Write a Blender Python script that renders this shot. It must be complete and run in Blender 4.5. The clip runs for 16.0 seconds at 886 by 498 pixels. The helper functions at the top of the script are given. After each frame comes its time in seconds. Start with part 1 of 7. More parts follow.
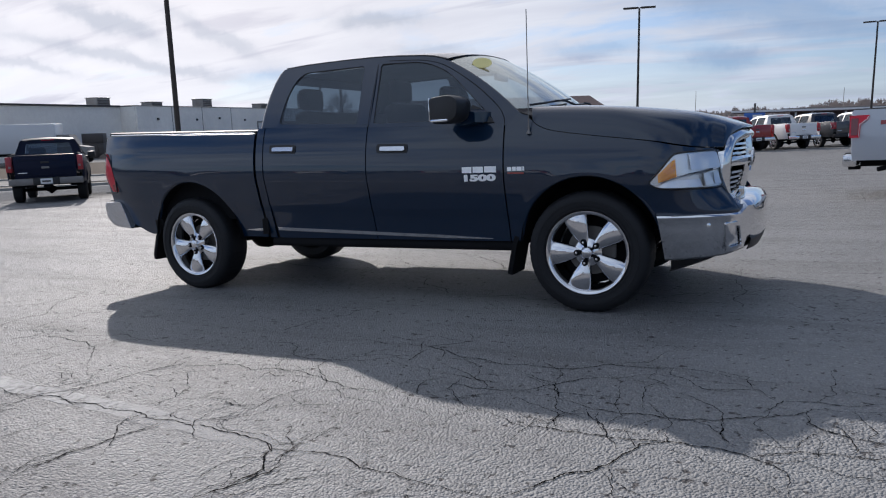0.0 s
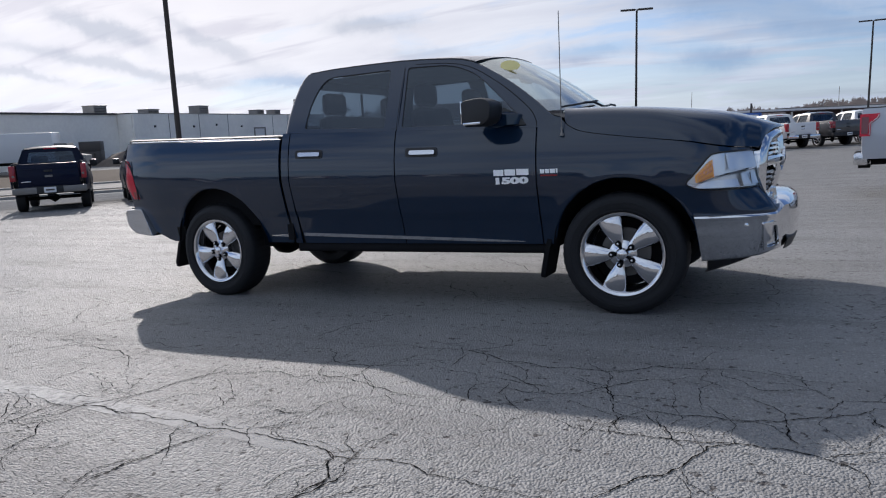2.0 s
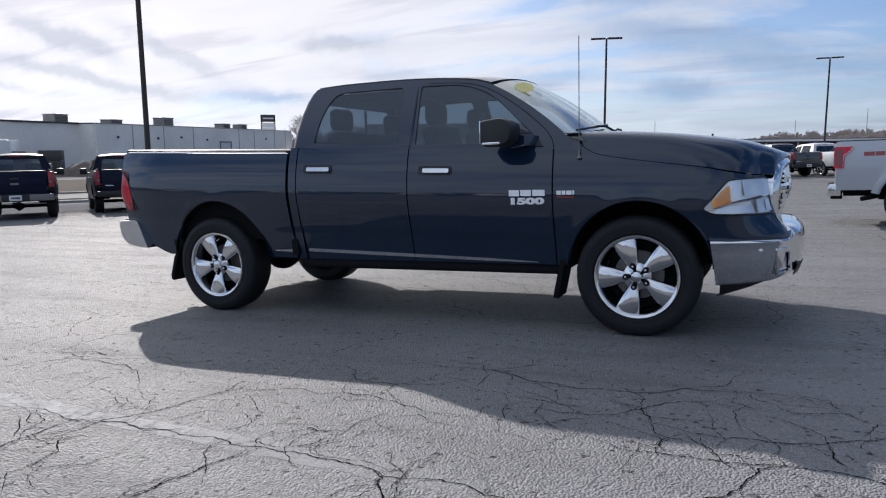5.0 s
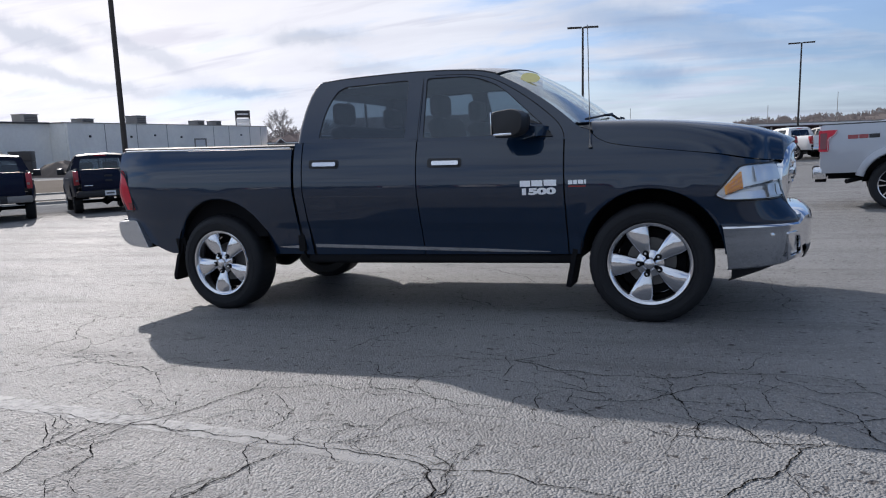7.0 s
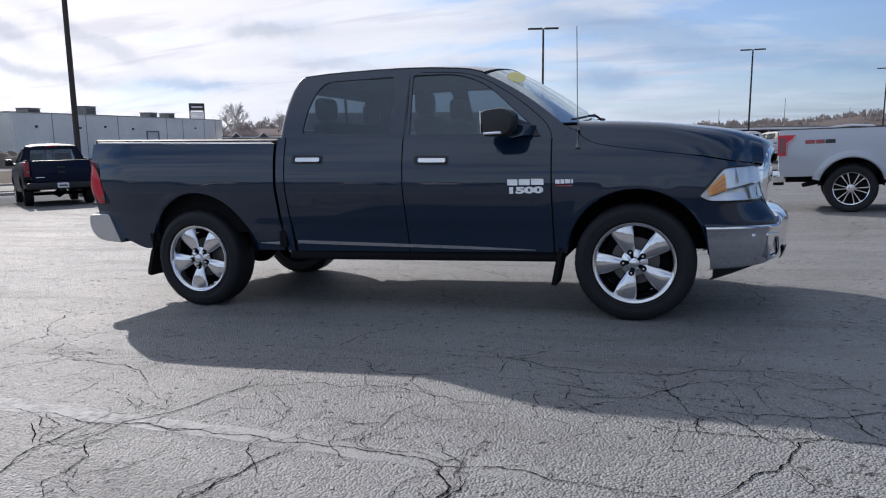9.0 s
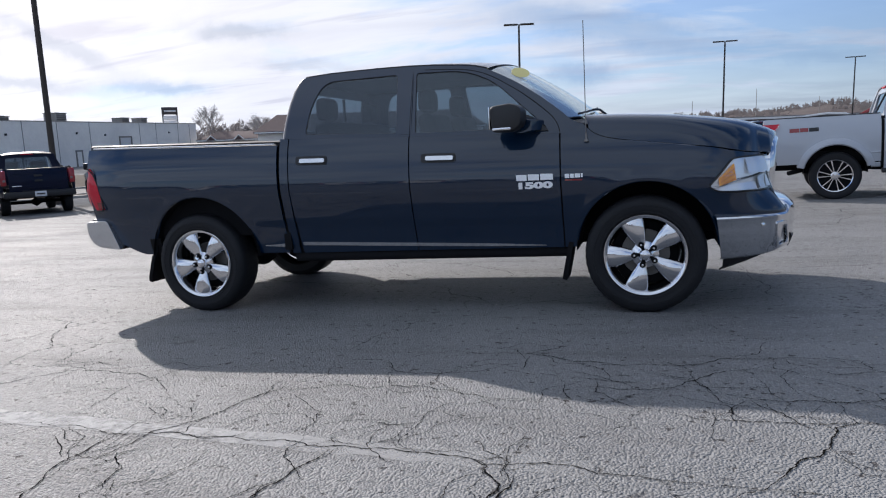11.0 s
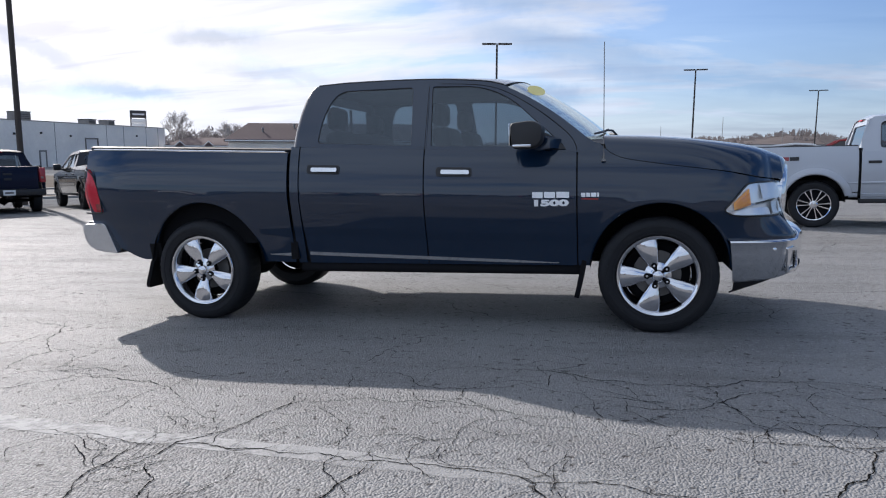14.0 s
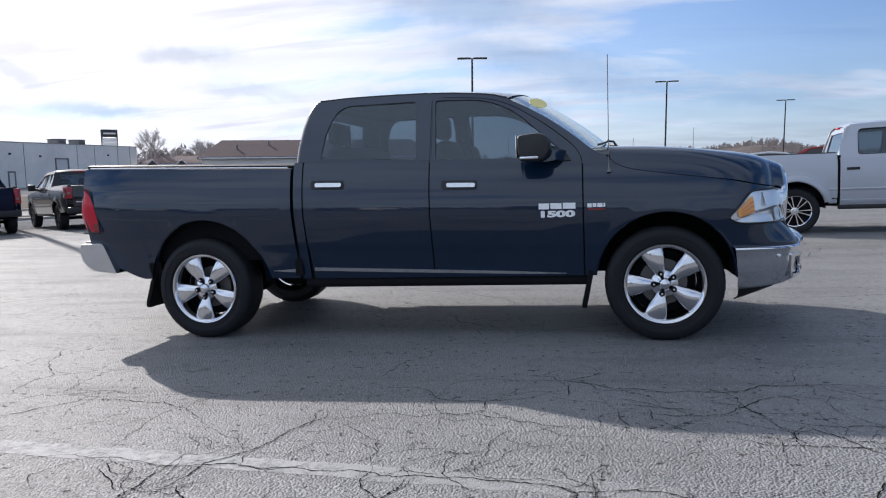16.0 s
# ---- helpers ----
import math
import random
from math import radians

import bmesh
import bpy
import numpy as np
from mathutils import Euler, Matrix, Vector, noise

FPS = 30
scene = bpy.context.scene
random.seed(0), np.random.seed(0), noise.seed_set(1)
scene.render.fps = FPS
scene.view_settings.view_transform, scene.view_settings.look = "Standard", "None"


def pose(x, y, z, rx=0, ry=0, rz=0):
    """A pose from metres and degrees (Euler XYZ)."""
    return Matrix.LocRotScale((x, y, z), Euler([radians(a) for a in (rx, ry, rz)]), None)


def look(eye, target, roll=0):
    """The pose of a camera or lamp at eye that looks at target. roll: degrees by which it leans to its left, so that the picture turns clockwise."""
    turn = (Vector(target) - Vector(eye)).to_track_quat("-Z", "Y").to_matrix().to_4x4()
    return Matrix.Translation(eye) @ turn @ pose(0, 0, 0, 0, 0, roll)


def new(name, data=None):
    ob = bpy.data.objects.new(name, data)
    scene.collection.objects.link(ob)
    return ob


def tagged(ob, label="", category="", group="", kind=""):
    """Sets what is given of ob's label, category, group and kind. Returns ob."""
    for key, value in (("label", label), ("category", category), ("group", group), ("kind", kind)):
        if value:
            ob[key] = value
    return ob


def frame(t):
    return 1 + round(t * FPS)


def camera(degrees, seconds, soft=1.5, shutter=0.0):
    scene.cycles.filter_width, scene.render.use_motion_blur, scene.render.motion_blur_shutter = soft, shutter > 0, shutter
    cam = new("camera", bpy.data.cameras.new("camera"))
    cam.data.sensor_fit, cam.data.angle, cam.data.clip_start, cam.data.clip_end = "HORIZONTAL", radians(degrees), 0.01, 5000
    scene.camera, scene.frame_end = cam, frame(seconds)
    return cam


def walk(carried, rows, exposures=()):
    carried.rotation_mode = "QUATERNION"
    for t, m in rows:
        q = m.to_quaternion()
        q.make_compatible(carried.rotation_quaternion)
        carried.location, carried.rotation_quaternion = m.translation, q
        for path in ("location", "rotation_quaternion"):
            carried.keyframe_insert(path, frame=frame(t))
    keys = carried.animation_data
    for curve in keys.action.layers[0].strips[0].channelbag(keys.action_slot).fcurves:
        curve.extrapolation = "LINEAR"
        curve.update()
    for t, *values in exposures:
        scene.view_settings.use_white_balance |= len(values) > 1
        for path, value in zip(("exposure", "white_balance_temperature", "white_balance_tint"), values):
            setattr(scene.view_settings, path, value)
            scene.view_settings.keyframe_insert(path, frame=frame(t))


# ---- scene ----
cam = camera(64.5, 16.0, soft=1.15)
# The lot falls away to the rear of the parked pickup and towards the far rows:
# LOT carries places on the sloping asphalt into the upright world.
LOT = pose(0, 0, 0, -1.2, -2.03, 0)
PATH = [
    (0, (4.838, -4.523, 1.135), (3.928, -2.765, 0.853), -2.9),
    (0.5, (4.779, -4.548, 1.133), (3.874, -2.785, 0.864), -3.0),
    (1, (4.72, -4.572, 1.133), (3.813, -2.808, 0.881), -3.6),
    (1.5, (4.659, -4.594, 1.138), (3.749, -2.832, 0.877), -3.7),
    (2, (4.607, -4.613, 1.145), (3.704, -2.849, 0.873), -3.6),
    (2.5, (4.553, -4.634, 1.154), (3.669, -2.86, 0.88), -3.3),
    (3, (4.497, -4.657, 1.16), (3.634, -2.872, 0.899), -2.9),
    (3.5, (4.442, -4.678, 1.161), (3.594, -2.884, 0.916), -2.4),
    (4, (4.39, -4.704, 1.156), (3.559, -2.9, 0.928), -2.0),
    (4.5, (4.336, -4.729, 1.148), (3.517, -2.917, 0.93), -1.8),
    (7, (4.061, -4.845, 1.161), (3.308, -3.009, 0.916), -3.2),
    (7.5, (4.01, -4.866, 1.167), (3.29, -3.016, 0.917), -3.0),
    (8, (3.961, -4.887, 1.173), (3.269, -3.028, 0.922), -2.8),
    (8.5, (3.913, -4.905, 1.173), (3.245, -3.036, 0.924), -2.5),
    (9, (3.859, -4.922, 1.169), (3.222, -3.043, 0.912), -2.2),
    (11.5, (3.582, -4.982, 1.179), (3.015, -3.083, 0.911), -3.8),
    (12, (3.527, -4.991, 1.186), (2.974, -3.088, 0.914), -3.6),
    (12.5, (3.475, -5.003, 1.19), (2.933, -3.097, 0.919), -3.2),
    (13, (3.421, -5.013, 1.19), (2.892, -3.102, 0.927), -2.6),
    (13.5, (3.364, -5.028, 1.186), (2.86, -3.108, 0.94), -1.9),
    (14, (3.31, -5.038, 1.181), (2.822, -3.112, 0.954), -1.4),
    (14.5, (3.256, -5.053, 1.176), (2.78, -3.121, 0.971), -1.3),
    (15, (3.203, -5.067, 1.176), (2.739, -3.131, 0.987), -1.6),
    (15.5, (3.144, -5.082, 1.176), (2.696, -3.14, 0.997), -2.1),
    (16, (3.091, -5.094, 1.183), (2.669, -3.148, 0.993), -2.4),
]
walk(cam, [(t, LOT @ look(eye, target, roll)) for t, eye, target, roll in PATH],
     exposures=[(0.0, 0.0, 6330, 14), (4.5, 0.10, 6330, 14), (9.0, 0.15, 6330, 14), (16.0, 0.35, 6330, 14)])

# ---- sun, sky ----
SUN_AT = (LOT.to_3x3() @ Vector((-1.30, 1.12, 1.0))).normalized()
sun = new("sun", bpy.data.lights.new("sun", "SUN"))
sun.data.energy, sun.data.angle, sun.data.color = 4.6, radians(0.6), (1.0, 0.945, 0.87)
sun.matrix_world = Matrix.Translation((0, 0, 40)) @ SUN_AT.to_track_quat("Z", "Y").to_matrix().to_4x4()


class Nodes:
    """A small shorthand for node trees."""

    def __init__(self, tree):
        self.tree = tree
        tree.nodes.clear()

    def add(self, kind, **values):
        node = self.tree.nodes.new(kind)
        for key, value in values.items():
            if key == "operation":
                node.operation = value
            elif key == "blend_type":
                node.blend_type = value
            elif key == "data_type":
                node.data_type = value
            elif key == "feature":
                node.feature = value
            elif key == "sky_type":
                node.sky_type = value
            else:
                self.put(node.inputs[int(key[1:])] if key[0] == "i" and key[1:].isdigit() else node.inputs[key.replace("_", " ")], value)
        return node

    def put(self, socket, value):
        if isinstance(value, bpy.types.NodeSocket):
            self.tree.links.new(value, socket)
        elif isinstance(value, bpy.types.Node):
            self.tree.links.new(value.outputs[0], socket)
        else:
            socket.default_value = value

    def math(self, op, a, b=0.0, c=0.0):
        return self.add("ShaderNodeMath", operation=op, i0=a, i1=b, i2=c).outputs[0]

    def vec(self, op, a, b=(0, 0, 0)):
        return self.add("ShaderNodeVectorMath", operation=op, i0=a, i1=b)

    def mix(self, f, a, b, blend="MIX"):
        node = self.add("ShaderNodeMix", data_type="RGBA", blend_type=blend)
        self.put(node.inputs[0], f), self.put(node.inputs[6], a), self.put(node.inputs[7], b)
        return node.outputs[2]

    def ramp(self, f, stops):
        node = self.add("ShaderNodeValToRGB", i0=f)
        e = node.color_ramp.elements
        while len(e) < len(stops):
            e.new(0.5)
        for el, (p, c) in zip(e, stops):
            el.position, el.color = p, (c, c, c, 1) if isinstance(c, (int, float)) else (*c, 1)
        return node.outputs[0]

    def noise(self, vec, scale, detail=4.0, rough=0.55, warp=0.0):
        return self.add("ShaderNodeTexNoise", Vector=vec, Scale=scale, Detail=detail, Roughness=rough, Distortion=warp).outputs[0]


world = bpy.data.worlds.new("sky")
scene.world = world
world.use_nodes = True
n = Nodes(world.node_tree)
way = n.add("ShaderNodeTexCoord").outputs["Generated"]
sky = n.add("ShaderNodeTexSky", sky_type="NISHITA")
sky.sun_disc = False
sky.sun_elevation = math.asin(SUN_AT.z)
sky.sun_rotation = math.atan2(SUN_AT.x, SUN_AT.y)
sky.dust_density, sky.ozone_density = 0.6, 2.0
blue = n.vec("SCALE", sky.outputs[0])
blue.inputs["Scale"].default_value = 0.10
deep = n.mix(1.0, blue.outputs[0], (0.74, 0.98, 1.34, 1), "MULTIPLY")
xyz = n.add("ShaderNodeSeparateXYZ", i0=way)
up = n.math("MAXIMUM", xyz.outputs[2], 0.0)
lift = n.math("DIVIDE", 1.0, n.math("ADD", up, 0.16))
deck = n.vec("SCALE", way)
n.put(deck.inputs["Scale"], lift)
flat = n.add("ShaderNodeMapping", i0=deck.outputs[0])
flat.inputs["Rotation"].default_value = (0, 0, radians(-24))
flat.inputs["Scale"].default_value = (0.74, 1.35, 0.0)
veil = n.noise(flat.outputs[0], 1.05, 6.0, 0.54, 0.5)
wisps = n.noise(n.vec("ADD", flat.outputs[0], (7.3, 2.1, 0)).outputs[0], 2.6, 5.0, 0.55, 0.4)
near_sun = n.math("MAXIMUM", n.vec("DOT_PRODUCT", n.vec("NORMALIZE", way).outputs[0], tuple(SUN_AT)).outputs["Value"], 0.0)
glare = n.math("POWER", near_sun, 3.5)
cover = n.math("ADD", n.math("MULTIPLY_ADD", wisps, 0.24, n.math("MULTIPLY", veil, 0.98)), n.math("ADD", n.math("MULTIPLY_ADD", glare, 0.36, -0.140), n.math("MULTIPLY", n.math("MAXIMUM", n.math("SUBTRACT", up, 0.42), 0.0), 0.32)))
cover = n.math("MULTIPLY_ADD", n.math("MAXIMUM", n.math("MULTIPLY", xyz.outputs[1], -1.0), 0.0), 0.20, cover)
mask = n.ramp(cover, [(0.47, 0.0), (0.56, 0.60), (0.65, 1.0)])
haze = n.math("POWER", n.math("SUBTRACT", 1.0, up), 9.0)
mask2 = n.math("MAXIMUM", mask, n.math("MULTIPLY", haze, 0.80))
tone = n.math("MULTIPLY_ADD", n.noise(n.vec("ADD", flat.outputs[0], (3.1, 9.7, 0)).outputs[0], 1.5, 5.0, 0.55, 0.5), 1.00, 0.47)
even = n.math("MINIMUM", n.math("MULTIPLY", glare, 1.0), 0.70)
tone = n.math("ADD", n.math("MULTIPLY", tone, n.math("SUBTRACT", 1.0, even)), n.math("MULTIPLY", even, 0.99))
long = n.add("ShaderNodeMapping", i0=deck.outputs[0])
long.inputs["Rotation"].default_value = (0, 0, radians(-34))
long.inputs["Scale"].default_value = (0.55, 2.1, 0.0)
long.inputs["Location"].default_value = (4.4, 1.3, 0.0)
tone = n.math("SUBTRACT", tone, n.ramp(n.noise(long.outputs[0], 1.3, 5.0, 0.55, 0.35), [(0.545, 0.0), (0.64, 0.16)]))
cloud = n.mix(1.0, n.mix(glare, (0.595, 0.71, 0.86, 1), (1.04, 1.01, 1.0, 1)), n.add("ShaderNodeCombineXYZ", i0=tone, i1=tone, i2=n.math("MULTIPLY_ADD", tone, 0.8, 0.2)).outputs[0], "MULTIPLY")
body = n.mix(mask2, n.mix(n.math("MULTIPLY", glare, 0.85), deep, (0.58, 0.65, 0.74, 1)), cloud)
# long thin streaks of grey cloud and gaps of blue: azimuth, elevation, half length, half width and tilt in degrees, weight
azimuth = n.math("MULTIPLY", n.math("ARCTAN2", xyz.outputs[0], xyz.outputs[1]), math.degrees(1.0))
height = n.math("MULTIPLY", n.math("ARCSINE", n.add("ShaderNodeSeparateXYZ", i0=n.vec("NORMALIZE", way).outputs[0]).outputs[2]), math.degrees(1.0))
ragged = n.add("ShaderNodeTexNoise", Vector=way, Scale=22.0, Detail=6.0, Roughness=0.6).outputs["Color"]
shift = n.add("ShaderNodeSeparateXYZ", i0=n.vec("SUBTRACT", ragged, (0.5, 0.5, 0.5)).outputs[0])
azimuth = n.math("MULTIPLY_ADD", shift.outputs[0], 5.0, azimuth)
height = n.math("MULTIPLY_ADD", shift.outputs[1], 1.6, height)


def streak_mask(streaks):
    total = 0.0
    for az, el, long_half, thin_half, tilt, weight in streaks:
        c, k = math.cos(radians(tilt)), math.sin(radians(tilt))
        du, dv = n.math("SUBTRACT", azimuth, az), n.math("SUBTRACT", height, el)
        u = n.math("DIVIDE", n.math("ADD", n.math("MULTIPLY", du, c), n.math("MULTIPLY", dv, k)), long_half)
        v = n.math("DIVIDE", n.math("SUBTRACT", n.math("MULTIPLY", dv, c), n.math("MULTIPLY", du, k)), thin_half)
        r = n.math("ADD", n.math("MULTIPLY", u, u), n.math("MULTIPLY", v, v))
        total = n.math("MAXIMUM", total, n.math("DIVIDE", weight, n.math("ADD", 1.0, n.math("MULTIPLY", r, r))))
    return total


grey_streaks = streak_mask([(-51.2, 7.8, 3.2, 0.60, -22, 0.85), (-44.0, 7.0, 4.0, 0.55, -24, 0.65), (-50.5, 5.3, 8.0, 0.42, -11, 0.75), (-56.5, 4.8, 2.5, 0.30, -14, 0.6), (-26.5, 5.6, 5.0, 0.45, -4, 0.45),
                            (-31.9, 8.1, 3.4, 0.60, 0, 0.9), (-27.5, 5.4, 2.2, 0.32, -14, 0.5), (-24.4, 2.8, 1.6, 0.30, 8, 0.4), (-62.0, 8.5, 4.0, 0.6, -18, 0.7)])
blue_gaps = streak_mask([(-38.0, 4.0, 3.5, 0.50, -2, 0.7), (-5.5, 4.2, 2.8, 0.75, -4, 0.8), (-15.0, 5.2, 2.8, 0.55, -2, 0.5), (-3.0, 7.4, 9.0, 1.3, -13, 0.8), (-9.5, 11.8, 6.5, 1.2, -3, 0.85), (8.0, 5.0, 6.0, 0.8, -8, 0.6)])
body = n.mix(n.math("MULTIPLY", grey_streaks, 0.62), body, (0.40, 0.465, 0.56, 1))
body = n.mix(n.math("MULTIPLY", blue_gaps, 0.75), body, (0.27, 0.44, 0.68, 1))
# the whole sky is paler towards the sun's side
side = n.math("MULTIPLY_ADD", xyz.outputs[0], -0.28, 0.93)
body = n.mix(1.0, body, n.add("ShaderNodeCombineXYZ", i0=side, i1=side, i2=side).outputs[0], "MULTIPLY")
back = n.add("ShaderNodeBackground", Color=body, Strength=0.88)
n.add("ShaderNodeOutputWorld", Surface=back.outputs[0])

# ---- materials ----
def material(name, base, rough=0.5, metal=0.0, grain=0.0, scale=30.0, bump=0.0, coat=0.0, spec=0.5, dirt=None, dirt_scale=2.0, dirt_amount=0.4):
    """A principled surface: fine grain at one scale, patches of dirt or wear at a larger one, and relief."""
    m = bpy.data.materials.new(name)
    m.use_nodes = True
    n = Nodes(m.node_tree)
    b = n.add("ShaderNodeBsdfPrincipled", Base_Color=(*base, 1), Roughness=rough, Metallic=metal)
    b.inputs["Coat Weight"].default_value, b.inputs["Coat Roughness"].default_value = coat, 0.025
    b.inputs["Specular IOR Level"].default_value = spec
    b.inputs["Coat IOR"].default_value = 1.63
    at = n.add("ShaderNodeTexCoord").outputs["Object"]
    colour = (*base, 1)
    if grain:
        f = n.noise(at, scale, 5.0, 0.6)
        colour = n.mix(f, tuple(c * (1 - grain) for c in base) + (1,), tuple(min(1, c * (1 + grain)) for c in base) + (1,))
        if bump:
            k = n.add("ShaderNodeBump", Height=f, Strength=bump, Distance=0.01)
            n.put(b.inputs["Normal"], k.outputs[0])
    if dirt:
        f = n.ramp(n.noise(at, dirt_scale, 6.0, 0.65, 0.3), [(0.42, 0.0), (0.72, dirt_amount)])
        colour = n.mix(f, colour, (*dirt, 1))
        n.put(b.inputs["Roughness"], n.math("MULTIPLY_ADD", f, 0.35, rough))
    n.put(b.inputs["Base Color"], colour)
    n.add("ShaderNodeOutputMaterial", Surface=b.outputs[0])
    return m


def glass(name, tint, rough=0.0, face=0.045, power=5.0, sheen=(0.80, 0.90, 1.0)):
    """Thin glazing: a clear mirror-like face over a tinted see-through body."""
    m = bpy.data.materials.new(name)
    m.use_nodes = True
    n = Nodes(m.node_tree)
    see = n.add("ShaderNodeBsdfTransparent", Color=(*tint, 1))
    shine = n.add("ShaderNodeBsdfGlossy", Color=(*sheen, 1), Roughness=rough)
    graze = n.math("POWER", n.add("ShaderNodeLayerWeight").outputs["Facing"], power)
    f = n.math("MULTIPLY_ADD", graze, 1.0 - face, face)
    mixed = n.add("ShaderNodeMixShader", i0=f, i1=see.outputs[0], i2=shine.outputs[0])
    n.add("ShaderNodeOutputMaterial", Surface=mixed.outputs[0])
    return m


def asphalt():
    m = bpy.data.materials.new("worn_asphalt")
    m.use_nodes = True
    n = Nodes(m.node_tree)
    at = n.add("ShaderNodeTexCoord").outputs["Object"]
    stones = n.add("ShaderNodeTexVoronoi", Vector=at, Scale=88.0)
    fine = n.noise(at, 190.0, 3.0, 0.65)
    patches = n.noise(at, 0.55, 7.0, 0.62, 0.5)
    streaks = n.noise(n.add("ShaderNodeMapping", i0=at, Scale=(0.35, 2.2, 1.0)).outputs[0], 1.1, 7.0, 0.65, 0.4)
    tone = n.add("ShaderNodeSeparateColor", i0=stones.outputs["Color"])
    colour = n.mix(tone.outputs[0], (0.150, 0.152, 0.153, 1), (0.252, 0.254, 0.255, 1))
    colour = n.mix(n.ramp(fine, [(0.36, 0.55), (0.52, 0.0)]), colour, (0.10, 0.097, 0.096, 1))
    colour = n.mix(n.ramp(patches, [(0.38, 0.0), (0.66, 0.5)]), colour, (0.250, 0.251, 0.251, 1))
    # streaks darkened in the colour for the shade of larger rough waves
    colour = n.mix(n.ramp(streaks, [(0.50, 0.0), (0.72, 0.40)]), colour, (0.085, 0.078, 0.078, 1))
    # sun glints painted as pale specks; the shade in pits painted dark
    colour = n.mix(n.ramp(tone.outputs[1], [(0.965, 0.0), (0.985, 0.38)]), colour, (0.44, 0.43, 0.42, 1))
    pits = n.ramp(n.noise(at, 21.0, 3.0, 0.55), [(0.635, 0.0), (0.68, 0.8)])
    shaded_pits = n.math("MULTIPLY", n.ramp(n.noise(at, 6.5, 5.0, 0.65, 0.4), [(0.61, 0.0), (0.67, 0.45)]), n.ramp(n.noise(n.vec("ADD", at, (4.0, 9.0, 0)).outputs[0], 0.30, 4.0), [(0.42, 0.0), (0.56, 1.0)]))
    holes = n.math("MAXIMUM", pits, shaded_pits)
    colour = n.mix(holes, colour, (0.045, 0.040, 0.040, 1))
    # a net of fine cracks: bent cell borders in two sizes, faded out in places
    bend = n.add("ShaderNodeTexNoise", Vector=at, Scale=2.6, Detail=6.0, Roughness=0.65).outputs["Color"]
    bent = n.vec("ADD", at, n.vec("MULTIPLY", n.vec("SUBTRACT", bend, (0.5, 0.5, 0.5)).outputs[0], (0.55, 0.55, 0)).outputs[0]).outputs[0]
    lines = 0.0
    for scale, width, low, off in ((0.95, 0.0022, 0.58, 3.0), (2.3, 0.0022, 0.70, 11.0)):
        cell = n.add("ShaderNodeTexVoronoi", feature="DISTANCE_TO_EDGE", Vector=bent, Scale=scale)
        thin = n.math("MULTIPLY", n.noise(n.vec("ADD", at, (off, off, 0)).outputs[0], 0.8, 4.0), 1.9)
        line = n.math("LESS_THAN", cell.outputs["Distance"], n.math("MULTIPLY", n.math("MAXIMUM", n.math("SUBTRACT", thin, low * 1.55), 0.0), width * scale * 3.2))
        lines = n.math("MAXIMUM", lines, line)
    colour = n.mix(n.math("MULTIPLY", lines, 0.9), colour, (0.014, 0.014, 0.014, 1))
    b = n.add("ShaderNodeBsdfPrincipled", Base_Color=colour)
    # the coarse stones shade one another at low angles, which takes the gloss off
    low = n.math("POWER", n.add("ShaderNodeLayerWeight").outputs["Facing"], 6.0)
    gloss = n.math("MULTIPLY_ADD", low, -0.38, 0.31)
    n.put(b.inputs["Specular IOR Level"], n.math("MULTIPLY", n.math("SUBTRACT", 1.0, n.math("MULTIPLY", n.math("MAXIMUM", lines, holes), 0.9)), n.math("MAXIMUM", gloss, 0.0)))
    n.put(b.inputs["Roughness"], n.math("MULTIPLY_ADD", n.ramp(n.math("MULTIPLY_ADD", streaks, 0.6, n.math("MULTIPLY", patches, 0.4)), [(0.36, 0.0), (0.66, 1.0)]), 0.14, 0.545))
    height = n.math("MULTIPLY_ADD", stones.outputs["Distance"], -0.66, n.math("MULTIPLY", fine, 0.13))
    height = n.math("MULTIPLY_ADD", n.noise(at, 42.0, 3.0, 0.6), 0.72, height)
    height = n.math("MULTIPLY_ADD", n.noise(at, 4.0, 4.0, 0.6), 0.7, height)
    height = n.math("SUBTRACT", n.math("MULTIPLY_ADD", streaks, 0.5, height), n.math("MULTIPLY", n.math("MAXIMUM", lines, holes), 0.35))
    k = n.add("ShaderNodeBump", Height=height, Strength=1.0, Distance=0.0125)
    n.put(b.inputs["Normal"], k.outputs[0])
    n.add("ShaderNodeOutputMaterial", Surface=b.outputs[0])
    return m


ASPHALT = asphalt()
BLACK_PAINT = material("black_clearcoat", (0.0003, 0.0128, 0.037), 0.35, coat=1.0, spec=0.10, grain=0.25, scale=900)
CHROME = material("chrome", (0.80, 0.80, 0.81), 0.07, 1.0, grain=0.04, scale=8)
SATIN_CHROME = material("dulled_chrome", (0.70, 0.70, 0.71), 0.20, 1.0, grain=0.08, scale=14)
WHEEL_CHROME = material("clad_chrome", (0.74, 0.74, 0.76), 0.09, 1.0, grain=0.05, scale=12)
RUBBER = material("tyre_rubber", (0.009, 0.010, 0.013), 0.62, spec=0.35, grain=0.35, scale=60, bump=0.15, dirt=(0.03, 0.029, 0.028), dirt_scale=9, dirt_amount=0.3)
BLACK_PLASTIC = material("black_plastic", (0.014, 0.014, 0.016), 0.48, grain=0.3, scale=240, bump=0.05)
UNDER = material("underbody_black", (0.0045, 0.005, 0.007), 0.8, spec=0.2, grain=0.4, scale=20, dirt=(0.014, 0.013, 0.012), dirt_scale=4)
VINYL = material("soft_black_vinyl", (0.02, 0.02, 0.022), 0.62, spec=0.25, grain=0.3, scale=320, bump=0.12)
TINTED = glass("tinted_glass", (0.29, 0.35, 0.40), face=0.085)
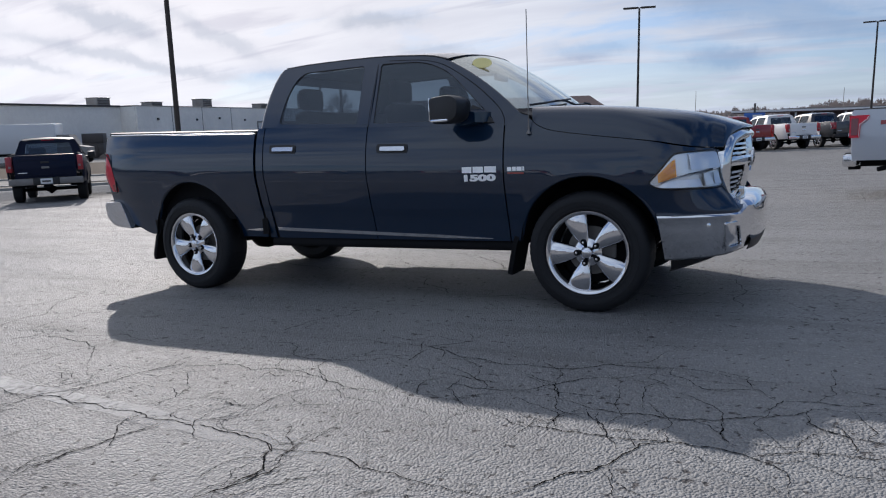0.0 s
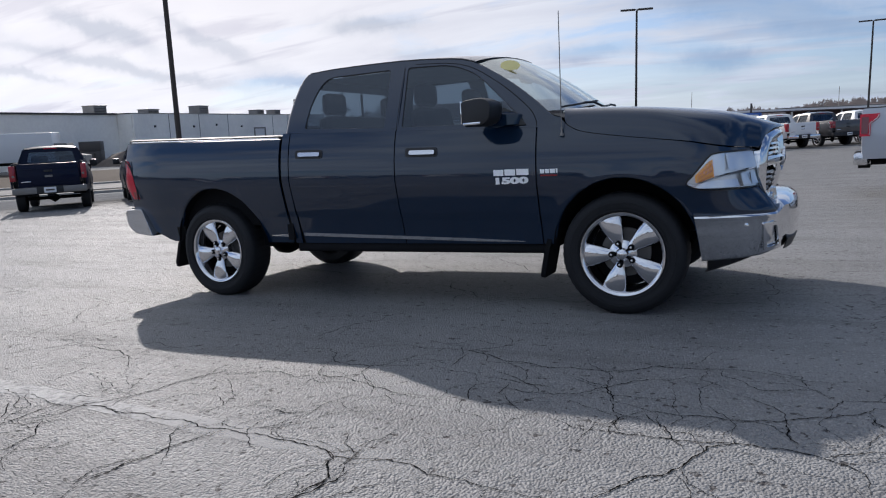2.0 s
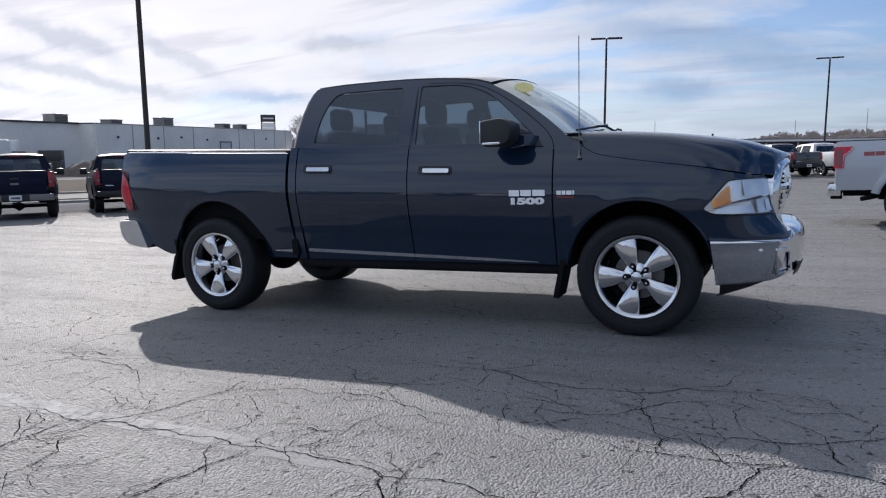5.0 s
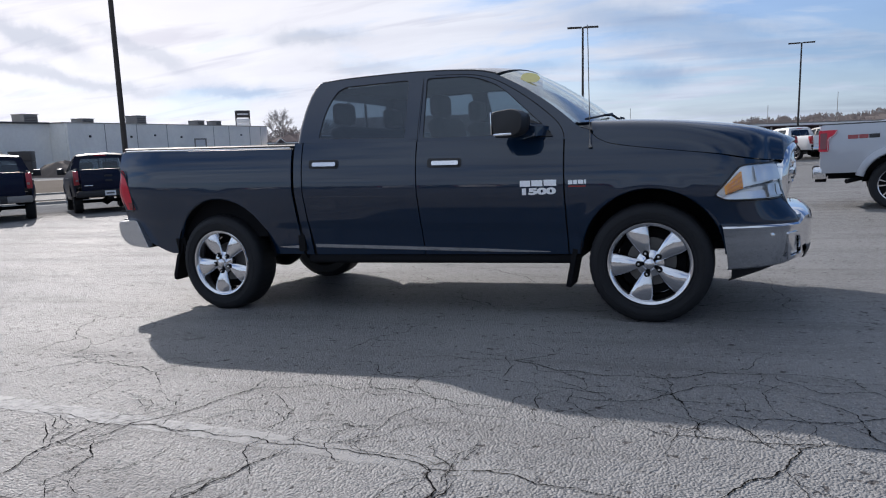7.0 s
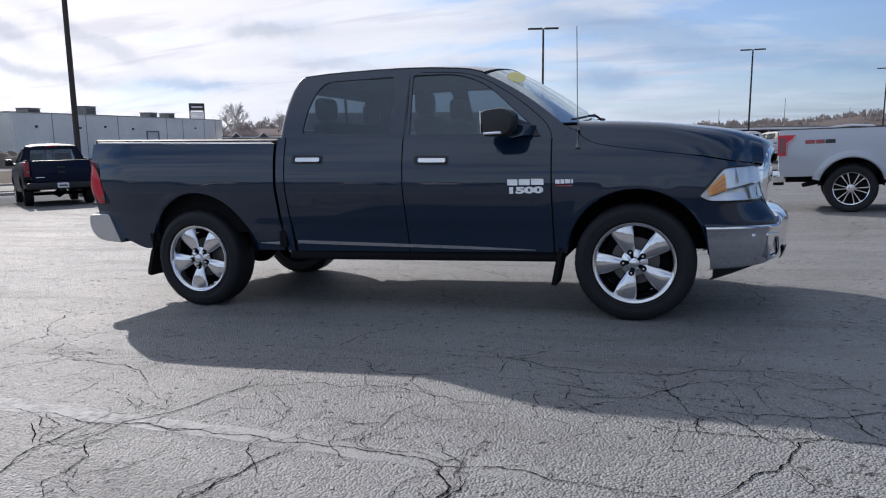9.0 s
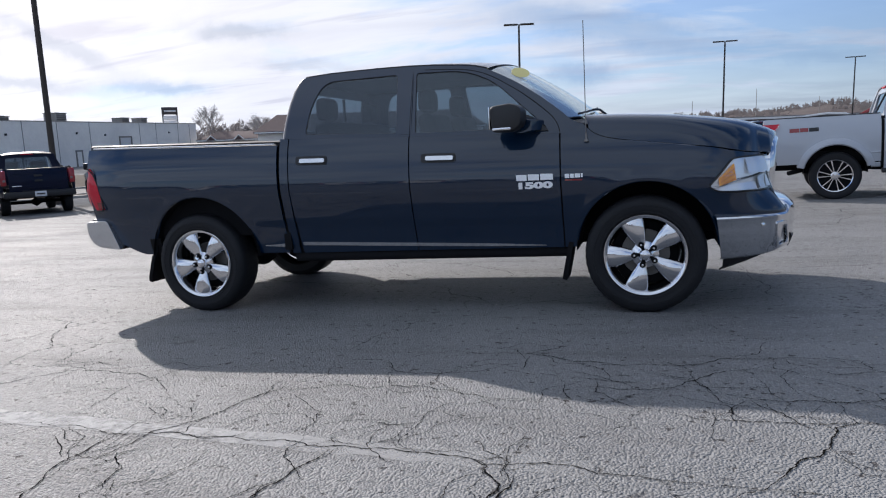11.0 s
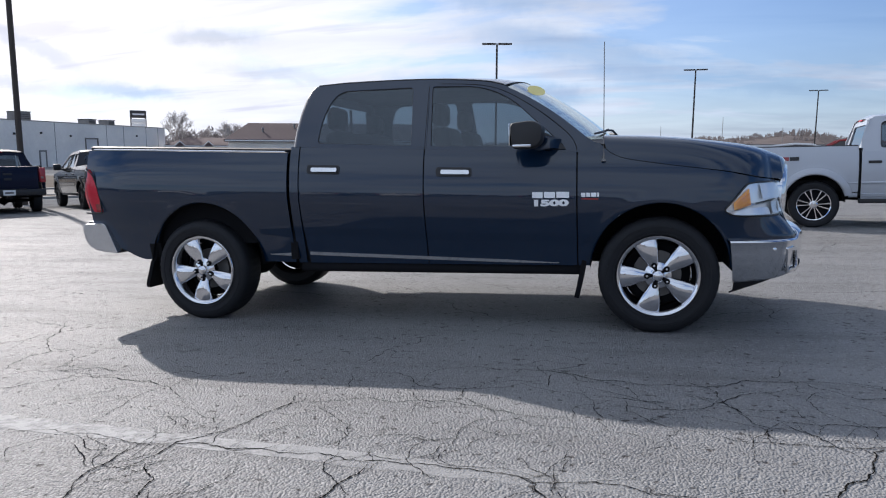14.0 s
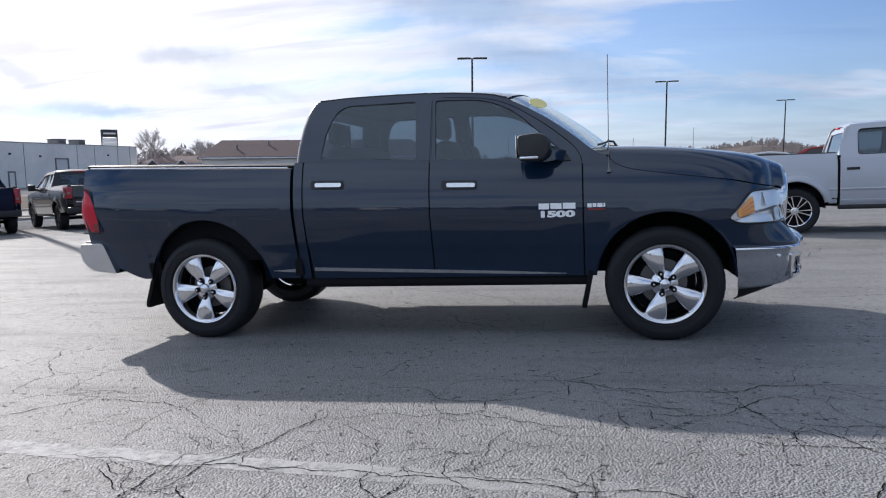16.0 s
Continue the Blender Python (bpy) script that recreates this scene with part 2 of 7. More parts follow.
CLEAR = glass("windshield_glass", (0.84, 0.92, 0.90), face=0.20, power=2.4, sheen=(0.96, 1.0, 0.96))
LENS = glass("clear_lens", (0.93, 0.95, 0.97))
RED_LENS = material("red_lens", (0.56, 0.001, 0.024), 0.30, coat=0.25, spec=0.3, grain=0.25, scale=60)
DARK_LENS = material("smoked_red_lens", (0.15, 0.004, 0.010), 0.25, coat=0.6, grain=0.25, scale=60)
DEEP_RED_LENS = material("deep_red_lens", (0.32, 0.008, 0.018), 0.3, coat=0.4, grain=0.2, scale=60)
AMBER = material("amber_lens", (1.0, 0.34, 0.0), 0.18, coat=1.0, grain=0.2, scale=90)
DEEP_AMBER = material("deep_amber_rib", (0.55, 0.10, 0.0), 0.25, coat=0.6, grain=0.2, scale=90)
SILVER_REFLECTOR = material("reflector", (0.78, 0.80, 0.83), 0.16, 1.0, grain=0.1, scale=25)
LAMP_SILVER = material("lamp_bowl_silver", (0.92, 0.93, 0.94), 0.24, 0.60, grain=0.10, scale=25)
# near-white base stands in for the bright reflections of chrome badges
BADGE_SILVER = material("whitened_badge", (0.92, 0.93, 0.95), 0.30, 0.25, grain=0.08, scale=60)
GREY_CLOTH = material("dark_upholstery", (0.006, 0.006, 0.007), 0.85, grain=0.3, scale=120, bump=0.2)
YELLOW_PAPER = material("yellow_sticker", (0.78, 0.68, 0.27), 0.6, grain=0.08, scale=40)
SILVER_PAINT = material("silver_paint", (0.42, 0.445, 0.49), 0.4, 0.15, coat=0.7, spec=0.2, grain=0.06, scale=700)
NAVY_PAINT = material("dark_navy_paint", (0.003, 0.007, 0.026), 0.45, coat=0.12, spec=0.10, grain=0.2, scale=700)
GREY_PAINT = material("charcoal_paint", (0.06, 0.058, 0.06), 0.35, 0.0, coat=1.0, spec=0.15, grain=0.1, scale=700)
DARK_GREY_PAINT = material("black_grey_paint", (0.012, 0.013, 0.014), 0.35, 0.0, coat=1.0, spec=0.15, grain=0.1, scale=700)
RED_PAINT = material("dark_red_paint", (0.26, 0.016, 0.018), 0.35, coat=1.0, spec=0.15, grain=0.1, scale=700)
WHITE_PAINT = material("white_car_paint", (0.72, 0.73, 0.74), 0.35, coat=0.6, spec=0.2, grain=0.04, scale=300)
WHITE_WALL = material("white_painted_block", (0.93, 0.89, 0.83), 0.85, grain=0.10, scale=3.0, bump=0.1, dirt=(0.62, 0.61, 0.59), dirt_scale=0.12, dirt_amount=0.5)
GREY_METAL = material("galvanised_metal", (0.22, 0.21, 0.20), 0.5, 0.3, grain=0.2, scale=4, dirt=(0.12, 0.10, 0.09), dirt_scale=0.8)
BRONZE_POLE = material("dark_bronze_paint", (0.035, 0.030, 0.027), 0.5, 0.2, grain=0.2, scale=15)
BROWN_POLE = material("weathered_pole", (0.050, 0.040, 0.034), 0.7, grain=0.35, scale=14, bump=0.2)
DRY_GRASS = material("dry_winter_grass", (0.072, 0.057, 0.045), 0.95, spec=0.1, grain=0.5, scale=5.0, bump=0.6, dirt=(0.055, 0.047, 0.036), dirt_scale=0.2)
CONCRETE = material("concrete", (0.33, 0.32, 0.30), 0.85, spec=0.15, grain=0.2, scale=9, bump=0.2, dirt=(0.2, 0.19, 0.17), dirt_scale=0.6)
ROAD = material("road_asphalt", (0.15, 0.147, 0.143), 0.8, spec=0.1, grain=0.3, scale=12, dirt=(0.07, 0.068, 0.065), dirt_scale=0.3)
DIRT = material("bare_dirt", (0.15, 0.128, 0.113), 0.95, spec=0.1, grain=0.4, scale=1.5, bump=0.6)
SHINGLE = material("brown_roof", (0.100, 0.076, 0.078), 0.9, spec=0.1, grain=0.3, scale=3.0, bump=0.2, dirt=(0.125, 0.100, 0.100), dirt_scale=0.2)
# bark made paler than its own colour to carry the distance haze
HAZED_BARK = material("hazed_bark", (0.38, 0.36, 0.35), 0.9, grain=0.3, scale=6.0)
HILLSIDE = material("winter_hillside", (0.105, 0.088, 0.084), 0.95, spec=0.1, grain=0.5, scale=0.15, dirt=(0.17, 0.15, 0.14), dirt_scale=0.03)


def twigs(name, base, scale, fill):
    """Leafless crowns: bare twigs with the light showing between them."""
    m = bpy.data.materials.new(name)
    m.use_nodes = True
    n = Nodes(m.node_tree)
    at = n.add("ShaderNodeTexCoord").outputs["Object"]
    colour = n.mix(n.noise(at, scale * 0.15, 4.0), tuple(c * 0.7 for c in base) + (1,), tuple(c * 1.35 for c in base) + (1,))
    b = n.add("ShaderNodeBsdfDiffuse", Color=colour)
    lit = n.add("ShaderNodeBsdfTranslucent", Color=colour)
    wood = n.add("ShaderNodeMixShader", i0=0.45, i1=b.outputs[0], i2=lit.outputs[0])
    gaps = n.math("LESS_THAN", n.noise(n.add("ShaderNodeMapping", i0=at, Scale=(1.0, 1.0, 0.45)).outputs[0], scale, 5.0, 0.7), fill)
    mixed = n.add("ShaderNodeMixShader", i0=gaps, i1=n.add("ShaderNodeBsdfTransparent").outputs[0], i2=wood.outputs[0])
    n.add("ShaderNodeOutputMaterial", Surface=mixed.outputs[0])
    return m


# far twigs: the haze over them is mixed into this lighter base
HAZED_WOODS = twigs("hazed_leafless_woods", (0.20, 0.183, 0.182), 2.2, 0.50)
# flat black for the crack ribbons: the shade inside them, as colour
CRACK_SHADE = material("crack_shadow", (0.010, 0.010, 0.010), 0.95, spec=0.0, grain=0.3, scale=40)


def worn_paint():
    """Line paint, rubbed off in specks and patches and thinning out along its run."""
    m = bpy.data.materials.new("faded_line_paint")
    m.use_nodes = True
    n = Nodes(m.node_tree)
    at = n.add("ShaderNodeTexCoord").outputs["Object"]
    b = n.add("ShaderNodeBsdfPrincipled", Roughness=0.7, Base_Color=n.mix(n.noise(at, 70.0, 4.0, 0.7), (0.42, 0.42, 0.415, 1), (0.62, 0.62, 0.61, 1)))
    n.put(b.inputs["Normal"], n.add("ShaderNodeBump", Height=n.noise(at, 62.0, 4.0, 0.75), Strength=0.8, Distance=0.012).outputs[0])
    x = n.add("ShaderNodeSeparateXYZ", i0=at).outputs[0]
    run = n.math("MINIMUM", n.math("MAXIMUM", n.math("MULTIPLY_ADD", x, -0.24, 1.04), 0.14), 0.66)
    keep = n.math("MULTIPLY", n.ramp(n.noise(at, 9.0, 8.0, 0.75), [(0.34, 0.28), (0.54, 1.0)]), run)
    mixed = n.add("ShaderNodeMixShader", i0=keep, i1=n.add("ShaderNodeBsdfTransparent").outputs[0], i2=b.outputs[0])
    n.add("ShaderNodeOutputMaterial", Surface=mixed.outputs[0])
    return m


FADED_WHITE = worn_paint()
SIGN_DARK = material("sign_dark", (0.05, 0.045, 0.045), 0.5, grain=0.1, scale=5)
SIGN_BLUE = material("sign_blue", (0.03, 0.12, 0.42), 0.5, grain=0.1, scale=5)

# ---- mesh helpers ----
def part(name, bm, mat, parent=None, label="", sharp=35, thick=0.0, m=None):
    """Links a bmesh as one mesh object, under a thing or a part where one is given."""
    me = bpy.data.meshes.new(name)
    bmesh.ops.recalc_face_normals(bm, faces=bm.faces)
    for f in bm.faces:
        f.smooth = True
    bm.to_mesh(me)
    bm.free()
    me.set_sharp_from_angle(angle=radians(sharp))
    me.materials.append(mat)
    ob = new(name, me)
    if parent:
        ob.parent = parent
    if m is not None:
        ob.matrix_basis = m
    if label:
        tagged(ob, label)
    if thick:
        s = ob.modifiers.new("thickness", "SOLIDIFY")
        s.thickness, s.offset, s.use_even_offset = thick, 0.0, False
        e = ob.modifiers.new("crisp", "EDGE_SPLIT")
        e.split_angle, e.use_edge_sharp = radians(max(sharp, 40)), False
    return ob


def thing(name, label, category, m, group=""):
    e = new(name)
    e.empty_display_size = 0.2
    e.matrix_basis = m
    return tagged(e, label, category, group)


def structure(ob, label, category):
    return tagged(ob, label, category, kind="structure")


def box(x0, x1, y0, y1, z0, z1, bevel=0.0, bm=None, segments=2):
    b = bmesh.new()
    bmesh.ops.create_cube(b, size=1)
    for v in b.verts:
        v.co = ((x0 + x1) / 2 + v.co.x * (x1 - x0), (y0 + y1) / 2 + v.co.y * (y1 - y0), (z0 + z1) / 2 + v.co.z * (z1 - z0))
    if bevel:
        bmesh.ops.bevel(b, geom=b.edges, offset=bevel, segments=segments, affect="EDGES", profile=0.5)
    return join(bm, b) if bm else b


def join(a, b):
    me = bpy.data.meshes.new("join")
    b.to_mesh(me)
    b.free()
    a.from_mesh(me)
    bpy.data.meshes.remove(me)
    return a


def moved(bm, m):
    bmesh.ops.transform(bm, matrix=m, verts=bm.verts)
    return bm


def sheet(points, bm=None, close=False):
    """Quads over rows of points."""
    bm = bm or bmesh.new()
    rows = [[bm.verts.new(p) for p in row] for row in points]
    for a, b in zip(rows, rows[1:]):
        k = len(a)
        for j in range(k if close else k - 1):
            bm.faces.new((a[j], a[(j + 1) % k], b[(j + 1) % k], b[j]))
    return bm


def loft(rings, caps=True, bm=None):
    """A closed skin through rings of equally many points."""
    bm = bm or bmesh.new()
    rows = [[bm.verts.new(p) for p in r] for r in rings]
    for a, b in zip(rows, rows[1:]):
        k = len(a)
        for j in range(k):
            bm.faces.new((a[j], a[(j + 1) % k], b[(j + 1) % k], b[j]))
    if caps:
        bm.faces.new(rows[0][::-1])
        bm.faces.new(rows[-1])
    return bm


def turned(profile, n=48, caps=False, bm=None):
    """A profile of (radius, along y) turned round the y axis."""
    rings = [[(r * math.cos(2 * math.pi * j / n), y, r * math.sin(2 * math.pi * j / n)) for j in range(n)] for r, y in profile]
    return loft(rings, caps, bm)


def rod(a, b, r0, r1=None, n=10, bm=None):
    a, b = Vector(a), Vector(b)
    q = (b - a).to_track_quat("Z", "Y")
    r1 = r0 if r1 is None else r1
    rings = [[p + q @ Vector((r * math.cos(2 * math.pi * j / n), r * math.sin(2 * math.pi * j / n), 0)) for j in range(n)] for p, r in ((a, r0), (b, r1))]
    return loft(rings, True, bm)


def tube(points, r, n=8, close=False, bm=None):
    """A round bar along a line of points."""
    pts = [Vector(p) for p in points]
    k = len(pts)
    rings = []
    for i, p in enumerate(pts):
        a = pts[(i - 1) % k] if close or i else p
        b = pts[(i + 1) % k] if close or i < k - 1 else p
        d = (b - a).normalized()
        side = d.cross(Vector((0.13, 0.21, 0.97))).normalized()
        over = side.cross(d)
        rings.append([p + side * r * math.cos(2 * math.pi * j / n) + over * r * math.sin(2 * math.pi * j / n) for j in range(n)])
    if close:
        rings.append(rings[0])
        return loft(rings, False, bm)
    return loft(rings, True, bm)


def ease(x, table):
    """Smooth interpolation in a table of (x, value)."""
    if x <= table[0][0]:
        return table[0][1]
    for (a, va), (b, vb) in zip(table, table[1:]):
        if x <= b:
            f = (x - a) / (b - a)
            return va + (vb - va) * f
    return table[-1][1]


def curved(x, table):
    """Catmull-Rom interpolation in a table of (x, value)."""
    k = len(table)
    if x <= table[0][0]:
        return table[0][1]
    for i in range(k - 1):
        a, b = table[i], table[i + 1]
        if x <= b[0]:
            p, q = table[max(i - 1, 0)], table[min(i + 2, k - 1)]
            h = b[0] - a[0]
            ma = (b[1] - p[1]) / (b[0] - p[0]) * h if i else (b[1] - a[1])
            mb = (q[1] - a[1]) / (q[0] - a[0]) * h if i + 2 < k else (b[1] - a[1])
            f = (x - a[0]) / h
            return (2 * f**3 - 3 * f**2 + 1) * a[1] + (f**3 - 2 * f**2 + f) * ma + (3 * f**2 - 2 * f**3) * b[1] + (f**3 - f**2) * mb
    return table[-1][1]


def outline(corners, radius, n=5):
    """A closed 2D polygon with rounded corners."""
    pts = [Vector((p[0], p[1])) for p in corners]
    radii = radius if isinstance(radius, (list, tuple)) else [radius] * len(pts)
    out = []
    for i, p in enumerate(pts):
        a, b = pts[i - 1] - p, pts[(i + 1) % len(pts)] - p
        r = min(radii[i], a.length * 0.48, b.length * 0.48)
        s, e = p + a.normalized() * r, p + b.normalized() * r
        for j in range(n + 1):
            f = j / n
            out.append(s * (1 - f) ** 2 + p * 2 * f * (1 - f) + e * f * f)
    return out


def filled(loops, place):
    """A flat face with holes: the first loop is its border; place maps 2D to 3D."""
    bm = bmesh.new()
    edges = []
    for loop in loops:
        vs = [bm.verts.new((p[0], p[1], 0)) for p in loop]
        edges += [bm.edges.new((vs[i], vs[(i + 1) % len(vs)])) for i in range(len(vs))]
    bmesh.ops.triangle_fill(bm, use_beauty=True, use_dissolve=False, edges=edges)
    for v in bm.verts:
        v.co = place(v.co.x, v.co.y)
    return bm


# ---- the ground ----
def lot_height(x, y):
    s = 0.03544 * x - 0.02096 * y
    a, b = min(1.0, max(0.0, (-s - 0.30) / 0.40)), min(1.0, max(0.0, (-s - 0.95) / 0.35))
    s += 0.17 * a * a * (3 - 2 * a) * (1 - b * b * (3 - 2 * b))
    low = -1.55 + 0.22 * math.log1p(math.exp(min(60, (s + 1.55) / 0.22)))
    return low if low < 1.2 else 1.2 + 0.8 * math.tanh((low - 1.2) / 0.8)


def make_ground():
    bm = bmesh.new()
    radii = [0.0, 2, 4, 7, 10, 14, 18, 23, 28, 34, 40, 47, 55, 65, 80, 100, 130, 180, 260, 400, 700, 1300, 2600]
    k = 96
    rings = [[(2 + r * math.cos(2 * math.pi * j / k), r * math.sin(2 * math.pi * j / k)) for j in range(k)] for r in radii[1:]]
    mid = bm.verts.new((2, 0, lot_height(2, 0)))
    rows = [[bm.verts.new((x, y, lot_height(x, y))) for x, y in ring] for ring in rings]
    for j in range(k):
        bm.faces.new((mid, rows[0][j], rows[0][(j + 1) % k]))
    for a, b in zip(rows, rows[1:]):
        for j in range(k):
            bm.faces.new((a[j], b[j], b[(j + 1) % k], a[(j + 1) % k]))
    return structure(part("ground", bm, ASPHALT), "worn grey asphalt parking lot with a net of fine cracks", "parking lot")


ground = make_ground()


def on_lot(x, y, heading):
    """A pose on the lot: heading in degrees, clockwise from +y, is where a thing's own +x points."""
    m = LOT.to_3x3().to_4x4() if abs(lot_height(x, y) - (0.03544 * x - 0.02096 * y)) < 0.20 else Matrix()
    return Matrix.Translation((x, y, lot_height(x, y))) @ m @ Matrix.Rotation(radians(90 - heading), 4, "Z")

# ---- the black pickup truck ----
MID = 0.96          # its middle plane; the near wheels' faces lie at y = 0
BASE = 3.569        # wheelbase
HUB = 0.405
ARCH_F, ARCH_R = (3.578, 0.450, 0.472), (0.040, 0.462, 0.502)
SILL = [(0.36, 0.094), (0.42, 0.068), (0.50, 0.049), (0.60, 0.028), (0.680, 0.009), (0.705, -0.0037)]
HOOD_EDGE = [(3.02, 1.350), (3.17, 1.335), (3.20, 1.305), (3.25, 1.262), (3.34, 1.224), (3.60, 1.178), (3.90, 1.135), (4.02, 1.117), (4.16, 1.087), (4.30, 1.064), (4.55, 1.050)]
HOOD_TOP = [(3.15, 1.392), (3.45, 1.380), (3.75, 1.354), (4.02, 1.320), (4.19, 1.292), (4.29, 1.266), (4.36, 1.240), (4.43, 1.212), (4.51, 1.184)]
BELT = [(0.80, 1.376), (1.92, 1.322), (3.05, 1.272)]
RAIL = [(0.90, 1.795), (0.985, 1.838), (1.38, 1.853), (1.84, 1.848), (2.28, 1.815), (2.52, 1.768)]


def flank(x, z):
    """y of the near side's skin."""
    h = z + (x - 1.9) * 0.03 - 0.97
    if h > 0:
        y = -0.056 + 0.525 * h * h
    elif h > -0.055:
        y = -0.056 + 2.0 * h * h
    else:
        y = -0.04995 - 0.22 * (h + 0.055) if h > -0.265 else ease(h + 0.97, SILL)
    if x < -0.55:
        y += 0.055 * ((-0.55 - x) / 0.5) ** 2
    for cx, cz, r in (ARCH_F, ARCH_R):
        d = math.hypot(x - cx, z - cz) - r - 0.012
        if z > cz - 0.05:
            y -= 0.003 * math.exp(-((d / 0.04) ** 2))
    return y


def nose(u, z, out=0.0):
    """A point of the rounded front: u runs from the flank, at 0, to the middle, at 1."""
    a = u * math.pi / 2
    w, f = max(math.cos(a), 0.0) ** (2 / 3), math.sin(a) ** (2 / 3)
    half = MID - flank(3.85, min(z, 1.2))
    lean = 0.13 * max(0.0, z - 0.72) + 0.16 * max(0.0, z - 1.0)
    k = min(1.0, max(0.0, (u - 0.10) / 0.50))
    out += 0.085 * k * k * (3 - 2 * k) * min(1.0, max(0.0, (0.815 - z) / 0.14))
    g, v = min(1.0, max(0.0, (u - 0.25) / 0.35)), min(1.0, max(0.0, (z - 0.78) / 0.10))
    out -= 0.015 * g * g * (3 - 2 * g) * v * v * (3 - 2 * v)
    return Vector((3.85 + (0.64 + out - lean) * f, MID - (half + out) * w, z))


def mirrored(bm):
    """The same on the far side."""
    for v in bm.verts:
        v.co.y = 2 * MID - v.co.y
    bmesh.ops.reverse_faces(bm, faces=bm.faces)
    return bm


def both(name, build, mat, parent, label="", **more):
    """A part on either side of the truck."""
    return part(name, build(), mat, parent, label, **more), part(name, mirrored(build()), mat, parent, label, **more)


def arch_low(x, bottom, arch):
    cx, cz, r = arch
    d = r * r - (x - cx) ** 2
    return max(bottom, cz + math.sqrt(d)) if d > 0 else bottom


def steps(a, b, k):
    return [a + (b - a) * i / k for i in range(k + 1)]


def flank_panel(xs, low, high, rows=26):
    return sheet([[(x, flank(x, z), z) for z in steps(low(x), high(x), rows)] for x in xs])


truck = thing("pickup_truck", "black crew-cab pickup truck with chrome wheels parked on cracked asphalt", "pickup truck", LOT)


def bed_side():
    cx, cz, r = ARCH_R
    xs = steps(-1.045, cx - r - 0.004, 10) + [cx - r * math.cos(math.pi * i / 36) for i in range(37)] + steps(cx + r + 0.004, 0.814, 6)
    bottom = lambda x: ease(x, [(-1.05, 0.70), (-0.90, 0.62), (-0.60, 0.485), (0.8, 0.475)])
    return flank_panel(xs, lambda x: arch_low(x, bottom(x), ARCH_R), lambda x: 1.400 - 0.040 * (x + 1.0))


def arch_lip(arch, a0, a1):
    cx, cz, r = arch
    return tube([(cx + (r + 0.004) * math.cos(t), flank(cx + r * math.cos(t), cz + r * math.sin(t)) + 0.010, cz + (r + 0.004) * math.sin(t)) for t in steps(a0, a1, 40)], 0.013, 8)


def arch_liner(arch):
    cx, cz, r = arch
    return sheet([[(cx + (r + 0.002) * math.cos(t), y, cz + (r + 0.002) * math.sin(t)) for y in (0.005, 0.20, 0.45)] for t in steps(radians(-1), radians(181), 36)])


bed = both("bed_side", bed_side, BLACK_PAINT, truck, thick=0.016)
both("rear_arch_lip", lambda: arch_lip(ARCH_R, radians(2), radians(178)), BLACK_PAINT, truck)
both("front_arch_lip", lambda: arch_lip(ARCH_F, radians(2), radians(172)), BLACK_PAINT, truck)
both("rear_wheel_liner", lambda: arch_liner(ARCH_R), UNDER, truck, "black wheel-house liner")
both("front_wheel_liner", lambda: arch_liner(ARCH_F), UNDER, truck, "black wheel-house liner")


def cab_corner():
    return flank_panel(steps(0.838, 0.908, 3), lambda x: 0.47, lambda x: curved(x, BELT))


def rear_door():
    def left(z):
        return 0.918 if z > 0.95 else 0.918 + 0.020 * ((0.95 - z) / 0.45) ** 2
    zs = steps(0.0, 1.0, 30)
    return sheet([[(x, flank(x, z), z) for f in zs for z in [0.470 + (curved(0.918 + 0.987 * s, BELT) - 0.470) * f] for x in [left(z) + (1.905 - left(z)) * s]] for s in steps(0, 1, 22)])


def front_door():
    return flank_panel(steps(1.914, 3.014, 26), lambda x: 0.470, lambda x: curved(x, BELT), 30)


def fender():
    cx, cz, r = ARCH_F
    rows = 26
    columns = []
    xs = steps(3.024, cx - r - 0.003, 2) + [cx - r * math.cos(math.pi * i / 40) for i in range(41) if cx - r * math.cos(math.pi * i / 40) < 3.85]
    for x in xs:
        columns.append([(x, flank(x, z), z) for z in steps(arch_low(x, 0.47, ARCH_F), curved(x, HOOD_EDGE) - 0.004, rows)])
    for u in steps(0.004, 1.0, 60):
        x = nose(u, 0.9).x
        top = curved(x, HOOD_EDGE) - 0.004 if u < 0.565 else 1.045 - 0.350 * min(1, (u - 0.565) / 0.03)
        low = max(0.655, arch_low(x, 0.47, ARCH_F)) if x < cx + r else 0.655
        if u < 0.06:
            low = max(0.655, arch_low(x, 0.47, ARCH_F))
        columns.append([tuple(nose(u, z)) for z in steps(low, top, rows)])
    return sheet(columns)


both("cab_corner", cab_corner, BLACK_PAINT, truck, thick=0.012)
doors = [*both("rear_door", rear_door, BLACK_PAINT, truck, thick=0.012), *both("front_door", front_door, BLACK_PAINT, truck, thick=0.012)]
both("fender", fender, BLACK_PAINT, truck, thick=0.010)
# dark jambs behind the seams
for x in (0.912, 1.910, 3.019):
    both("door_jamb", lambda: sheet([[(x + d, flank(x, z) + 0.016, z) for z in steps(0.47, curved(x, BELT), 16)] for d in (-0.02, 0.02)]), UNDER, truck, thick=0.004)
both("rocker_panel", lambda: sheet([[(x, y, z) for y, z in ((0.082, 0.402), (0.062, 0.402), (0.056, 0.42), (0.060, 0.455), (0.082, 0.468))] for x in steps(0.86, 3.05, 12)]), UNDER, truck, thick=0.006, sharp=89)


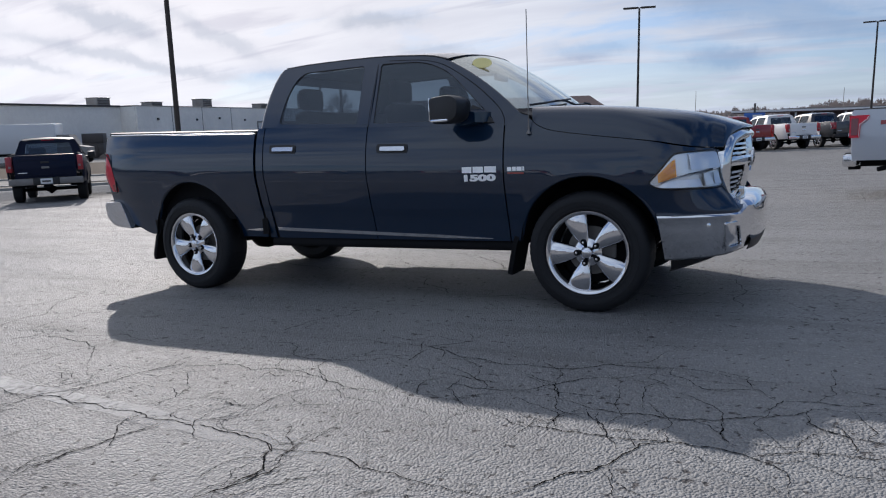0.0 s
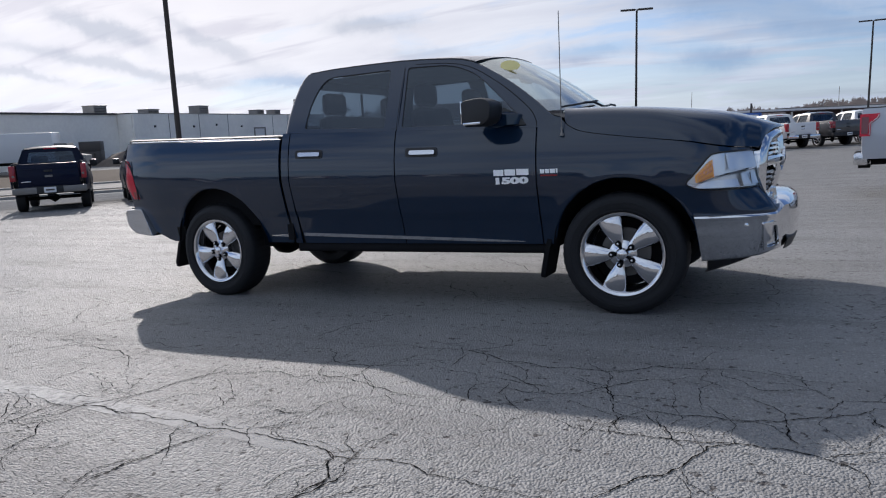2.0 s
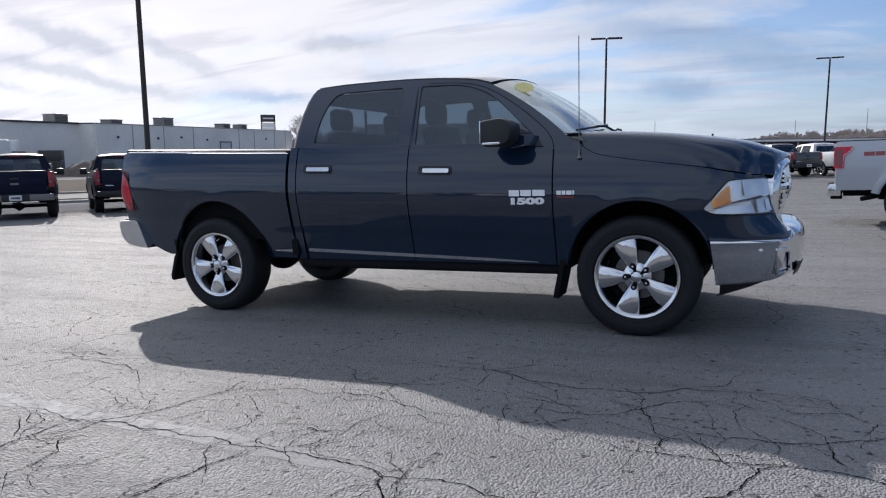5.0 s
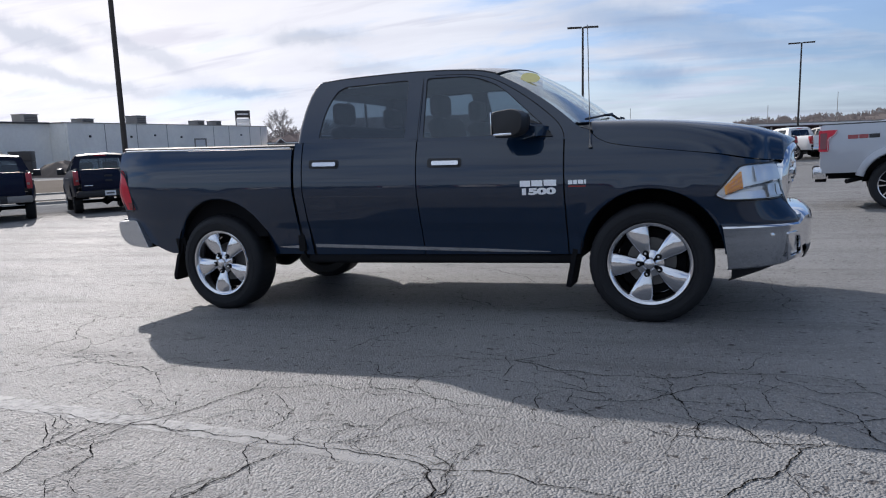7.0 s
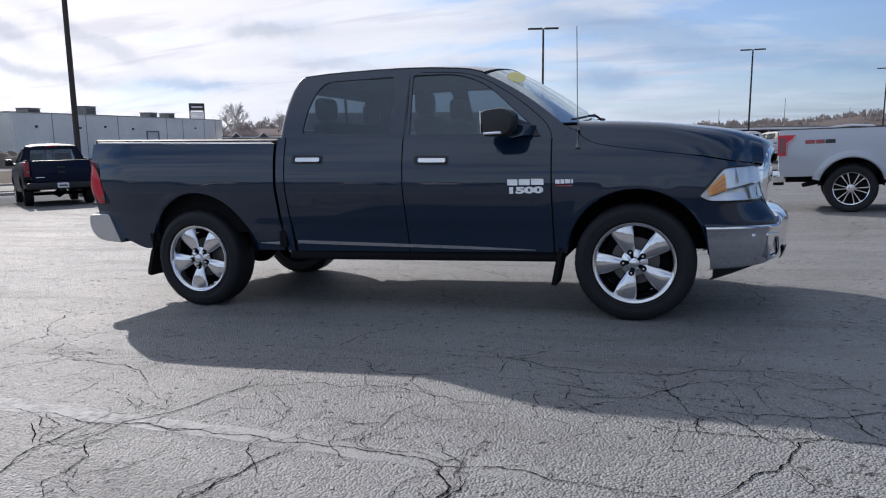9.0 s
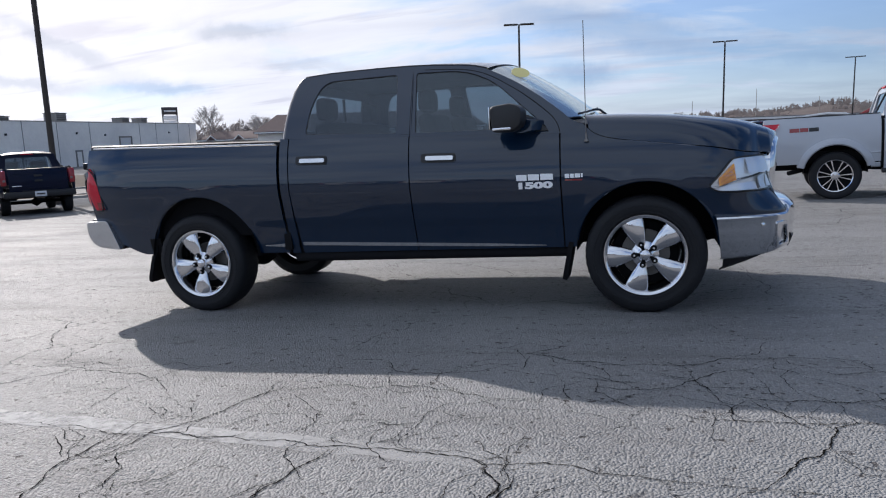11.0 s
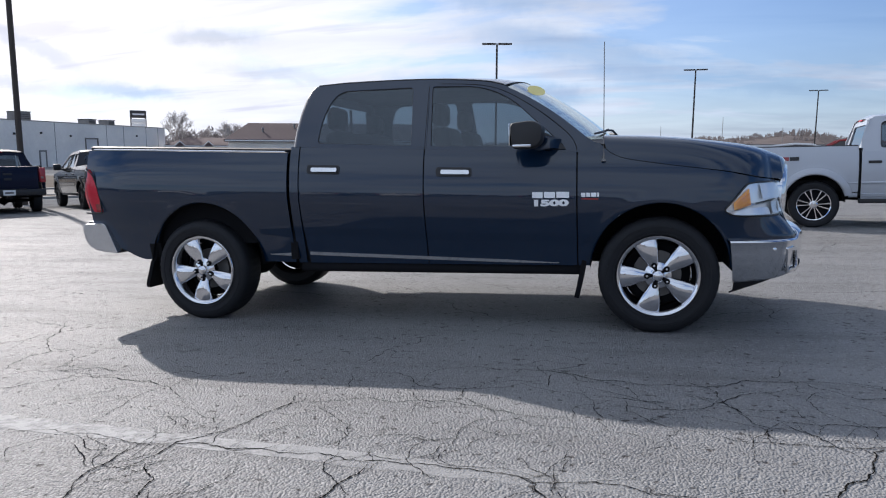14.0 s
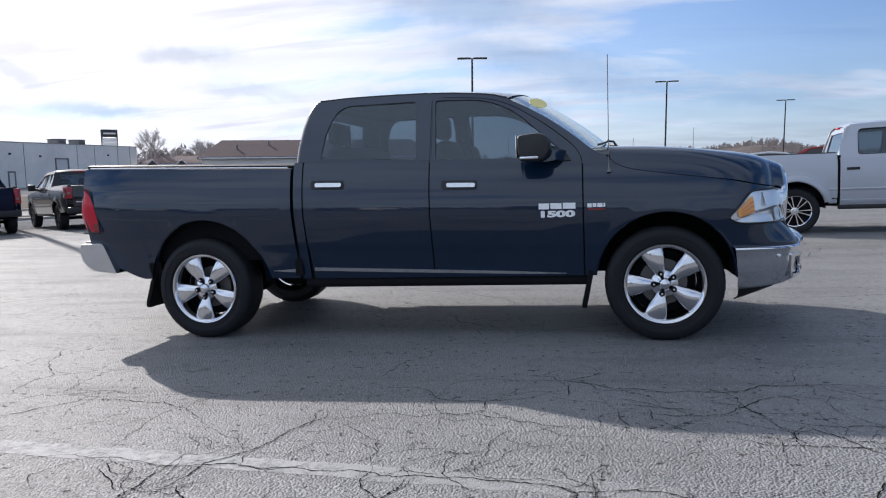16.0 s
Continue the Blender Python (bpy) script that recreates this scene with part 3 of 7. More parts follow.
def rocker_strip():
    """The tapering bright strip along the foot of the doors."""
    rows = []
    for x in steps(0.945, 2.885, 40):
        h = ease(x, [(0.945, 0.030), (1.6, 0.030), (2.5, 0.024), (2.885, 0.003)])
        z = ease(x, [(0.945, 0.545), (2.885, 0.486)])
        rows.append([(x, flank(x, z + o * h) - d, z + o * h) for o, d in ((-0.5, 0.001), (-0.4, 0.009), (0.4, 0.009), (0.5, 0.001))])
    return sheet(rows)


def bed_strip():
    rows = []
    for x in steps(0.60, 0.79, 8):
        h = ease(x, [(0.60, 0.003), (0.79, 0.032)])
        rows.append([(x, flank(x, 0.535 + o * h) - d, 0.535 + o * h) for o, d in ((-0.5, 0.001), (-0.4, 0.009), (0.4, 0.009), (0.5, 0.001))])
    return sheet(rows)


both("rocker_trim", rocker_strip, CHROME, truck, "bright chrome sill strip", thick=0.003)
both("bed_trim", bed_strip, CHROME, truck, "bright chrome sill strip", thick=0.003)


# the low pressed crease along bed and doors
for x0, x1 in ((0.53, 0.79), (0.93, 1.895), (1.925, 3.005)):
    both("door_crease", lambda: tube([(x, flank(x, 0.697 - (x - 1.9) * 0.016) + 0.0005, 0.697 - (x - 1.9) * 0.016) for x in steps(x0, x1, 16)], 0.0048, 8), BLACK_PAINT, truck)


# cab above the belt: one pierced panel a side, with the panes set into it
def tumble(x, z):
    """The inward-leaning upper cab side."""
    belt = curved(x, BELT)
    d = max(0.0, z - belt)
    return Vector((x, flank(min(x, 3.0), belt) + 0.001 + 0.40 * d + 0.16 * d * d, z))


REAR_PANE = outline([(1.050, 1.395), (1.075, 1.62), (1.165, 1.800), (1.775, 1.802), (1.805, 1.352)], [0.03, 0.25, 0.10, 0.03, 0.02], 8)
FRONT_PANE = outline([(1.955, 1.345), (1.925, 1.802), (2.300, 1.786), (2.525, 1.690), (2.935, 1.316)], [0.02, 0.03, 0.13, 0.14, 0.03], 8)
UPPER = ([(0.884, 1.374), (0.888, 1.50), (0.905, 1.64), (0.928, 1.745), (0.955, 1.812), (0.985, 1.848), (1.20, 1.860), (1.38, 1.862), (1.60, 1.862), (1.84, 1.858), (2.06, 1.846), (2.28, 1.826),
          (2.37, 1.812), (2.47, 1.784), (2.634, 1.699), (2.79, 1.602), (2.939, 1.493), (3.08, 1.374), (3.20, 1.300), (3.245, 1.236)]
         + [(x, curved(x, BELT)) for x in (3.03, 2.6, 2.2, 1.9, 1.6, 1.3, 1.0)])


def upper_side():
    return filled([UPPER, REAR_PANE, FRONT_PANE], tumble)


both("cab_upper_side", upper_side, BLACK_PAINT, truck, thick=0.014, sharp=50)


def cab_edge():
    """The rounded upright edge between the cab's side and its back."""
    rows = []
    for x, z in UPPER[:6]:
        p = tumble(x, z)
        rows.append([p + Vector((-0.050 * math.sin(t), 0.075 * (1 - math.cos(t)), 0)) for t in steps(0, math.pi / 2, 9)] + [p + Vector((-0.051, 0.12, 0))])
    return sheet(rows)


both("cab_edge", cab_edge, BLACK_PAINT, truck, thick=0.006, sharp=70)


def rounded_path(points):
    """The points with two softened ones in every span."""
    out = [points[0]]
    for i in range(len(points) - 1):
        a, b = points[max(i - 1, 0)], points[i]
        c, d = points[i + 1], points[min(i + 2, len(points) - 1)]
        for f in (1 / 3, 2 / 3, 1.0):
            out.append(tuple(0.5 * (2 * b[k] + (c[k] - a[k]) * f + (2 * a[k] - 5 * b[k] + 4 * c[k] - d[k]) * f * f + (3 * b[k] - a[k] - 3 * c[k] + d[k]) * f ** 3) for k in (0, 1)))
    return out


def pane(loop):
    def place(x, z):
        p = tumble(x, z)
        p.y += 0.002
        return p
    return filled([loop], place)


def seal(loop):
    return tube([tumble(p[0], p[1]) + Vector((0, 0.002, 0)) for p in loop], 0.0045, 6, close=True)


for loop, name in ((REAR_PANE, "rear_side_window"), (FRONT_PANE, "front_side_window")):
    for ob in both(name, lambda: pane(loop), TINTED, truck, "dark tinted side glass"):
        ob.visible_shadow = True
    both("window_seal", lambda: seal(loop), BLACK_PLASTIC, truck, "black rubber window seal")
both("pillar_cover", lambda: sheet([[tumble(x + 0.018 * (1 - f), curved(x, BELT) + 0.02 + f * (1.805 - curved(x, BELT) - 0.02)) + Vector((0, -0.0085, 0)) for f in steps(0, 0.98, 6)] for x in (1.815, 1.865, 1.905)]), BLACK_PAINT, truck, thick=0.003)
both("pillar_seam", lambda: tube([tumble(1.912 - 0.012 * f, curved(1.91, BELT) + f * 0.51) + Vector((0, -0.008, 0)) for f in steps(0, 0.94, 8)], 0.003, 6), UNDER, truck)
# the door frame's shut line up the windshield pillar
both("frame_seam", lambda: tube([tumble(x, z) + Vector((0, -0.0075, 0)) for x, z in rounded_path([(3.017, 1.285), (3.004, 1.335), (2.95, 1.412), (2.80, 1.540), (2.66, 1.638), (2.52, 1.722), (2.40, 1.772), (2.25, 1.803), (1.99, 1.822)])], 0.0028, 6), UNDER, truck)
both("belt_molding", lambda: tube([tumble(x, curved(x, BELT) + 0.002) + Vector((0, 0.001, 0)) for x in steps(0.93, 3.00, 30)], 0.0045, 6), BLACK_PLASTIC, truck)
both("roof_ditch", lambda: tube([tumble(x, z) + Vector((0, 0.016, 0.008)) for x, z in UPPER[5:14]], 0.008, 6), BLACK_PLASTIC, truck)


def screen(u, q, inset=0.0):
    """A point of the windshield: u from the cowl up to the roof, q across."""
    b = Vector((3.080 + 0.190 * (1 - q * q), MID + q * 0.888, 1.372 + 0.018 * (1 - q * q)))
    t = Vector((2.470 + 0.120 * (1 - q * q), MID + q * 0.688, 1.784 + 0.066 * (1 - abs(q) ** 3)))
    p = b.lerp(t, u)
    p += Vector((0.35, 0, 0.55)) * (0.17 * u * (1 - u))
    return p - Vector((0.5, 0, 0.8)) * inset


def roof():
    """Crowned from side to side; its front edge is the windshield's top edge."""
    def at(f, a):
        x = 0.930 + (2.468 - 0.930) * f
        z = curved(x, RAIL) + 0.008
        return x, MID - tumble(min(max(x, 0.92), 2.5), z).y - 0.05 * (1 - f) ** 14, z + 0.056 * (1 - a ** 3.2)
    rows = []
    for f in steps(0, 1, 44):
        row = []
        for q in steps(-1, 1, 32):
            a = abs(q)
            x, half, z = at(f, a)
            front = screen(1.0, q * 0.995)
            k = max(0.0, (f - 0.30) / 0.70)
            x1, h1, z1 = at(1.0, a)
            row.append((x + (front.x - x1) * k ** 1.5 - 0.03 * (1 - a * a) * (1 - f) ** 4, MID + q * half, z + (front.z + 0.002 - z1) * k ** 1.3))
        rows.append(row)
    return sheet(rows)


part("roof", roof(), BLACK_PAINT, truck, thick=0.004)
windshield = part("windshield", sheet([[screen(u, q) for q in steps(-0.985, 0.985, 24)] for u in steps(0.02, 0.996, 12)]), CLEAR, truck, "clear windshield with a greenish tint", sharp=80)
part("windshield_seal", tube([screen(u, q) for u, q in [(0.01, q) for q in steps(-0.99, 0.99, 20)] + [(u, 0.99) for u in steps(0.05, 0.95, 10)] + [(0.997, q) for q in steps(0.99, -0.99, 20)] + [(u, -0.99) for u in steps(0.95, 0.05, 10)]], 0.0022, 6, close=True), BLACK_PLASTIC, truck)


both("windshield_pillar", lambda: tube([screen(u, -1.0) + Vector((-0.004, 0.004, -0.004)) for u in steps(-0.06, 1.0, 16)], 0.010, 8), BLACK_PAINT, truck)


def disc_on_screen(u, q, r, lift, mat, name, label, parent):
    c = screen(u, q)
    du, dq = (screen(u + 0.02, q) - c).normalized(), (screen(u, q + 0.02) - c).normalized()
    nrm = dq.cross(du).normalized()
    if nrm.x < 0:
        nrm = -nrm
    across = dq * math.cos(radians(15)) + nrm * math.sin(radians(15))
    rim = [c - nrm * lift + (du * math.cos(t) * 1.05 + across * 1.25 * math.sin(t)) * r for t in [2 * math.pi * i / 32 for i in range(32)]]
    return part(name, loft([rim, [p - nrm * 0.002 for p in rim]]), mat, parent, label)


disc_on_screen(0.77, -0.74, 0.064, -0.020, YELLOW_PAPER, "window_sticker", "round yellow sticker on the glass", truck)


def hood_half(x):
    """Half the hood's width at x, and the height of its edge: along the fender, round the lamps, then over the grille."""
    if x < 3.86:
        z = curved(x, HOOD_EDGE)
        return MID - flank(x, z) - 0.006, z
    if x < 4.33:
        z = curved(x, HOOD_EDGE)
        lean = 0.13 * max(0.0, z - 0.72) + 0.16 * max(0.0, z - 1.0)
        f = (x - 3.85) / (0.628 - lean)
        return (MID - flank(3.85, z) - 0.006) * (1 - f ** 3) ** (1 / 3), z
    w0, z0 = hood_half(4.3299)
    if x < 4.384:
        f = (x - 4.33) / 0.054
        return w0 + (0.74 - w0) * f, z0 + (1.056 - z0) * f
    w = 0.74 * math.sqrt(max(0.0, 1 - (x - 4.384) / 0.125))
    return w, curved(w, [(0.0, 1.181), (0.42, 1.172), (0.63, 1.134), (0.712, 1.078), (0.74, 1.056)])


def hood():
    """Stations from the cowl to the grille; each falls from a broad top to the shut line."""
    stations = steps(3.175, 4.32, 34) + [4.384 + 0.125 * (1 - v * v) for v in (1.0, 0.96, 0.9, 0.83, 0.75, 0.65, 0.54, 0.42, 0.30, 0.18, 0.08)]
    rows = []
    for x0 in stations:
        k = min(1.0, max(0.0, (x0 - 3.70) / 0.60))
        k = k * k * (3 - 2 * k)
        row = []
        for q0 in steps(-1, 1, 64):
            a = 1 - (1 - abs(q0)) ** 1.5
            rear = curved(a, [(0, 0.955), (0.30, 0.95), (0.46, 0.985), (0.60, 1.0), (0.75, 0.982), (0.84, 0.945), (0.89, 0.895), (0.925, 0.82), (0.95, 0.71), (0.97, 0.54), (0.985, 0.31), (1.0, 0.0)])
            lead = curved(a, [(0, 0.955), (0.30, 0.96), (0.46, 0.99), (0.58, 0.995), (0.70, 0.965), (0.80, 0.88), (0.87, 0.74), (0.93, 0.50), (0.97, 0.26), (1.0, 0.0)])
            x = x0 + (0.095 * (1 - a ** 2.2) + 0.040 * max(0.0, (a - 0.92) / 0.08) ** 1.5) * max(0.0, 1 - (x0 - 3.175) / 0.9) ** 2
            half, ez = hood_half(x)
            row.append((x, MID + math.copysign(a, q0) * half, ez + (curved(x, HOOD_TOP) - ez) * (rear + (lead - rear) * k)))
        rows.append(row)
    return sheet(rows)


part("hood", hood(), BLACK_PAINT, truck, thick=0.012, sharp=60)
part("cowl", sheet([[(3.10 + 0.17 * (1 - q * q) + d, MID + q * 0.86, 1.352 + 0.030 * (1 - q * q) - z) for q in steps(-1, 1, 24)] for d, z in ((-0.06, 0.0), (0.0, 0.0), (0.09, 0.03))]), BLACK_PLASTIC, truck, thick=0.01)
for q0, q1, u1 in ((-0.86, -0.10, 0.10), (-0.10, 0.66, 0.10)):
    wiper = part("wiper", tube([screen(0.015 + (u1 - 0.015) * f, q0 + (q1 - q0) * f) + Vector((0.012, 0, 0.022)) for f in steps(0, 1, 8)], 0.008, 6), BLACK_PLASTIC, truck)
    part("wiper_arm", tube([screen(-0.02, q1) + Vector((0.02, 0, 0.02)), screen(0.02, q0 * 0.35 + q1 * 0.65) + Vector((0.02, 0, 0.045)), screen(0.05, (q0 + q1) / 2) + Vector((0.012, 0, 0.03))], 0.009, 6), BLACK_PLASTIC, wiper)

# back of the cab
part("cab_back", filled([outline([(0.10, 0.46), (0.06, 1.37), (0.30, 1.83), (1.62, 1.83), (1.86, 1.37), (1.82, 0.46)], 0.08), outline([(0.30, 1.44), (0.38, 1.74), (1.54, 1.74), (1.62, 1.44)], 0.05)],
                        lambda y, z: (0.845 + max(0, z - 1.4) * 0.24, y, z)), BLACK_PAINT, truck, thick=0.012)
back_glass = part("back_window", filled([outline([(0.30, 1.44), (0.38, 1.74), (1.54, 1.74), (1.62, 1.44)], 0.05)], lambda y, z: (0.850 + max(0, z - 1.4) * 0.24, y, z)), TINTED, truck, "dark tinted rear glass")
for y in (0.80, 1.12):
    part("back_window_frame", tube([(0.908, y, z) for z in (1.44, 1.74)], 0.012, 6), BLACK_PLASTIC, truck)

# bed: tailgate, cover, rails
part("tailgate", box(-1.050, -1.005, 0.17, 1.75, 0.70, 1.405, 0.012), BLACK_PAINT, truck)
part("bed_inner", box(-1.02, 0.79, 0.09, 1.83, 0.62, 1.36), UNDER, truck)
part("bed_cover", loft([[(x, MID + q * h, z) for q, z in ((-1, 1.395 - 0.040 * (x + 1)), (-1, 1.432 - 0.040 * (x + 1)), (-0.96, 1.442 - 0.040 * (x + 1)), (0.96, 1.442 - 0.040 * (x + 1)), (1, 1.432 - 0.040 * (x + 1)), (1, 1.395 - 0.040 * (x + 1)))] for x, h in ((-1.06, 0.86), (-1.04, 0.885), (0.0, 0.905), (0.815, 0.905))]), VINYL, truck, "black soft bed cover")
both("cover_rail", lambda: tube([(x, flank(x, 1.37) + 0.022, 1.412 - 0.040 * (x + 1)) for x in steps(-1.0, 0.77, 14)], 0.008, 8), SILVER_REFLECTOR, truck, "bright aluminium bed cover rail")
both("bed_rail_cap", lambda: sheet([[(x, flank(x, 1.40 - 0.040 * (x + 1)) + d, 1.400 - 0.040 * (x + 1) + z) for d, z in ((0.000, -0.006), (0.002, 0.004), (0.02, 0.008), (0.09, 0.008))] for x in steps(-1.03, 0.820, 16)]), BLACK_PLASTIC, truck, thick=0.004)
both("cab_gap_shade", lambda: box(0.79, 0.85, 0.02, 0.10, 0.50, 1.35), UNDER, truck)


def tail_light():
    rows = []
    for f in steps(0, 1, 14):
        z = 0.888 + 0.357 * f
        x1 = curved(z, [(0.88, -0.905), (1.00, -0.914), (1.12, -0.938), (1.20, -0.970), (1.245, -1.012)])
        x0 = curved(z, [(0.88, -1.066), (0.96, -1.084), (1.05, -1.088), (1.16, -1.076), (1.245, -1.050)])
        rows.append([(x1 + 0.004, 0.03, z)] + [(x1 + (x0 - x1) * g, flank(max(-0.97, x1 + (x0 - x1) * g), z) - 0.012 + 0.045 * g ** 3, z) for g in steps(0, 1, 6)] + [(x0 - 0.004, 0.12, z), (x0 - 0.004, 0.18, z)])
    return sheet(rows)


lights = both("tail_light", tail_light, RED_LENS, truck, "red tail light lens")
for i, ob in enumerate(lights):
    flip = mirrored if i else (lambda b: b)
    y0 = flank(-0.93, 1.05) - 0.0125
    part("reverse_lens", flip(box(-1.074, -1.055, 0.045, 0.16, 0.90, 0.98, 0.004)), WHITE_PAINT, ob, "clear reverse lens")
    part("dark_lens_band", flip(sheet([[(x, flank(x, z) - 0.0135, z) for x in (-0.912, -0.94, -0.97)] for z in steps(0.892, 0.955, 4)])), RED_PAINT, ob, "darker red lens field", thick=0.001)
    part("lamp_surround", flip(tube([(p.x, y0 + 0.008, p.y) for p in outline([(-1.045, 0.880), (-0.898, 0.880), (-0.910, 1.03), (-0.962, 1.20), (-1.022, 1.252)], [0.0, 0.01, 0.1, 0.05, 0.0], 4)], 0.006, 6)), BLACK_PLASTIC, ob)


def rear_bumper():
    loop = outline([(-1.125, 0.788), (-0.905, 0.795), (-0.870, 0.720), (-0.790, 0.535), (-1.02, 0.562), (-1.110, 0.64)], [0.04, 0.03, 0.05, 0.02, 0.06, 0.06], 5)
    rings = []
    for y, k in ((-0.006, 0.90), (-0.006, 0.97), (-0.0045, 0.982), (0.000, 0.992), (0.010, 1.0), (0.35, 1.01), (MID, 1.02), (1.57, 1.01), (1.934, 1.0), (1.944, 0.992), (1.9485, 0.982), (1.950, 0.97), (1.950, 0.90)):
        rings.append([(-0.97 + (p[0] + 0.97) * k, y, 0.66 + (p[1] - 0.66) * min(k, 1.0)) for p in loop])
    return loft(rings)


bumper = part("rear_bumper", rear_bumper(), SATIN_CHROME, truck, "chrome rear bumper", sharp=25)
part("step_pad", box(-1.105, -0.93, 0.05, 1.87, 0.793, 0.806, 0.004), BLACK_PLASTIC, bumper)


# front end
def bumper_front():
    rows = []
    for u in steps(0.085, 1.0, 50):
        rise = ease(u, [(0.60, 0.0), (0.68, 0.060), (1.0, 0.085)])
        push = ease(u, [(0.0, 0.0), (0.15, 0.0), (0.55, -0.034), (0.66, -0.036), (0.74, -0.022), (1.0, -0.014)])
        rows.append([nose(u + 0.040 * (1 - u) ** 3 * max(0.0, 0.64 - z) / 0.29, z, o) for lift in [0.085 * ((u - 0.085) / 0.915) ** 1.3] for z, o in ((0.356 + lift, 0.004 + push), (0.368 + lift, 0.022 + push), (0.47, 0.040 + push), (0.56, 0.047 + push), (0.610, 0.046 + push), (0.628 + rise * 0.4, 0.050 + push), (0.640 + rise * 0.7, 0.050 + push), (0.650 + rise * 0.9, 0.040 + push), (0.657 + rise, 0.022 + push), (0.664 + rise, -0.03 + push), (0.666 + rise, -0.15 + push))])
    return sheet(rows)


for ob in both("front_bumper", bumper_front, CHROME, truck, "chrome front bumper", thick=0.004):
    far = ob.data.vertices[0].co.y > MID
    flip = (lambda b: mirrored(b)) if far else (lambda b: b)
    slot = outline([(0.470, 0.592), (0.590, 0.592), (0.612, 0.430), (0.470, 0.412)], 0.014, 3)
    part("fog_bezel", flip(filled([slot, [Vector((0.532 + (p.x - 0.532) * 0.70, 0.508 + (p.y - 0.508) * 0.74)) for p in slot]], lambda u, z: nose(u, z, 0.024))), CHROME, ob, thick=0.012)
    part("fog_lamp", flip(filled([slot], lambda u, z: nose(u, z, 0.016))), SILVER_REFLECTOR, ob, "fog lamp recess", thick=0.002)
    part("parking_sensor", flip(moved(turned([(0.0, 0.0), (0.014, 0.0), (0.014, -0.006), (0.0, -0.008)], 16), Matrix.Translation(nose(0.36, 0.585, 0.030)) @ pose(0, 0, 0, 0, 0, 28))), SILVER_REFLECTOR, ob)
part("lower_grille", sheet([[nose(u, z, 0.026 - 0.03 * abs(z - 0.46) / 0.07) for z in steps(0.395, 0.535, 4)] for u in steps(0.70, 1.0, 10)], sheet([[(p.x, 2 * MID - p.y, p.z) for z in steps(0.395, 0.535, 4) for p in [nose(u, z, 0.026 - 0.03 * abs(z - 0.46) / 0.07)]] for u in steps(0.70, 1.0, 10)])), BLACK_PLASTIC, truck, thick=0.006)
part("plate_bracket", box(4.575, 4.595, 0.80, 1.12, 0.47, 0.61, 0.005), BLACK_PLASTIC, truck, "empty black plate bracket")
both("tow_hook", lambda: tube([(4.42, 0.52, 0.45), (4.535, 0.52, 0.45), (4.55, 0.52, 0.465), (4.535, 0.52, 0.48), (4.44, 0.52, 0.48)], 0.012, 6), BLACK_PLASTIC, truck)
both("air_dam", lambda: sheet([[nose(u, z, o) for l in [0.10 * min(1.0, (u - 0.16) / 0.35)] for z, o in ((0.262 + l, -0.11), (0.285 + l, -0.065), (0.40, -0.05))] for u in steps(0.16, 1.0, 24)]), BLACK_PLASTIC, truck, "black plastic air dam", thick=0.010)


def headlight_bounds(u):
    top = curved(u, [(0.065, 0.868), (0.12, 0.942), (0.19, 1.022), (0.225, 1.036), (0.30, 1.042), (0.64, 1.046)])
    low = curved(u, [(0.065, 0.856), (0.11, 0.824), (0.30, 0.815), (0.64, 0.822)])
    return low, top


def lamp_sheet(u0, u1, f0, f1, out, rows=8, cols=20, tilt=0.0):
    pts = []
    for u in steps(u0, u1, cols):
        a, b = headlight_bounds(u)
        pts.append([nose(u, a + (b - a) * f, out - tilt * (f - f0) / (f1 - f0)) for f in steps(f0, f1, rows)])
    return sheet(pts)


def lamp_rim(out, r):
    us = steps(0.066, 0.565, 18)
    pts = [nose(u, headlight_bounds(u)[0], out) for u in us] + [nose(u, headlight_bounds(u)[1], out) for u in us[::-1]]
    return tube(pts, r, 6, close=True)


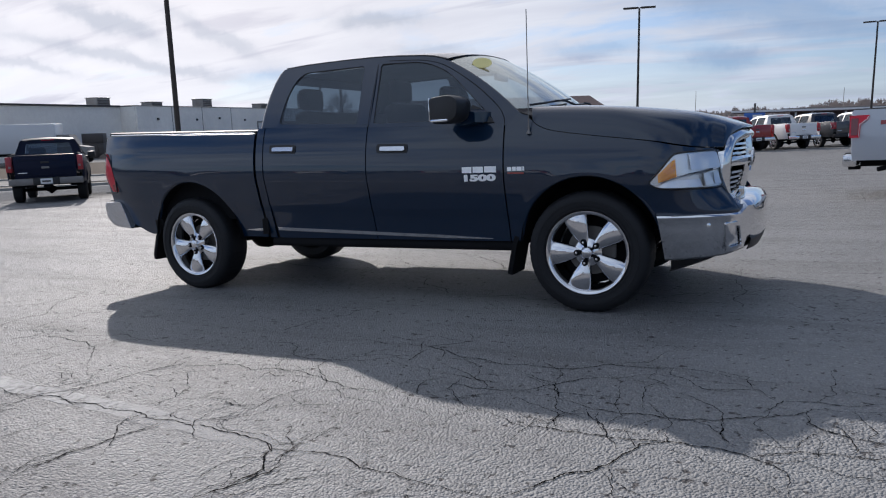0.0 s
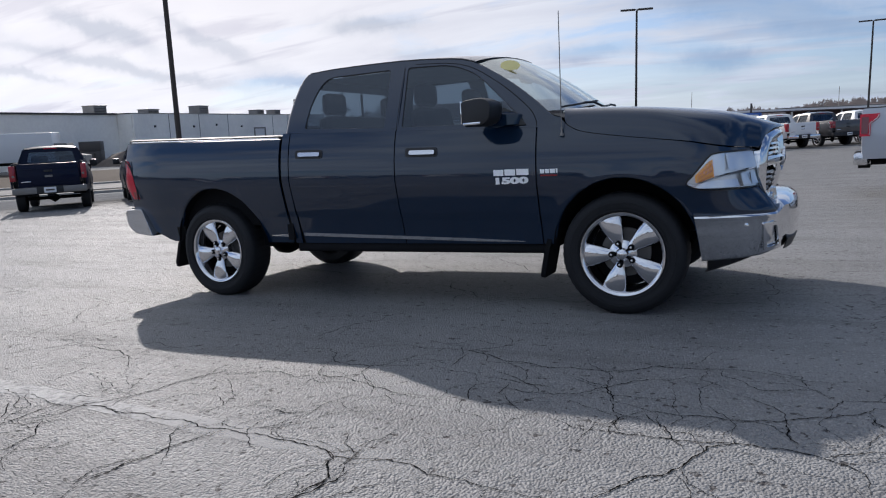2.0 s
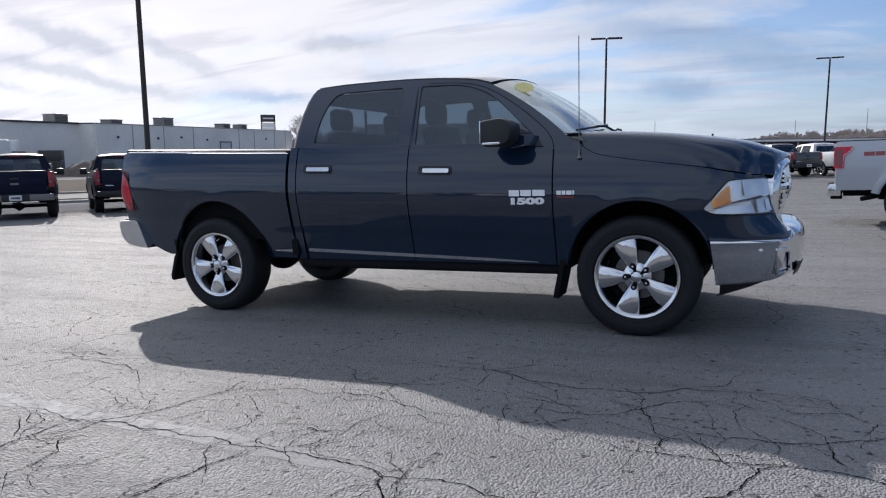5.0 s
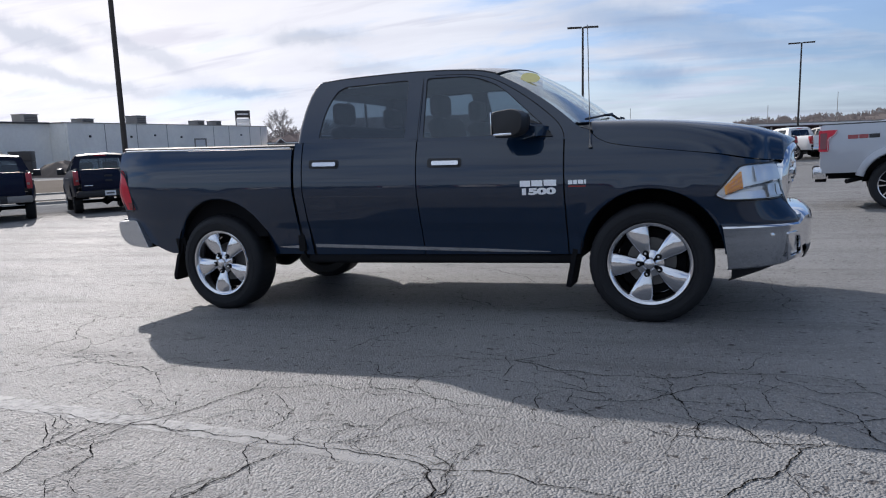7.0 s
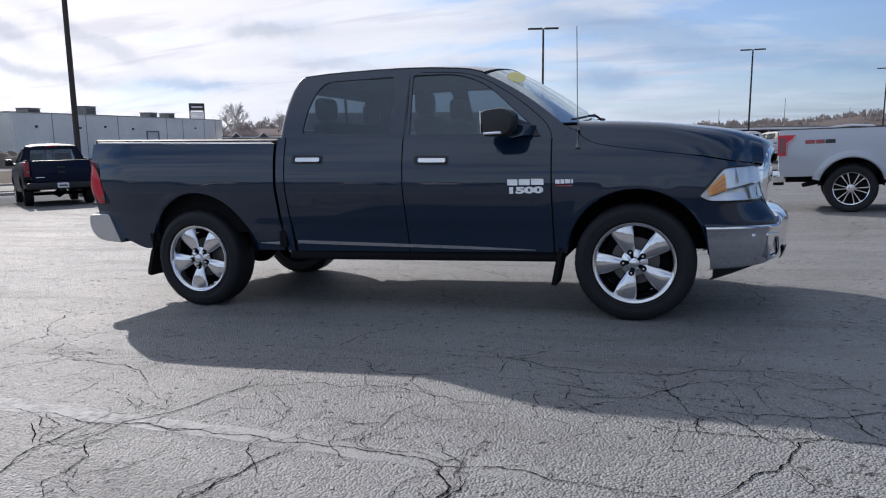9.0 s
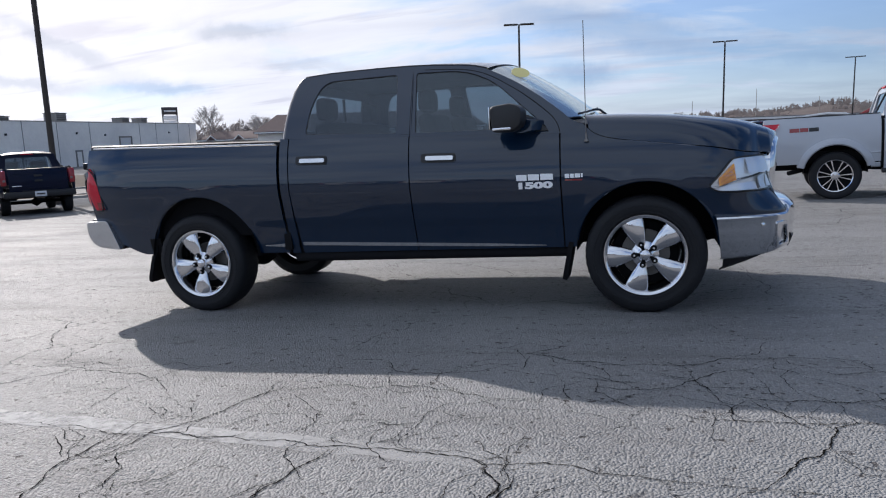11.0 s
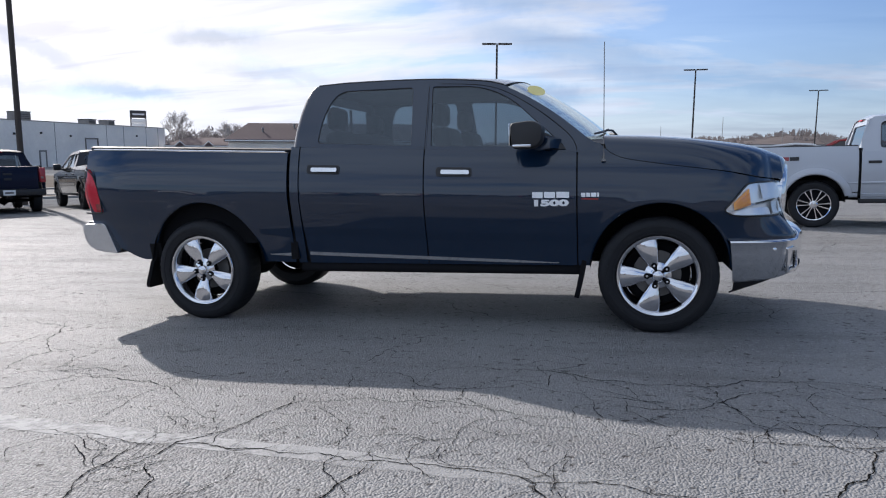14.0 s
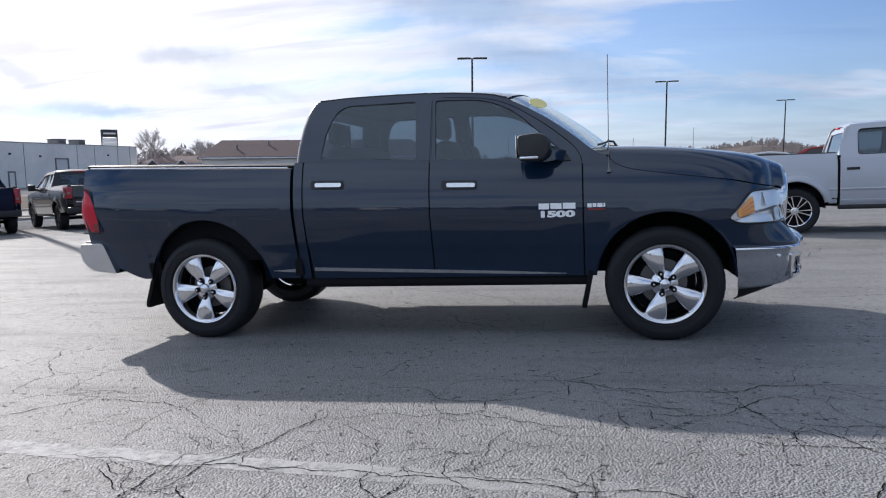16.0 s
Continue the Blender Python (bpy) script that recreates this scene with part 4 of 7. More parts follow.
for far in (False, True):
    flip = (lambda b: mirrored(b)) if far else (lambda b: b)
    lamp = part("headlight", flip(lamp_sheet(0.065, 0.565, 0, 1, 0.004)), LAMP_SILVER, truck, "clear headlight with a chrome bowl and amber corner", thick=0.004)
    part("lamp_rim", flip(lamp_rim(0.012, 0.006)), BLACK_PLASTIC, lamp)
    part("amber_corner", flip(lamp_sheet(0.105, 0.205, 0.36, 0.86, 0.026, 4, 8, 0.010)), AMBER, lamp, "amber turn signal", thick=0.006)
    part("bright_blade", flip(sheet([[nose(u, headlight_bounds(u)[0] + (headlight_bounds(u)[1] - headlight_bounds(u)[0]) * (0.30 + 0.22 * (u - 0.1) / 0.5 + d), 0.016 - 0.3 * abs(d)) for d in (-0.035, 0.0, 0.035)] for u in steps(0.11, 0.555, 18)])), CHROME, lamp, thick=0.004)
    for f0 in (0.40, 0.55, 0.70):
        part("amber_rib", flip(lamp_sheet(0.118, 0.200, f0, f0 + 0.03, 0.029, 1, 6)), DEEP_AMBER, lamp, thick=0.003)
    part("lower_reflector", flip(lamp_sheet(0.40, 0.545, 0.08, 0.40, 0.026, 6, 8, 0.012)), LAMP_SILVER, lamp, thick=0.004)
    part("reflector_edge", flip(lamp_sheet(0.385, 0.398, 0.05, 0.42, 0.020, 3, 2)), GREY_METAL, lamp, thick=0.005)
    part("reflector_edge", flip(lamp_sheet(0.475, 0.482, 0.08, 0.40, 0.026, 3, 2)), GREY_METAL, lamp, thick=0.004)
    part("upper_reflector", flip(lamp_sheet(0.30, 0.555, 0.52, 0.94, 0.028, 6, 10, 0.014)), LAMP_SILVER, lamp, thick=0.004)
    part("lower_chrome", flip(lamp_sheet(0.07, 0.37, 0.05, 0.26, 0.026, 3, 12, 0.016)), LAMP_SILVER, lamp, thick=0.004)
    part("lens", flip(lamp_sheet(0.065, 0.565, 0, 1, 0.034, 8, 24)), LENS, lamp, "clear plastic lens")

GRILLE = [(0.0, 1.176), (0.42, 1.168), (0.630, 1.130), (0.712, 1.060), (0.736, 0.95), (0.730, 0.805), (0.660, 0.722), (0.0, 0.700)]


def grille_place(out):
    def at(w, z):
        bow = 1 - min(1.0, abs(w) / 0.74) ** 2
        return Vector((4.380 + out + 0.125 * bow - 0.19 * bow * max(0.0, 0.95 - z) - 0.06 * max(0.0, 0.95 - z) - 0.10 * max(0.0, z - 1.05), MID + w, z))
    return at


outer = outline(GRILLE[1:7] + [(-p[0], p[1]) for p in GRILLE[6:0:-1]], 0.05, 4)
INNER = [(0.38, 1.104), (0.555, 1.076), (0.622, 1.032), (0.644, 0.95), (0.639, 0.835), (0.595, 0.762)]
inner = outline(INNER + [(-p[0], p[1]) for p in INNER[::-1]], 0.04, 4)
ring = [[grille_place(0.004 + 0.026 * math.sin(math.pi * t) ** 0.8)(p.x + (q.x - p.x) * t, p.y + (q.y - p.y) * t) for p, q in zip(outer + outer[:1], inner + inner[:1])] for t in steps(0, 1, 8)]
grille = part("grille", sheet(ring), CHROME, truck, "chrome grille with a cross of bars and thin slats", thick=0.006, sharp=60)
part("grille_backing", filled([outer], grille_place(-0.075)), UNDER, grille)
part("grille_side", sheet([[grille_place(o)(p.x, p.y) for o in (0.006, -0.02, -0.05)] for p in outer + outer[:1]]), CHROME, grille, thick=0.004)
part("opening_edge", sheet([[grille_place(o)(p.x, p.y) for o in (0.010, -0.02, -0.05)] for p in inner + inner[:1]]), CHROME, grille, thick=0.003)
part("cross_bar", sheet([[grille_place(o)(w, z) for z, o in ((0.928, -0.03), (0.936, 0.000), (0.950, 0.008), (0.974, 0.008), (0.988, -0.002), (0.994, -0.03))] for w in steps(-0.642, 0.642, 20)]), CHROME, grille, thick=0.01)
part("upright_bar", sheet([[grille_place(o)(w, z) for w, o in ((-0.07, -0.03), (-0.05, 0.002), (0.05, 0.002), (0.07, -0.03))] for z in steps(0.745, 1.12, 10)]), CHROME, grille, thick=0.01)
part("emblem", loft([[grille_place(o)(0.075 * k * math.sin(t), 0.955 + 0.085 * k * math.cos(t)) for t in [2 * math.pi * i / 24 for i in range(24)]] for o, k in ((0.0, 1.0), (0.016, 0.95), (0.020, 0.6))]), CHROME, grille, "plain shield-shaped emblem")
for z, w in ((0.790, 0.615), (0.823, 0.632), (0.856, 0.640), (0.889, 0.642), (1.012, 0.628), (1.042, 0.610), (1.072, 0.560)):
    part("slat", sheet([[grille_place(o)(v, z + dz) for dz, o in ((-0.010, -0.045), (-0.007, -0.012), (0.004, -0.016), (0.009, -0.045))] for v in steps(-w, w, 18)]), CHROME, grille, thick=0.004)

# wheels
TYRE = [(0.281, -0.112), (0.290, -0.128), (0.320, -0.138), (0.355, -0.139), (0.382, -0.131), (0.400, -0.114), (0.408, -0.098), (0.411, -0.050), (0.412, 0.0), (0.411, 0.050), (0.408, 0.098), (0.400, 0.114), (0.355, 0.139), (0.290, 0.128), (0.276, 0.112)]


def tyre_mesh():
    """Sidewalls, and tread blocks cut into the outer band."""
    k = 150
    rings = []
    for r, y in TYRE:
        ring = []
        for j in range(k):
            t = 2 * math.pi * j / k
            cut = 0.0
            if r > 0.395:
                lane = 1 if y < -0.08 else 2 if y > 0.08 else 3
                cut = 0.0035 if (j + lane) % 3 == 0 else 0.0
            elif 0.375 < r < 0.395 and j % 3 == 0:
                cut = 0.002
            rr = r - cut
            z = rr * math.sin(t)
            ring.append((rr * math.cos(t), y, max(z, -HUB + 0.002)))
        rings.append(ring)
    return loft(rings, False)


def raised_letters(r):
    """A raised ring on the sidewall."""
    return turned([(r - 0.004, -0.139), (r - 0.003, -0.1415), (r + 0.003, -0.1415), (r + 0.004, -0.139)], 96)


def spoke_mesh(a):
    """One broad, crowned spoke: narrow at the hub, widest near the rim, with rolled edges."""
    rings = []
    for r, half, y, deep in ((0.034, 0.032, -0.096, 0.05), (0.062, 0.036, -0.101, 0.05), (0.090, 0.042, -0.104, 0.05), (0.120, 0.052, -0.110, 0.046), (0.150, 0.063, -0.114, 0.042), (0.180, 0.072, -0.116, 0.040),
                             (0.210, 0.079, -0.116, 0.036), (0.238, 0.083, -0.114, 0.032), (0.262, 0.086, -0.110, 0.028)):
        ring = []
        for s, d in ((-1.0, 0.034), (-0.93, 0.020), (-0.80, 0.010), (-0.55, 0.0045), (-0.25, 0.001), (0.0, 0.0), (0.25, 0.001), (0.55, 0.0045), (0.80, 0.010), (0.93, 0.020), (1.0, 0.034)):
            ring.append((r, s * half, y + d))
        ring += [(r, half * 0.8, y + deep + 0.012), (r, -half * 0.8, y + deep + 0.012)]
        rings.append([(rr * math.cos(a) - s * math.sin(a), yy, rr * math.sin(a) + s * math.cos(a)) for rr, s, yy in ring])
    return loft(rings)


def wheel(x, y, flip, phase):
    m = pose(x, y, HUB, 0, phase, 180 if flip else 0)
    tyre_m = pose(x, y, HUB, 0, 0, 180 if flip else 0)
    hub = part("wheel", turned([(0.283, -0.110), (0.285, -0.124), (0.279, -0.131), (0.268, -0.130), (0.258, -0.120), (0.252, -0.100), (0.248, -0.060), (0.238, 0.0), (0.236, 0.09), (0.262, 0.112)], 72), WHEEL_CHROME, truck, "chrome-clad five-spoke wheel with a black tyre", m=m, sharp=40)
    t = part("tyre", tyre_mesh(), RUBBER, hub, "black all-terrain tyre", sharp=30, m=m.inverted() @ tyre_m)
    for r in (0.300, 0.345):
        part("sidewall_ring", raised_letters(r), RUBBER, t)
    for i in range(5):
        part("spoke", spoke_mesh(radians(90 + 72 * i)), WHEEL_CHROME, hub, sharp=55)
    part("hub_cap", turned([(0.0, -0.132), (0.026, -0.131), (0.034, -0.126), (0.039, -0.114), (0.044, -0.106), (0.058, -0.099), (0.092, -0.088), (0.100, -0.05)], 40), WHEEL_CHROME, hub)
    part("hub_emblem", box(-0.016, 0.016, -0.135, -0.130, -0.014, 0.014, 0.003), CHROME, hub, "plain emblem")
    for i in range(5):
        a = radians(90 + 72 * i)
        part("lug_nut", moved(turned([(0.0, -0.126), (0.008, -0.125), (0.0120, -0.116), (0.0125, -0.09)], 6), Matrix.Translation((0.074 * math.cos(a), 0, 0.074 * math.sin(a)))), CHROME, hub)
        part("lug_well", moved(turned([(0.0, -0.110), (0.0165, -0.110), (0.0190, -0.113), (0.0205, -0.110), (0.0205, -0.09)], 18), Matrix.Translation((0.074 * math.cos(a), 0, 0.074 * math.sin(a)))), UNDER, hub)
    part("brake_disc", turned([(0.0, -0.020), (0.06, -0.02), (0.075, 0.005), (0.165, 0.005), (0.165, 0.03), (0.0, 0.03)], 40), GREY_METAL, hub, "grey brake disc")
    part("brake_shield", turned([(0.0, 0.04), (0.225, 0.04), (0.232, 0.06), (0.0, 0.065)], 32), UNDER, hub)
    return hub


wheel(0.0, 0.120, False, -28)
wheel(BASE, 0.120, False, -20.5)
wheel(0.0, 2 * MID - 0.128, True, 31)
wheel(BASE, 2 * MID - 0.128, True, 50)

# below
part("chassis", box(-0.95, 4.15, 0.48, 0.58, 0.44, 0.60, 0.01, box(-0.95, 4.15, 1.34, 1.44, 0.44, 0.60, 0.01, box(0.95, 3.05, 0.40, 1.52, 0.47, 0.60))), UNDER, truck)
part("cab_floor", box(0.86, 3.05, 0.07, 1.85, 0.47, 0.58), UNDER, truck)
part("engine", box(3.10, 4.25, 0.42, 1.50, 0.50, 1.08, 0.05), UNDER, truck)
part("rear_axle", turned([(0.0, 0.20), (0.04, 0.20), (0.045, 0.75), (0.13, 0.86), (0.15, 0.96), (0.13, 1.06), (0.045, 1.17), (0.04, 1.72), (0.0, 1.72)], 16), UNDER, truck, m=pose(0, 0, HUB - 0.02))
part("front_axle", turned([(0.0, 0.20), (0.035, 0.20), (0.035, 1.72), (0.0, 1.72)], 12), UNDER, truck, m=pose(BASE, 0, HUB - 0.02))
part("exhaust_pipe", tube([(2.6, 0.70, 0.42), (0.9, 0.66, 0.41), (0.3, 0.55, 0.55), (-0.3, 0.44, 0.58), (-0.70, 0.42, 0.60)], 0.032, 10), GREY_METAL, truck)
part("spare_tyre", moved(turned([(0.15, -0.10), (0.30, -0.13), (0.38, -0.06), (0.38, 0.06), (0.30, 0.13), (0.15, 0.10)], 32), pose(-0.62, MID, 0.56, 90)), RUBBER, truck)


def flap(x, z0, z1, lean, wide):
    rows = []
    for f in steps(0, 1, 10):
        z = z0 + (z1 - z0) * f
        rows.append([(x + lean * (1 - f) ** 1.3, y, z) for y in (0.034 if f > 0.55 else 0.004 if f > 0.08 else 0.020, 0.045, 0.12, 0.22, 0.26)])
    return sheet(rows)


both("rear_mud_flap", lambda: flap(-0.425, 0.252, 0.68, -0.115, 0.26), UNDER, truck, "black moulded mud flap", thick=0.030)
part("front_mud_flap", flap(3.085, 0.235, 0.66, -0.075, 0.26), UNDER, truck, "black moulded mud flap", thick=0.034)
both("rear_flap_face", lambda: flank_panel(steps(-0.505, -0.40, 3), lambda x: 0.40, lambda x: 0.62, 8), UNDER, truck, thick=0.02)

# handles, mirror, antenna, badges
for x, z in ((0.985, 1.203), (2.005, 1.163)):
    def cup():
        loop = outline([(x + 0.000, z - 0.036), (x + 0.000, z + 0.031), (x + 0.265, z + 0.022), (x + 0.265, z - 0.045)], 0.022, 4)
        return loft([[(p[0], flank(p[0], p[1]) - 0.011, p[1]) for p in loop], [(p[0], flank(p[0], p[1]) + 0.01, p[1]) for p in loop]])

    def grip():
        loop = outline([(x + 0.040, z - 0.022), (x + 0.040, z + 0.016), (x + 0.250, z + 0.008), (x + 0.250, z - 0.030)], 0.012, 4)
        return loft([[(p[0], flank(p[0], p[1]) - 0.030, z - 0.008 + (p[1] - z + 0.008) * 0.8) for p in loop], [(p[0], flank(p[0], p[1]) - 0.022, p[1]) for p in loop], [(p[0], flank(p[0], p[1]) - 0.008, p[1]) for p in loop]])
    near = both("door_handle", cup, BLACK_PLASTIC, truck, "chrome door handle in a black cup")
    part("grip", grip(), SATIN_CHROME, near[0], "chrome grip")
    part("grip", mirrored(grip()), SATIN_CHROME, near[1], "chrome grip")


def mirror_shell():
    rings = []
    for y, k in ((-0.300, 0.80), (-0.296, 0.93), (-0.27, 1.0), (-0.15, 1.0), (-0.075, 0.93), (-0.055, 0.78)):
        loop = outline([(2.600, 1.302), (2.585, 1.475), (2.745, 1.490), (2.815, 1.455), (2.800, 1.335), (2.74, 1.300)], [0.03, 0.035, 0.06, 0.06, 0.06, 0.04], 5)
        rings.append([(2.70 + (p[0] - 2.70) * k, y, 1.40 + (p[1] - 1.40) * k) for p in loop])
    return loft(rings)


mirrors = both("side_mirror", mirror_shell, BLACK_PLASTIC, truck, "black side mirror with a signal strip", sharp=45)
for i, ob in enumerate(mirrors):
    flip = mirrored if i else (lambda b: b)
    part("mirror_arm", flip(loft([[(x + 0.055 * s, y, z + 0.050 * k) for s, k in ((-1.4, -0.7), (-1.4, 0.6), (0, 1), (1.4, 0.5), (1.4, -0.8), (0, -1.1))] for x, y, z in ((2.76, -0.09, 1.345), (2.80, -0.03, 1.345), (2.83, 0.03, 1.345))])), BLACK_PAINT, ob)
    part("signal_strip", flip(box(2.605, 2.735, -0.306, -0.15, 1.312, 1.332, 0.008)), SILVER_REFLECTOR, ob, "clear turn-signal strip")
    part("mirror_glass", flip(box(2.578, 2.586, -0.27, -0.09, 1.325, 1.475, 0.003)), CHROME, ob, "mirror glass")
    part("mirror_foot", flip(filled([outline([(2.70, 1.300), (2.76, 1.43), (2.86, 1.385), (2.945, 1.296)], 0.012, 3)], lambda x, z: tumble(x, z) + Vector((0, -0.012, 0)))), BLACK_PLASTIC, ob, thick=0.012)

antenna = part("antenna", tube([(3.200, -0.030, 1.225), (3.204, -0.018, 2.010)], 0.0032, 6), GREY_METAL, truck, "thin whip antenna")
part("antenna_base", moved(turned([(0.0, 0.0), (0.016, 0.0), (0.014, 0.012), (0.007, 0.022), (0.006, 0.055), (0.0, 0.06)], 12), pose(3.200, -0.030, 1.205, 90)), GREY_METAL, antenna)


def badge_bars(widths, x, z, h, gap, mat, parent, name, label):
    for w in widths:
        loop = [(x, z), (x + w, z - 0.03 * w), (x + w, z + h - 0.03 * w), (x, z + h)]
        part(name, loft([[(p[0], flank(p[0], p[1]) - 0.007, p[1]) for p in loop], [(p[0], flank(p[0], p[1]) + 0.002, p[1]) for p in loop]]), mat, parent, label)
        x += w + gap


def lettering(text, size, m, mat, parent, name, label, deep=0.004, wide=1.0):
    c = bpy.data.curves.new(name, "FONT")
    c.body, c.size, c.extrude, c.align_x = text, size, deep, "LEFT"
    c.offset = size * 0.06
    tmp = bpy.data.objects.new(name, c)
    me = bpy.data.meshes.new_from_object(tmp)
    bpy.data.objects.remove(tmp)
    me.materials.append(mat)
    me.transform(m @ Matrix.Diagonal((wide, 1, 1, 1)))
    ob = new(name, me)
    ob.parent = parent
    return tagged(ob, label)


door = doors[2]
badge_bars((0.074, 0.078, 0.088), 2.708, 0.960, 0.042, 0.009, BADGE_SILVER, door, "door_emblem", "plain chrome emblem bar")
lettering("1500", 0.058, pose(2.704, flank(2.85, 0.91) - 0.006, 0.904, 90, 0, 0), BADGE_SILVER, door, "door_numerals", "chrome numerals 1500", wide=2.20)
fend = [o for o in truck.children if o.name == "fender"][0]
badge_bars((0.030, 0.026, 0.036, 0.012), 3.048, 0.964, 0.028, 0.006, BADGE_SILVER, fend, "fender_emblem", "plain chrome emblem bar")
badge_bars((0.116,), 3.050, 0.946, 0.010, 0.0, RED_PAINT, fend, "emblem_underline", "red emblem bar")

# inside the cab
def seat(x, y0, y1, bench=False):
    bm = box(x - 0.10, x + 0.42, y0, y1, 0.80, 0.98, 0.05, segments=3)
    back = box(x - 0.08, x + 0.06, y0 + 0.01, y1 - 0.01, 0.92, 1.52, 0.05, segments=3)
    moved(back, Matrix.Translation((x, 0, 0.92)) @ Matrix.Rotation(radians(-14), 4, "Y") @ Matrix.Translation((-x, 0, -0.92)))
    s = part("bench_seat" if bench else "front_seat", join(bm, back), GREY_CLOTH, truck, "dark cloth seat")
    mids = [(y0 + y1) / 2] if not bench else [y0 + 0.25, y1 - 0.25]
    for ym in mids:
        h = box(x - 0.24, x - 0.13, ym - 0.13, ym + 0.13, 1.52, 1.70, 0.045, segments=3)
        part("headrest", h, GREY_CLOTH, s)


seat(2.10, 0.24, 0.78)
seat(2.10, 1.14, 1.68)
seat(1.22, 0.24, 1.68, True)
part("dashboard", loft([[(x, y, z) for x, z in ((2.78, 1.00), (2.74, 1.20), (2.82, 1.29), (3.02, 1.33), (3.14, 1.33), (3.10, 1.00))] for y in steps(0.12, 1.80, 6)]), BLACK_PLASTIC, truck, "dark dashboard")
part("steering_wheel", moved(tube([(0, 0.185 * math.cos(t), 0.185 * math.sin(t)) for t in [2 * math.pi * i / 28 for i in range(28)]], 0.015, 6, close=True), pose(2.62, 1.40, 1.24, 0, -24, 0)), BLACK_PLASTIC, truck)
part("rear_view_mirror", box(2.60, 2.63, 0.84, 1.08, 1.66, 1.73, 0.01), BLACK_PLASTIC, truck)
part("headliner", box(1.00, 2.30, 0.34, 1.58, 1.800, 1.806), CONCRETE, truck)
both("inner_trim", lambda: box(0.95, 3.0, 0.07, 0.09, 0.58, 1.26), GREY_CLOTH, truck)

# ---- the other parked pickups ----
class Pickup:
    """A parked pickup, built about its rear axle: x forward, z up from the ground."""
    FLANK = [(0.40, 0.07), (0.50, 0.03), (0.66, 0.0), (0.72, -0.012), (0.95, -0.020), (1.15, -0.008), (1.30, 0.025), (1.42, 0.065)]

    def __init__(self, label, paint, m, spokes=6, tail="tall", rim=WHEEL_CHROME, chrome=True, decal=False, group="", belt=1.30, glass_mat=TINTED, wheel_r=0.405, plate=True, end=0.0, lift=0.0):
        self.t = thing("pickup_truck", label, "pickup truck", m, group)
        self.paint, self.chrome = paint, CHROME if chrome is True else chrome or BLACK_PLASTIC
        self.belt, self.r = belt, wheel_r
        self.base, self.end, self.lift = 3.68, end, lift
        self.shell(glass_mat)
        self.rear(tail, plate)
        for x in (0.0, self.base):
            for far in (False, True):
                self.wheel(x, far, spokes, rim)
            self.pair("wheel_liner", lambda: self.liner(x), UNDER, "black wheel-house liner")
        if decal:
            self.decal()
            for x0, x1 in ((0.52, 0.655), (0.715, 1.73), (1.755, 2.92)):
                self.pair("side_crease", lambda: sheet([[(x, self.y(x, z) - d, z) for z, d in ((0.735, 0.0), (0.755, 0.016), (0.775, 0.020), (0.80, 0.0))] for x in steps(x0, x1, 8)]), paint, thick=0.003)
                self.pair("sill_strip", lambda: sheet([[(x, self.y(x, z) - d, z) for z, d in ((0.525, 0.0), (0.540, 0.022), (0.585, 0.024), (0.60, 0.0))] for x in steps(x0, x1, 8)]), paint, thick=0.003)
            # near-black block standing in for the shade between cab and bed
            self.pair("gap_shade_block", lambda: box(0.655, 0.712, -0.965, -0.90, 0.55, 1.36), UNDER)
            for c in (0.0, self.base):
                ring = lambda: sheet([[(c + r * math.cos(t), self.y(c + r * math.cos(t), 0.44 + r * math.sin(t)) - d, 0.44 + r * math.sin(t)) for r, d in ((0.480, 0.0), (0.484, 0.032), (0.50, 0.044), (0.545, 0.042), (0.585, 0.028), (0.600, -0.004))] for t in steps(0.22, math.pi - 0.22, 30)])
                self.pair("wheel_flare", ring, paint, thick=0.004)
                # the shading line round the flare, put in as a thin darker bar
                self.pair("flare_shade_line", lambda: tube([(c + 0.604 * math.cos(t), self.y(c + 0.604 * math.cos(t), 0.44 + 0.604 * math.sin(t)) - 0.002, 0.44 + 0.604 * math.sin(t)) for t in steps(0.24, math.pi - 0.24, 30)], 0.006, 6), GREY_METAL)

    def y(self, x, z):
        y = -0.985 + curved(z, self.FLANK)
        if x < -0.8:
            y += 0.05 * ((-0.8 - x) / 0.4) ** 2
        if x > 4.0:
            y += 0.22 * ((x - 4.0) / 0.6) ** 2
        for c in (0.0, self.base):
            d = math.hypot(x - c, z - 0.44) - 0.52
            if z > 0.40:
                y -= 0.022 * math.exp(-((d / 0.07) ** 2))
        return y

    def pair(self, name, build, mat, label="", **more):
        out = []
        for far in (False, True):
            bm = build()
            if far:
                for v in bm.verts:
                    v.co.y = -v.co.y
                bmesh.ops.reverse_faces(bm, faces=bm.faces)
            out.append(part(name, bm, mat, self.t, label, **more))
        return out

    def panel(self, xs, low, high, rows=14):
        return sheet([[(x, self.y(x, z), z) for z in steps(low(x), high(x), rows)] for x in xs])

    def liner(self, c):
        """A dark barrel over the wheel, closed towards the middle."""
        rows = []
        for t in steps(0.0, math.pi, 20):
            x, z = c + 0.483 * math.cos(t), 0.44 + 0.483 * math.sin(t)
            rows.append([(x, self.y(x, z) + 0.012, z), (x, -0.70, z), (x, -0.55, z), (c, -0.54, 0.44)])
        return sheet(rows)

    def arch(self, x, bottom):
        for c in (0.0, self.base):
            d = 0.485 ** 2 - (x - c) ** 2
            if d > 0:
                return max(bottom, 0.44 + math.sqrt(d))
        return bottom

    def lean(self, x, z):
        return Vector((x, self.y(min(x, 3.0), self.belt) + 0.30 * max(0, z - self.belt) + 0.25 * max(0, z - self.belt) ** 2, z))

